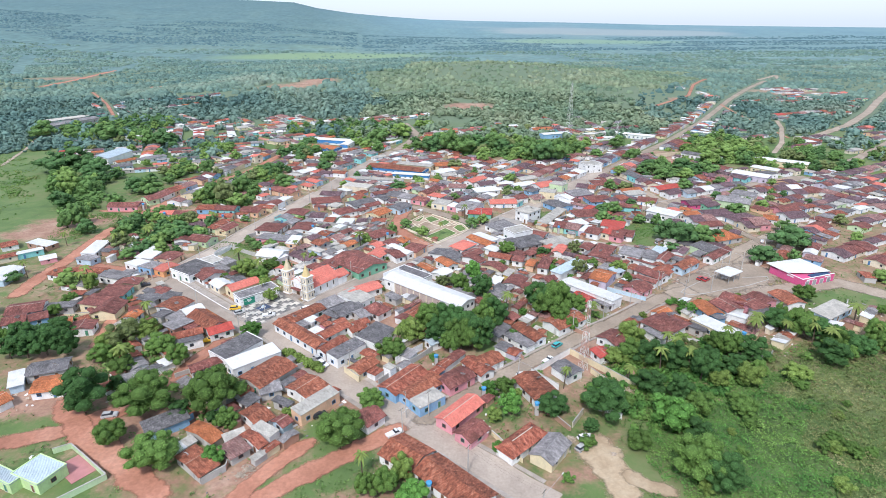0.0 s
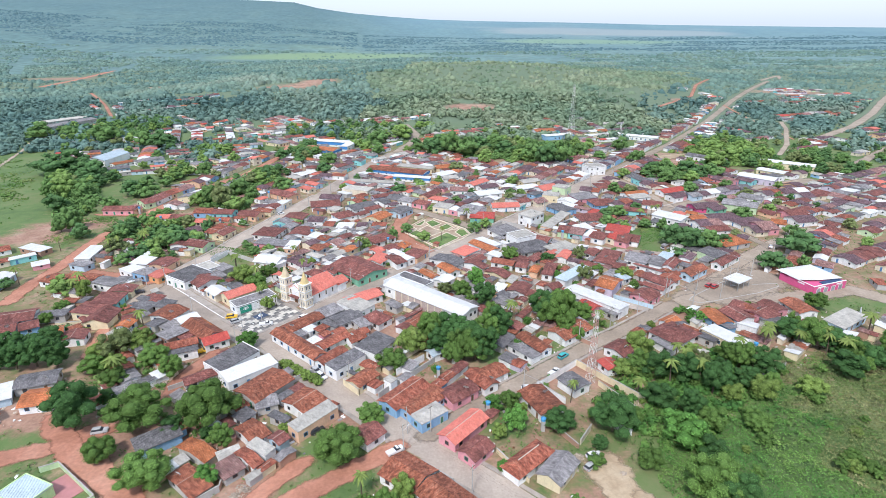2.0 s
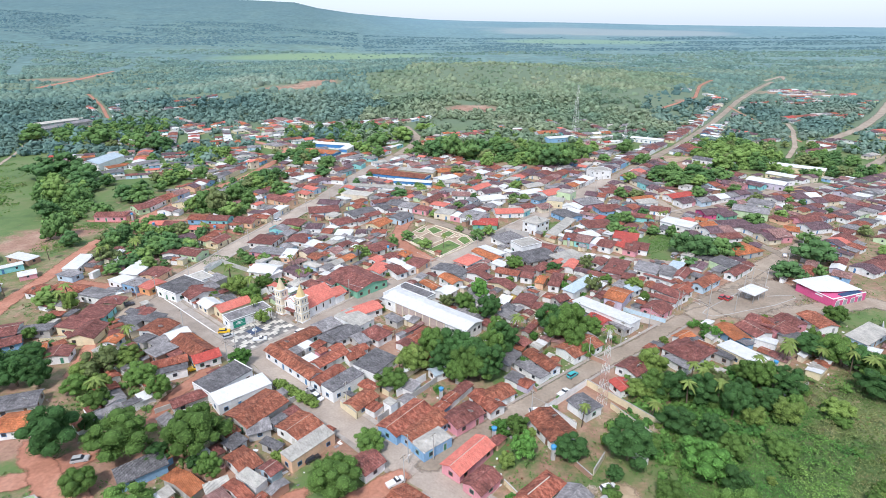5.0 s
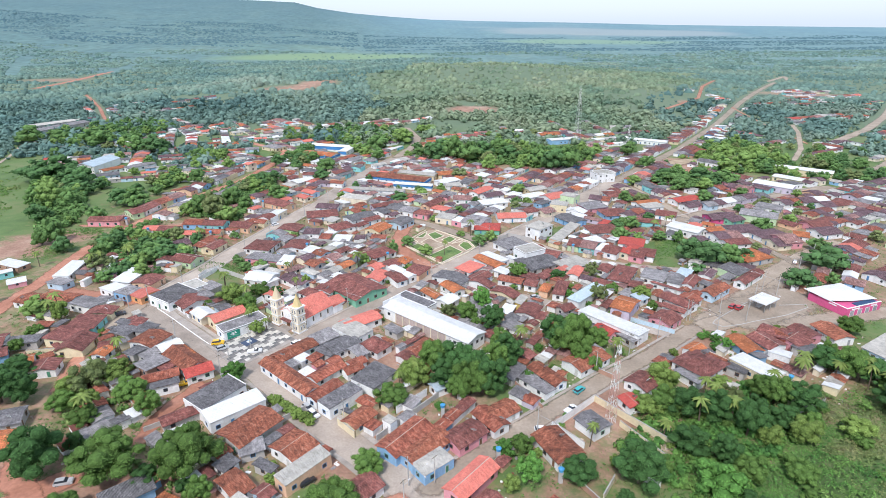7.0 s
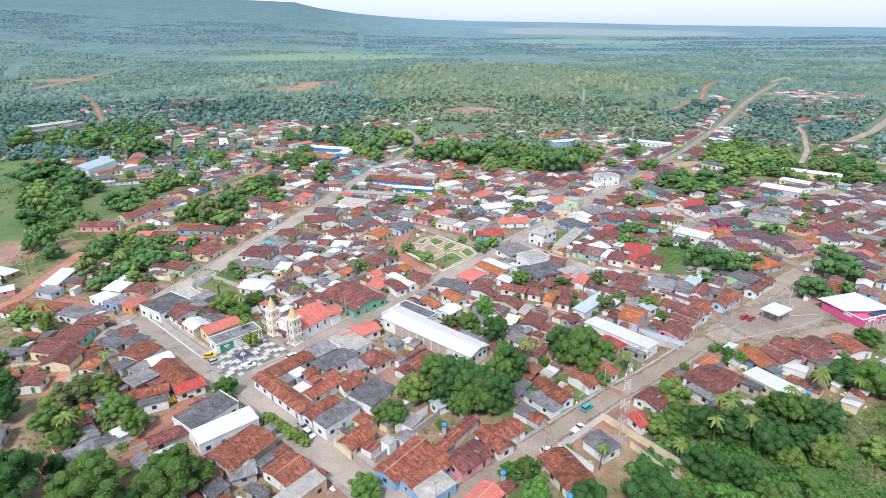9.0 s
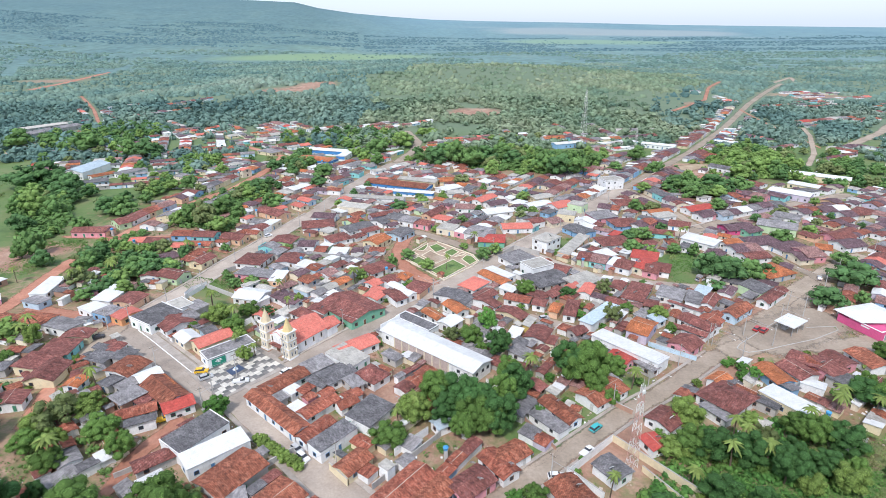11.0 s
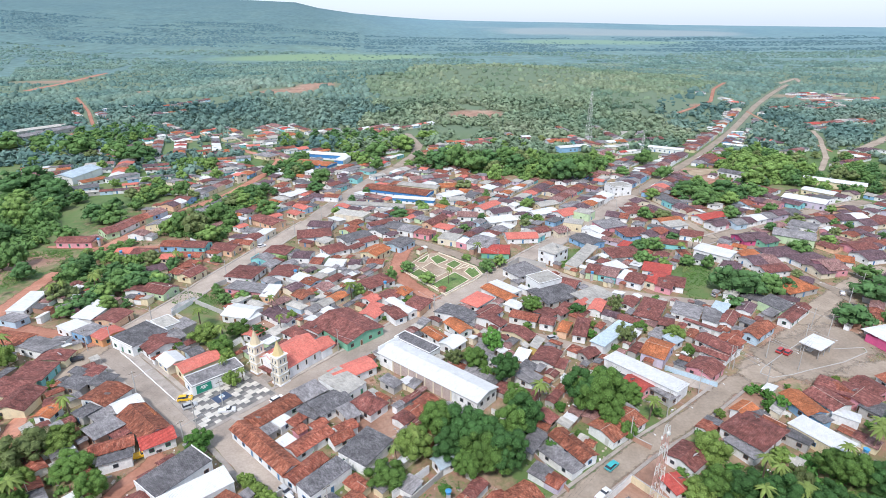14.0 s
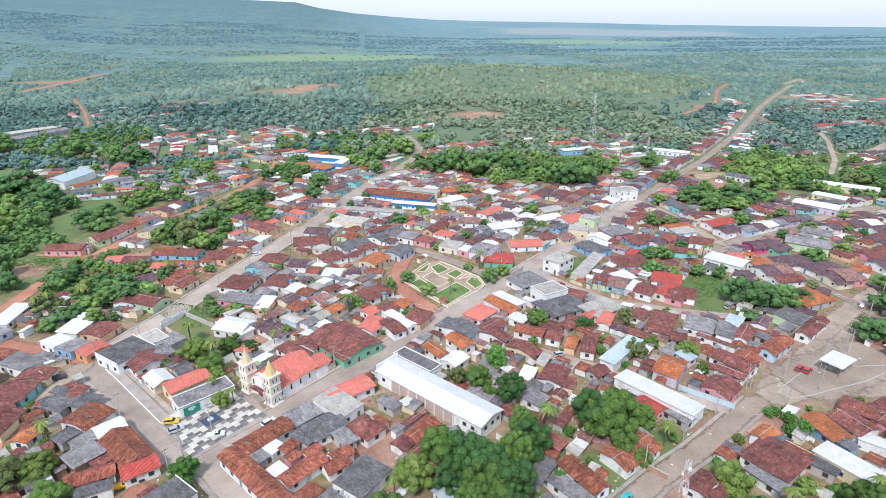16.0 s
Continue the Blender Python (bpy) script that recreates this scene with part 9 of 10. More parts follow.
def leafy_cloud(name, spots, mat, label, leaves_each=26):
    """Woodland trees as one mesh: each a rough lump under a coat of tilted leaf sprays."""
    rng = np.random.default_rng(len(spots) + 3)
    S = np.array(spots)
    n, m = len(S), leaves_each
    z = rng.uniform(-0.35, 1.0, (n, m))
    a = rng.uniform(0, 6.283, (n, m))
    q = np.sqrt(1 - z * z)
    out = np.stack([q * np.cos(a), q * np.sin(a), z], -1)
    P = S[:, None, :3] + out * (S[:, 3, None, None] * [1.0, 1.0, 0.8]) * rng.uniform(0.75, 1.2, (n, m, 1))
    N = out + rng.normal(0, 0.45, (n, m, 3)) + [0, 0, 0.35]
    N /= np.linalg.norm(N, axis=-1, keepdims=True)
    e = np.cross(N, rng.normal(0, 1, (n, m, 3)))
    e /= np.linalg.norm(e, axis=-1, keepdims=True)
    g = np.cross(N, e)
    s = S[:, 3, None, None] * rng.uniform(0.22, 0.42, (n, m, 1))
    V = np.stack([P + e * s, P + g * s * 0.7, P - e * s, P - g * s * 0.7], 2).reshape(-1, 3)
    bm = bmesh.new()
    bmesh.ops.create_icosphere(bm, subdivisions=1, radius=0.82)
    base = np.array([v.co[:] for v in bm.verts])
    tri = np.array([[v.index for v in f.verts] for f in bm.faces])
    bm.free()
    C = S[:, None, :3] + base[None] * (S[:, 3, None, None] * [1.0, 1.0, 0.8]) * rng.uniform(0.75, 1.15, (n, len(base), 1))
    F = np.arange(4 * n * m).reshape(-1, 4).tolist() + (tri[None] + (np.arange(n) * len(base))[:, None, None] + 4 * n * m).reshape(-1, 3).tolist()
    me = mesh(name, V.tolist() + C.reshape(-1, 3).tolist(), F, mat)
    return tagged(part(name, me), label, "woods", kind="stuff")


def growth(x, y):
    g = 1.0
    for X, Y, rx, ry, c, s, a in GREEN:
        u, v = ((x - X) * c + (y - Y) * s) / rx, (-(x - X) * s + (y - Y) * c) / ry
        if u * u + v * v < 0.8:
            g = a
    return g
def woods():
    rng = random.Random(77)
    near, far, edge, hill, high = [], [], [], [], []
    tries = 0
    while tries < 170000:
        tries += 1
        y = math.sqrt(rng.uniform(430 ** 2, 1560 ** 2)) if tries % 3 else math.sqrt(rng.uniform(1480 ** 2, 3100 ** 2))
        x = rng.uniform(-0.95, 0.95) * y
        if y < 520 and -170 < x < 330:
            continue
        m = noise.fractal(Vector((x / 170, y / 110, 1.7)), 1.0, 2.0, 4)
        open_hill = min(1.0, relief(x, y) / 16) * min(1.0, max(0.0, (x + 60) / 120)) + min(1.0, max(0.0, (y - 880) / 120))
        if y < 1500 and (m < -0.42 + 0.42 * min(1.0, open_hill) and rng.random() < 0.86 or growth(x, y) < 0):
            continue
        if y >= 1500 and (max(FIELD(x, y)) > 0.3 and rng.random() < 0.9 or noise.fractal(Vector((x / 420, y / 130, 5.1)), 1.0, 2.0, 4) < -0.1):
            continue
        pick = rng.random()
        r = (rng.uniform(1.1, 2.2) if pick < 0.55 else rng.uniform(2.4, 4.0) if pick < 0.9 else rng.uniform(4.4, 6.4)) * (1.0 if y < 760 else 0.9 if y < 1500 else 1.15)
        if not free(x, y, 0, r * 1.2, r * 1.2):
            continue
        h = relief(x, y) if y < 1500 else far_height(x, y)
        olive = y < 1180 and -90 + 60 * m < x < 0.40 * y + 80 * m
        ((hill if olive else near) if y < 780 else (high if olive else far) if y < 1500 else edge).append((x, y, h + r * (0.55 if y < 780 else 0.32 if y < 1500 else 0.1), r))
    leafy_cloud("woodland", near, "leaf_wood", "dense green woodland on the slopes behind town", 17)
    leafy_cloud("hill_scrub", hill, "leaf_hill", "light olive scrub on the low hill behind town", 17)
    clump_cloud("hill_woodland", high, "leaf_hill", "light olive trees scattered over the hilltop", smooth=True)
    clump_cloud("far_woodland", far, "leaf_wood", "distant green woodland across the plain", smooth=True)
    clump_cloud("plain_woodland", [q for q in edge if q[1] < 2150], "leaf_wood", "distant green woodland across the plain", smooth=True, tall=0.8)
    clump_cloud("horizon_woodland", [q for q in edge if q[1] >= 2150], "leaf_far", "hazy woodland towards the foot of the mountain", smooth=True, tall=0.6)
woods()
def inside(x, y, edge):
    """Whether a spot lies within a closed line."""
    hit = False
    for (x0, y0), (x1, y1) in zip(edge, edge[1:] + edge[:1]):
        if (y0 > y) != (y1 > y) and x < (x1 - x0) * (y - y0) / (y1 - y0) + x0:
            hit = not hit
    return hit


def undergrowth(edge, n, seed, lo, hi, mat, label):
    """A thicket under and between trees: many low leafy lumps."""
    rng = random.Random(seed)
    xs, ys = [q[0] for q in edge], [q[1] for q in edge]
    spots = []
    for _ in range(n):
        x, y = rng.uniform(min(xs), max(xs)), rng.uniform(min(ys), max(ys))
        r = rng.uniform(lo, hi)
        if inside(x, y, edge) and free(x, y, 0, r, r):
            spots.append((x, y, (relief(x, y) if y > 500 else 0) + r * 0.5, r))
    leafy_cloud("undergrowth", spots, mat, label, 22)


undergrowth([(-172.1, 279.6), (-139.5, 288.3), (-122.3, 259.0), (-134.4, 237.5), (-149.7, 239.5)], 420, 321, 0.8, 2.2, "town_mid", "tangled green bushes and saplings under the trees")
undergrowth([(-335.0, 463.2), (-288.2, 462.8), (-268.0, 438.0), (-213.0, 342.0), (-198.0, 312.0), (-204.2, 307.0), (-200.0, 285.0)], 2300, 300, 1.2, 3.4, "town_mid", "tangled green bushes and saplings under the trees")
undergrowth([(-168.3, 382.7), (-130.6, 394.7), (-114.2, 354.9), (-114.0, 318.4), (-141.8, 322.7)], 700, 301, 1.0, 2.6, "town_mid", "tangled green bushes and saplings under the trees")
undergrowth([(-117.0, 159.4), (-120.1, 182.1), (-102.5, 184.2), (-83.8, 159.2), (-96.3, 151.1), (-101.7, 148.0)], 500, 302, 0.6, 1.6, "leaf_weed", "tangled green bushes and saplings under the trees")
undergrowth([(-158.3, 178.2), (-130.4, 182.2), (-114.1, 154.4), (-141.2, 154.5)], 420, 303, 0.8, 2.0, "town_dark", "tangled green bushes and saplings under the trees")
undergrowth([(-15.7, 519.4), (113.7, 507.4), (98.9, 427.5), (-14.2, 460.6)], 1500, 304, 1.0, 2.8, "town_mid", "tangled green bushes and saplings under the trees")
undergrowth([(209.8, 528.5), (273.8, 505.9), (233.6, 426.6), (188.4, 412.5), (181.3, 459.0)], 1500, 305, 1.0, 2.8, "town_light", "tangled green bushes and saplings under the trees")
undergrowth([(51.1, 160.4), (93.2, 167.3), (86.5, 141.5), (66.5, 121.4), (50.9, 119.2), (42.3, 138.8)], 900, 306, 0.5, 1.5, "leaf_scrub", "tangled green bushes and saplings under the trees")
undergrowth([(-109.6, 152.7), (-83.5, 154.2), (-56.3, 136.5), (-52.7, 120.7), (-67.5, 124.1), (-78.4, 131.4), (-89.4, 125.3)], 420, 320, 0.3, 1.1, "leaf_weed", "low weeds and young bushes round the trees")


def meadow(edge, n, seed, mat, label, size=1.0):
    """Low tufts and bushes in drifts over an open meadow."""
    rng = random.Random(seed)
    xs, ys = [q[0] for q in edge], [q[1] for q in edge]
    spots = []
    for _ in range(n):
        x, y = rng.uniform(min(xs), max(xs)), rng.uniform(min(ys), max(ys))
        m = noise.fractal(Vector((x / 14, y / 14, 2.0)), 1.0, 2.0, 3)
        r = size * (rng.uniform(0.25, 0.6) + max(0.0, m) * 1.3)
        if m > -0.2 and inside(x, y, edge):
            spots.append((x, y, r * 0.3, r))
    leafy_cloud("meadow_growth", spots, mat, label, 16)


meadow([(-400, 470), (-313, 440), (-259, 350), (-234, 289), (-250, 270), (-330, 300)], 5200, 41, "leaf_weed", "light green grass tufts and low bushes on the meadow")
for k, edge in enumerate(([(103, 286), (115, 286), (100, 252), (90, 254)], [(51, 307), (65, 305), (59, 285), (48, 284)], [(-113, 254), (-108, 261), (-88, 253), (-87, 240), (-100, 242)], [(-210, 306), (-182, 306), (-176, 296), (-182, 262), (-198, 262)])):
    meadow(edge, 1500, 50 + k, "leaf_weed", "tufts of light green grass on the open yard", 0.45)


def scrub(name, spots, mat, label, size=0.55, seed=1, lie=1.0):
    """Tangled low growth: many small leaf blades, each tilted its own way."""
    rng = np.random.default_rng(seed)
    P = np.array(spots)
    n = len(P)
    nrm = rng.normal(0, 0.55, (n, 3)) + [0, 0, lie]
    nrm /= np.linalg.norm(nrm, axis=1, keepdims=True)
    e = np.cross(nrm, rng.normal(0, 1, (n, 3)))
    e /= np.linalg.norm(e, axis=1, keepdims=True)
    g = np.cross(nrm, e)
    s = size * rng.uniform(0.5, 1.4, (n, 1))
    V = np.stack([P + e * s, P + g * s * 0.5, P - e * s, P - g * s * 0.5], 1).reshape(-1, 3)
    F = np.arange(4 * n).reshape(-1, 4)
    return tagged(part(name, mesh(name, V.tolist(), F.tolist(), mat)), label, "scrub", kind="stuff")
def field_spots(n, seed):
    rng = random.Random(seed)
    out = []
    while len(out) < n:
        x, y = rng.uniform(44, 230), rng.uniform(66, 200)
        edge = 47 + (y - 98) * 0.32 + 5 * noise.noise(Vector((y / 9, 0, 0)))
        top = 152 + (x - 60) * 0.20 + 6 * noise.noise(Vector((x / 11, 4, 0)))
        if x < edge or y > top or not free(x, y, 0, 1, 1):
            continue
        bump = noise.fractal(Vector((x / 6.0, y / 6.0, 0)), 1.0, 2.0, 4)
        big = noise.noise(Vector((x / 22, y / 22, 9)))
        out.append((x, y, max(0.1, 0.7 + 2.6 * bump + 2.0 * big + 0.9 * noise.noise(Vector((x / 1.7, y / 1.7, 3)))) * rng.uniform(0.7, 1.0)))
    return out
FIELD_SPOTS = field_spots(230000, 5)
STRAW = [noise.fractal(Vector((p[0] / 19, p[1] / 11, 2.0)), 1.0, 2.0, 4) * 0.8 + (p[0] - 82 - (p[1] - 110) * 0.35) / 34 > 0.35 for p in FIELD_SPOTS]
scrub("scrub", [p for p, dry in zip(FIELD_SPOTS, STRAW) if not dry], "leaf_scrub", "tangled green creepers and scrub covering the open field", 0.27)
scrub("dry_grass", [p for p, dry in zip(FIELD_SPOTS, STRAW) if dry], "leaf_straw", "olive and straw-coloured tall grass on the open field", 0.27, 2, 0.45)
def weed_spots(n, seed):
    """Tufts on the open ground of the yards and verges, in drifts."""
    rng = random.Random(seed)
    out = []
    for _ in range(n):
        x, y = rng.uniform(-170, 210), rng.uniform(70, 330)
        if growth(x, y) < 0 or abs(x) > 60 + y * 0.8:
            continue
        m = noise.fractal(Vector((x / 16, y / 16, 6.0)), 1.0, 2.0, 4)
        if m < -0.05 and rng.random() > 0.12 or not free(x, y, 0, 0.8, 0.8):
            continue
        tall = rng.uniform(0.15, 0.5) + max(0.0, m) * 1.6
        for _ in range(5):
            out.append((x + rng.gauss(0, 0.5), y + rng.gauss(0, 0.5), tall * rng.uniform(0.3, 1.0)))
    return out
scrub("weeds", weed_spots(26000, 8), "leaf_weed", "low green weeds and bushes on the open yard ground", 0.33, 3)
field_rng = random.Random(15)
for k in range(80):
    x, y = field_rng.uniform(60, 190), field_rng.uniform(80, 160)
    if free(x, y, 0, 2, 2) and x > 50 + (y - 98) * 0.32:
        plant(field_rng.choice((6, 6, 6, 2, 0)), x, y, field_rng.uniform(1.8, 3.8), None, 1.2)
def yard_clutter(n, seed):
    """Boards, blocks and scrap lying about in the yards near the houses."""
    rng = random.Random(seed)
    V, F, I = [], [], []
    homes = [q for q in HOMES if q[1] < 240]
    for k in range(n):
        x, y, rot, w, d = rng.choice(homes)[:5]
        a = rng.uniform(0, 6.283)
        q = math.hypot(w, d) / 2 + abs(rng.gauss(0, 2.2))
        px, py = x + q * math.cos(a), y + q * math.sin(a)
        if not free(px, py, 0, 0.8, 0.8):
            continue
        L, W, H = rng.choice(((0.9, 0.12, 0.06), (0.35, 0.25, 0.2), (0.25, 0.2, 0.15), (0.6, 0.5, 0.08), (1.4, 0.8, 0.05), (0.5, 0.4, 0.4)))
        m = pose(px, py, 0.01, rng.uniform(-8, 8), rng.uniform(-8, 8), rng.uniform(0, 360))
        v, f = box(-L / 2, L / 2, -W / 2, W / 2, 0, H)
        base = len(V)
        V += [tuple(m @ Vector(c)) for c in v]
        F += [tuple(i + base for i in t) for t in f]
        I += [rng.choice((0, 0, 1, 2, 3))] * 6
    tagged(part("yard_clutter", mesh("yard_clutter", V, F, ["rubble", "joinery_wood", "fibre", "wall_white"], I)), "scraps of board, brick and sheet lying in the yards", "clutter", kind="stuff")
yard_clutter(4200, 6)
def rubble_pile(x, y, r, seed):
    """A low heap of broken brick and plaster."""
    rng = random.Random(seed)
    V, F = [], []
    for k in range(int(70 * r)):
        a, q = rng.uniform(0, 6.283), abs(rng.gauss(0, 0.45)) * r
        s = rng.uniform(0.1, 0.28)
        m = pose(q * math.cos(a), q * math.sin(a), max(0.0, 0.5 - 0.3 * q) * rng.random(), rng.uniform(0, 60), rng.uniform(0, 60), rng.uniform(0, 360))
        v, f = box(-s, s, -s * 0.6, s * 0.6, -s * 0.4, s * 0.5)
        base = len(V)
        V += [tuple(m @ Vector(c)) for c in v]
        F += [tuple(i + base for i in t) for t in f]
    tagged(part("rubble_pile", mesh("rubble_pile", V, F, "rubble"), None, pose(x, y, 0)), "low heap of broken brick and plaster on bare earth", "rubble", "rubble heaps", kind="stuff")
rubble_pile(-46.9, 107.1, 2.6, 1)
rubble_pile(-48.4, 105.2, 1.6, 2)
rubble_pile(32.8, 117.6, 1.8, 3)
rubble_pile(30.7, 114.0, 1.4, 4)
rubble_pile(-84.9, 149.5, 2.2, 5)
rubble_pile(55.5, 138.8, 2.0, 6)
rubble_pile(40.3, 145.1, 2.4, 7)
rubble_pile(42.2, 112.0, 1.4, 8)

# ---- cars, poles, tanks, dishes ----
def car(x, y, rot, paint, kind="hatchback"):
    words = {"white": "white", "silver": "silver grey", "red": "dark red", "black": "black", "yellow": "bright yellow", "teal": "teal green"}
    root = tagged(new("car"), f"{words[paint]} {kind} parked on the street", "car", "parked cars")
    root.matrix_basis = pose(x, y, 0.11, 0, 0, rot)
    L = 2.05 if kind == "hatchback" else 2.35
    low = [(-L, 0.42), (-L, 0.85), (-L + 0.25, 0.98), (L - 1.25, 1.0), (L - 0.2, 0.88), (L, 0.70), (L, 0.38), (L - 0.1, 0.28), (-L + 0.1, 0.28)]
    roof_end = -L + 0.3 if kind == "hatchback" else 0.0
    cab = [(roof_end - 0.15, 0.98), (roof_end + 0.2, 1.46), (0.35 if kind == "hatchback" else 0.75, 1.48), (L - 1.1, 0.99)]

    def prism(prof, half, top_half=None):
        t = top_half or half
        zs = [p[1] for p in prof]
        hw = [half if z < max(zs) - 0.1 else t for z in zs]
        n = len(prof)
        v = [(px, -h, pz) for (px, pz), h in zip(prof, hw)] + [(px, h, pz) for (px, pz), h in zip(prof, hw)]
        return v, [tuple(range(n)), tuple(range(2 * n - 1, n - 1, -1))] + [(k, k + n, (k + 1) % n + n, (k + 1) % n) for k in range(n)]

    part("body", mesh("body", *prism(low, 0.84, 0.80), "car_" + paint), root)
    part("cabin", mesh("cabin", *prism(cab, 0.78, 0.62), "window_dark"), root)
    part("roof", mesh("roof", *box(cab[1][0] - 0.03, cab[2][0] + 0.03, -0.62, 0.62, 1.46, 1.52), "car_" + paint), root)
    for sx in (-L + 0.75, L - 0.75):
        for sy in (-1, 1):
            wheel = part("wheel", mesh("wheel", *tube((sx, sy * 0.66, 0.22), (sx, sy * 0.86, 0.22), 0.31, 0.31, 12), "rubber"), root)
            part("rim", mesh("rim", *tube((sx, sy * 0.84, 0.22), (sx, sy * 0.875, 0.22), 0.18, 0.16, 10), "steel"), wheel, label="grey steel rim")
    for sy in (-0.55, 0.55):
        part("headlight", mesh("headlight", *box(L - 0.06, L + 0.02, sy - 0.18, sy + 0.18, 0.56, 0.70), "dish_white"), root)
        part("tail_light", mesh("tail_light", *box(-L - 0.02, -L + 0.05, sy - 0.14, sy + 0.14, 0.58, 0.78), "car_red"), root)
    return root


car(-77.9, 189.3, 10, "yellow")
car(-75.2, 186.0, 35, "silver")
car(-63.9, 184.0, 12, "white", "pickup")
car(-51.3, 189.0, 50, "white")
car(-12.8, 119.4, 35, "white", "pickup")
car(-39.8, 154.5, -42, "silver")
car(-37.7, 151.7, -42, "white")
car(-34.0, 127.1, 40, "black")
car(37.7, 162.6, 42, "teal")
car(33.3, 153.7, 42, "white", "pickup")
car(107.4, 215.0, 40, "red")
car(109.2, 213.8, 40, "red")
car(155.2, 257.3, 60, "silver")
car(24.1, 145.2, 0, "white")
car(34.9, 114.0, 40, "silver")
car(36.5, 117.5, 20, "white")
car(-76.9, 167.7, 30, "black")
car(-79.2, 166.5, 35, "yellow", "pickup")
car(-78.4, 168.6, 30, "silver")
car(-121.7, 209.7, 30, "black")
car(-11.6, 243.1, 40, "white")
car(-91.9, 309.5, 45, "white")
car(104.5, 256.0, 20, "silver")
car(33.9, 223.0, 20, "silver")
car(-91.1, 127.0, 15, "silver")


def pole_line(pts, reach, seed, side=1, height=8.5):
    """Concrete power poles along a street, each with a crossarm, joined by sagging wires."""
    rng = random.Random(seed)
    line = dense(pts, reach)
    tops = []
    for k, p in enumerate(line):
        d = (line[min(k + 1, len(line) - 1)] - line[max(k - 1, 0)]).normalized()
        n = Vector((-d.y, d.x)) * side
        for f in (1, 0.8, -1, -0.8, 0.6):
            x, y = p.x + n.x * f, p.y + n.y * f
            if not roofed(x, y):
                break
        a = math.degrees(math.atan2(d.y, d.x))
        root = tagged(new("utility_pole"), "grey concrete utility pole with crossarm and street lamp", "pole", "utility poles")
        root.matrix_basis = pose(x, y, 0, rng.uniform(-1, 1), rng.uniform(-1, 1), a)
        part("post", mesh("post", *tube((0, 0, -0.3), (0, 0, height), 0.17, 0.10), "concrete"), root)
        part("crossarm", mesh("crossarm", *box(-0.06, 0.06, -0.9, 0.9, height - 0.7, height - 0.58), "bark"), root)
        part("lamp_arm", mesh("lamp_arm", *tube((0, 0, height - 2), (0, -1.6 * side, height - 1.4), 0.04, 0.03, 6), "steel"), root)
        part("lamp_head", mesh("lamp_head", *box(-0.12, 0.12, -1.6 * side - 0.3, -1.6 * side + 0.3, height - 1.48, height - 1.34), "dish_white"), root)
        for u in (-0.7, 0.0, 0.7):
            part("insulator", mesh("insulator", *tube((0, u, height - 0.58), (0, u, height - 0.4), 0.05, 0.03, 6), "dish_white"), root)
        tops.append((Vector((x, y, height - 0.45)), n.normalized()))
    for (a, n), (b, m) in zip(tops, tops[1:]):
        root = tagged(new("power_line"), "thin dark sagging power lines between the poles", "cable", "power lines")
        for u in (-0.7, 0.0, 0.7):
            p, q = a + Vector((n.x, n.y, 0)) * u, b + Vector((m.x, m.y, 0)) * u
            v = []
            for i in range(8):
                t = i / 7
                c = p.lerp(q, t) - Vector((0, 0, 0.8 * 4 * t * (1 - t)))
                v += [(c.x + 0.01, c.y, c.z), (c.x - 0.01, c.y + 0.01, c.z), (c.x, c.y, c.z + 0.015)]
            f = [(3 * i + j, 3 * i + (j + 1) % 3, 3 * i + 3 + (j + 1) % 3, 3 * i + 3 + j) for i in range(7) for j in range(3)]
            part("wire", mesh("wire", v, f, "rubber"), root)


for k, (pts, width) in enumerate(ROADS[:13]):
    if pts[0][1] < 330 and k not in (5,):
        pole_line(pts, 27, 40 + k, (width / 2 + 0.9) * (1 if k % 2 else -1))


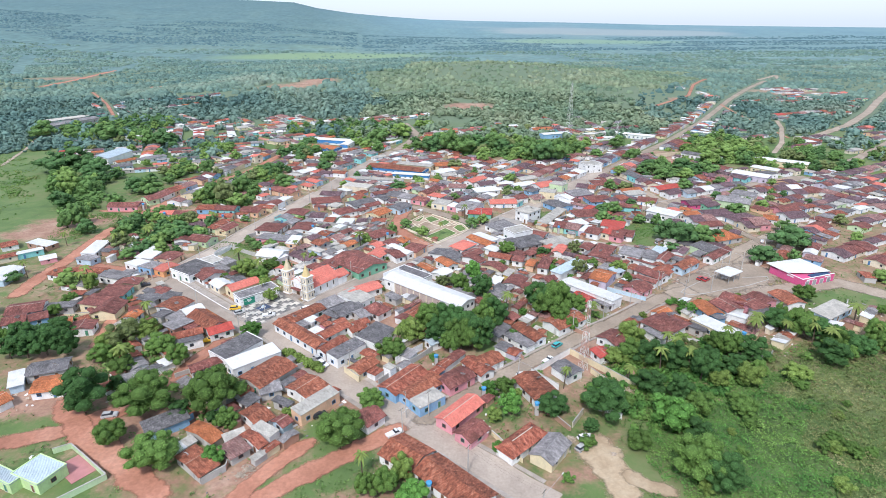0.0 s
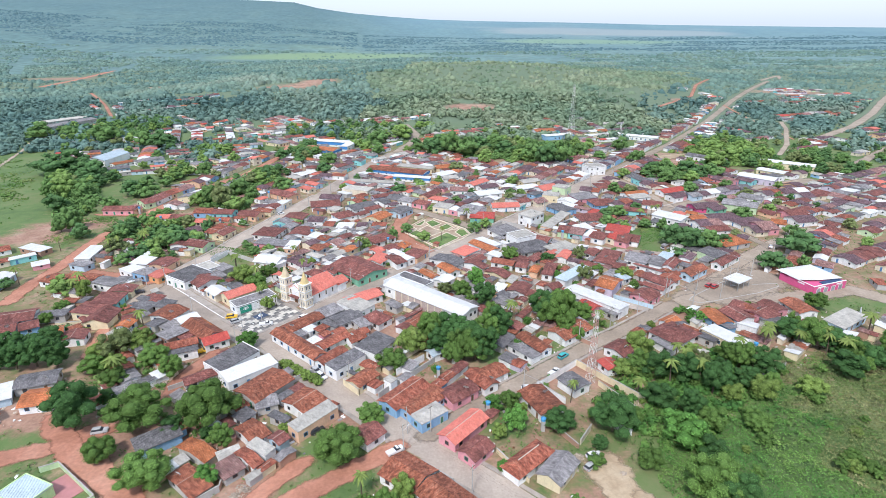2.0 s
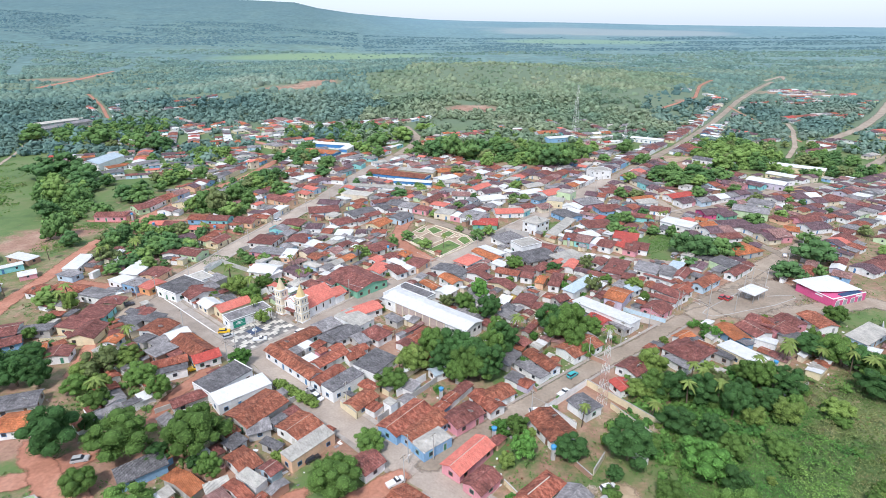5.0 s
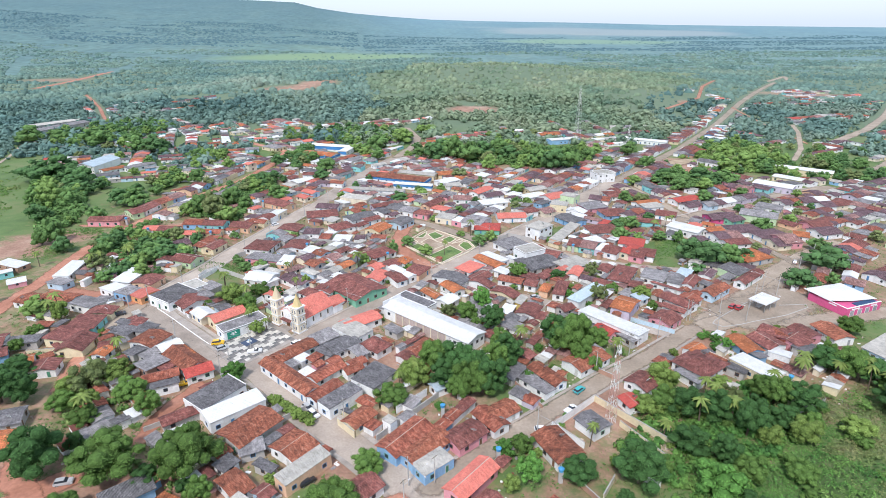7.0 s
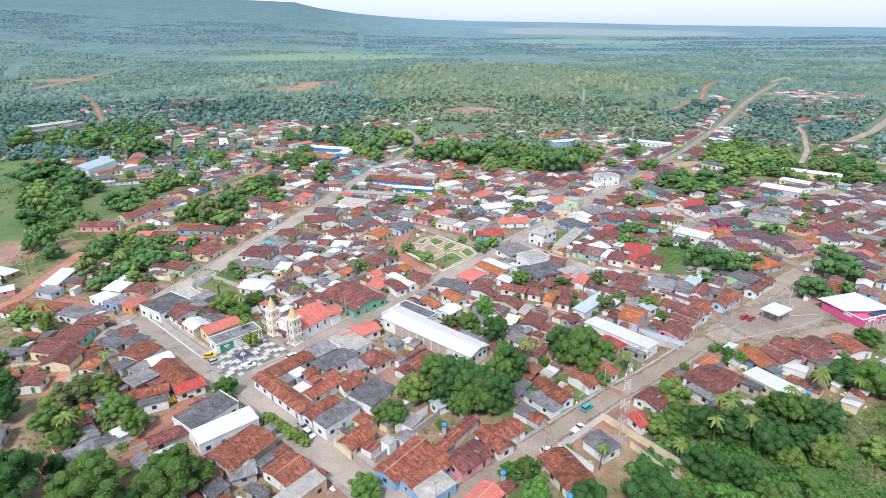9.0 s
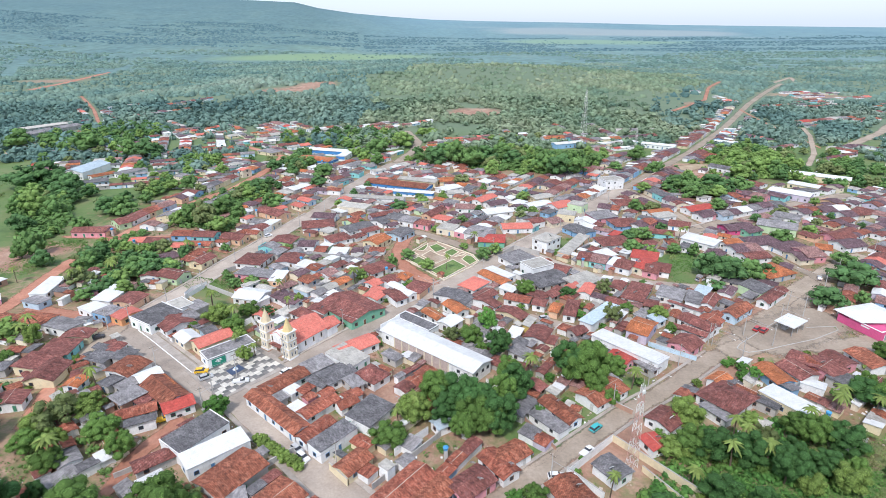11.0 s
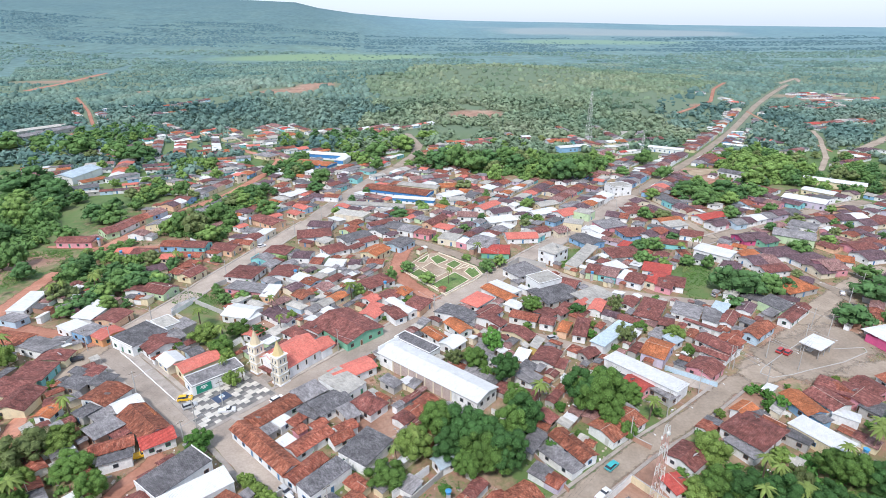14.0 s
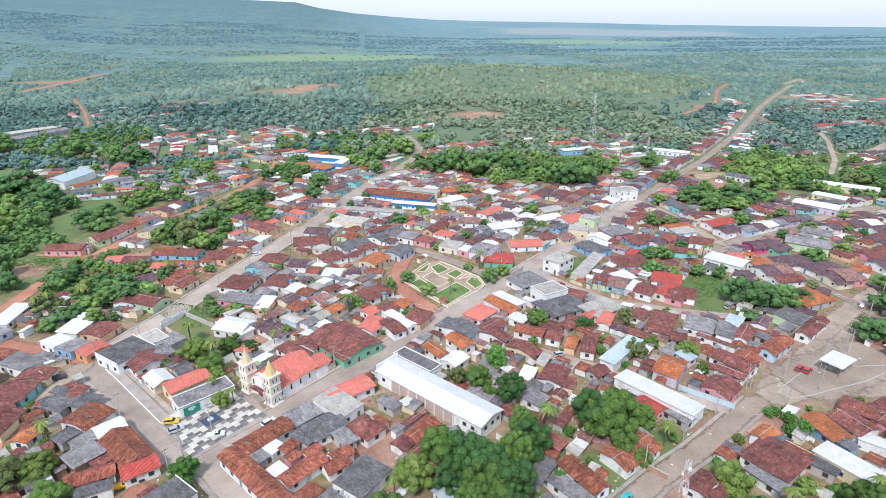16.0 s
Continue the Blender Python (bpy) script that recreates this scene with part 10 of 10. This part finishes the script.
def tank(x, y, z, stand=0.0):
    root = tagged(new("water_tank"), "round blue plastic water tank with a lid", "water tank", "water tanks")
    root.matrix_basis = pose(x, y, z)
    part("body", mesh("body", *tube((0, 0, stand), (0, 0, stand + 0.85), 0.55, 0.72, 14), "tank_blue"), root)
    part("lid", mesh("lid", *tube((0, 0, stand + 0.85), (0, 0, stand + 1.02), 0.75, 0.45, 14), "tank_blue"), root)
    if stand:
        part("stand", mesh("stand", *box(-0.5, 0.5, -0.5, 0.5, 0, stand), "wall_grey"), root)


def dish(x, y, z, turn):
    root = tagged(new("satellite_dish"), "white round satellite dish on a short mast", "satellite dish", "satellite dishes")
    root.matrix_basis = pose(x, y, z, 0, 0, turn)
    v, f = [(0, 0.28, 0.95)], []
    for i, (r, o) in enumerate(((0.45, 0.2), (0.85, 0.0))):
        v += [(r * math.cos(6.283 * k / 14), o - 0.55 * r * math.sin(6.283 * k / 14), 0.95 + 0.8 * r * math.sin(6.283 * k / 14)) for k in range(14)]
    f = [(0, 1 + k, 1 + (k + 1) % 14) for k in range(14)] + [(1 + k, 15 + k, 15 + (k + 1) % 14, 1 + (k + 1) % 14) for k in range(14)]
    part("reflector", mesh("reflector", v, f, "dish_white", smooth=True), root)
    part("mast", mesh("mast", *tube((0, 0.3, -0.2), (0, 0.3, 0.95), 0.05, 0.05, 6), "steel"), root)
    part("feed_arm", mesh("feed_arm", *tube((0, 0.1, 0.6), (0, -0.75, 1.15), 0.03, 0.03, 5), "steel"), root)


rng = random.Random(12)
for x, y, rot, w, d, h, rise, roof in HOMES:
    if roof in ("flat", "shed") or min(w, d) < 4.5:
        continue
    c, s, k = math.cos(radians(rot)), math.sin(radians(rot)), rng.random()
    u, v = rng.uniform(-0.4, 0.4) * w, -0.25 * d * rng.choice((-1, 1))
    z = h + rise * (1 - abs(v) / (d / 2)) + 0.12
    if roof == "hip":
        u *= 0.3
    if k < 0.26:
        dish(x + u * c - v * s, y + u * s + v * c, z, rng.uniform(-60, 60))
    elif k < 0.40:
        v = (d / 2 + 0.9) * rng.choice((-1, 1))
        if free(x + u * c - v * s, y + u * s + v * c, radians(rot), 0.6, 0.6):
            tank(x + u * c - v * s, y + u * s + v * c, 0, 3.2)


for x, y in ((25.5, 127.5), (11.5, 134.4), (-2.2, 151.3), (100.2, 164.7)):
    tank(x, y, 0, 3.2)
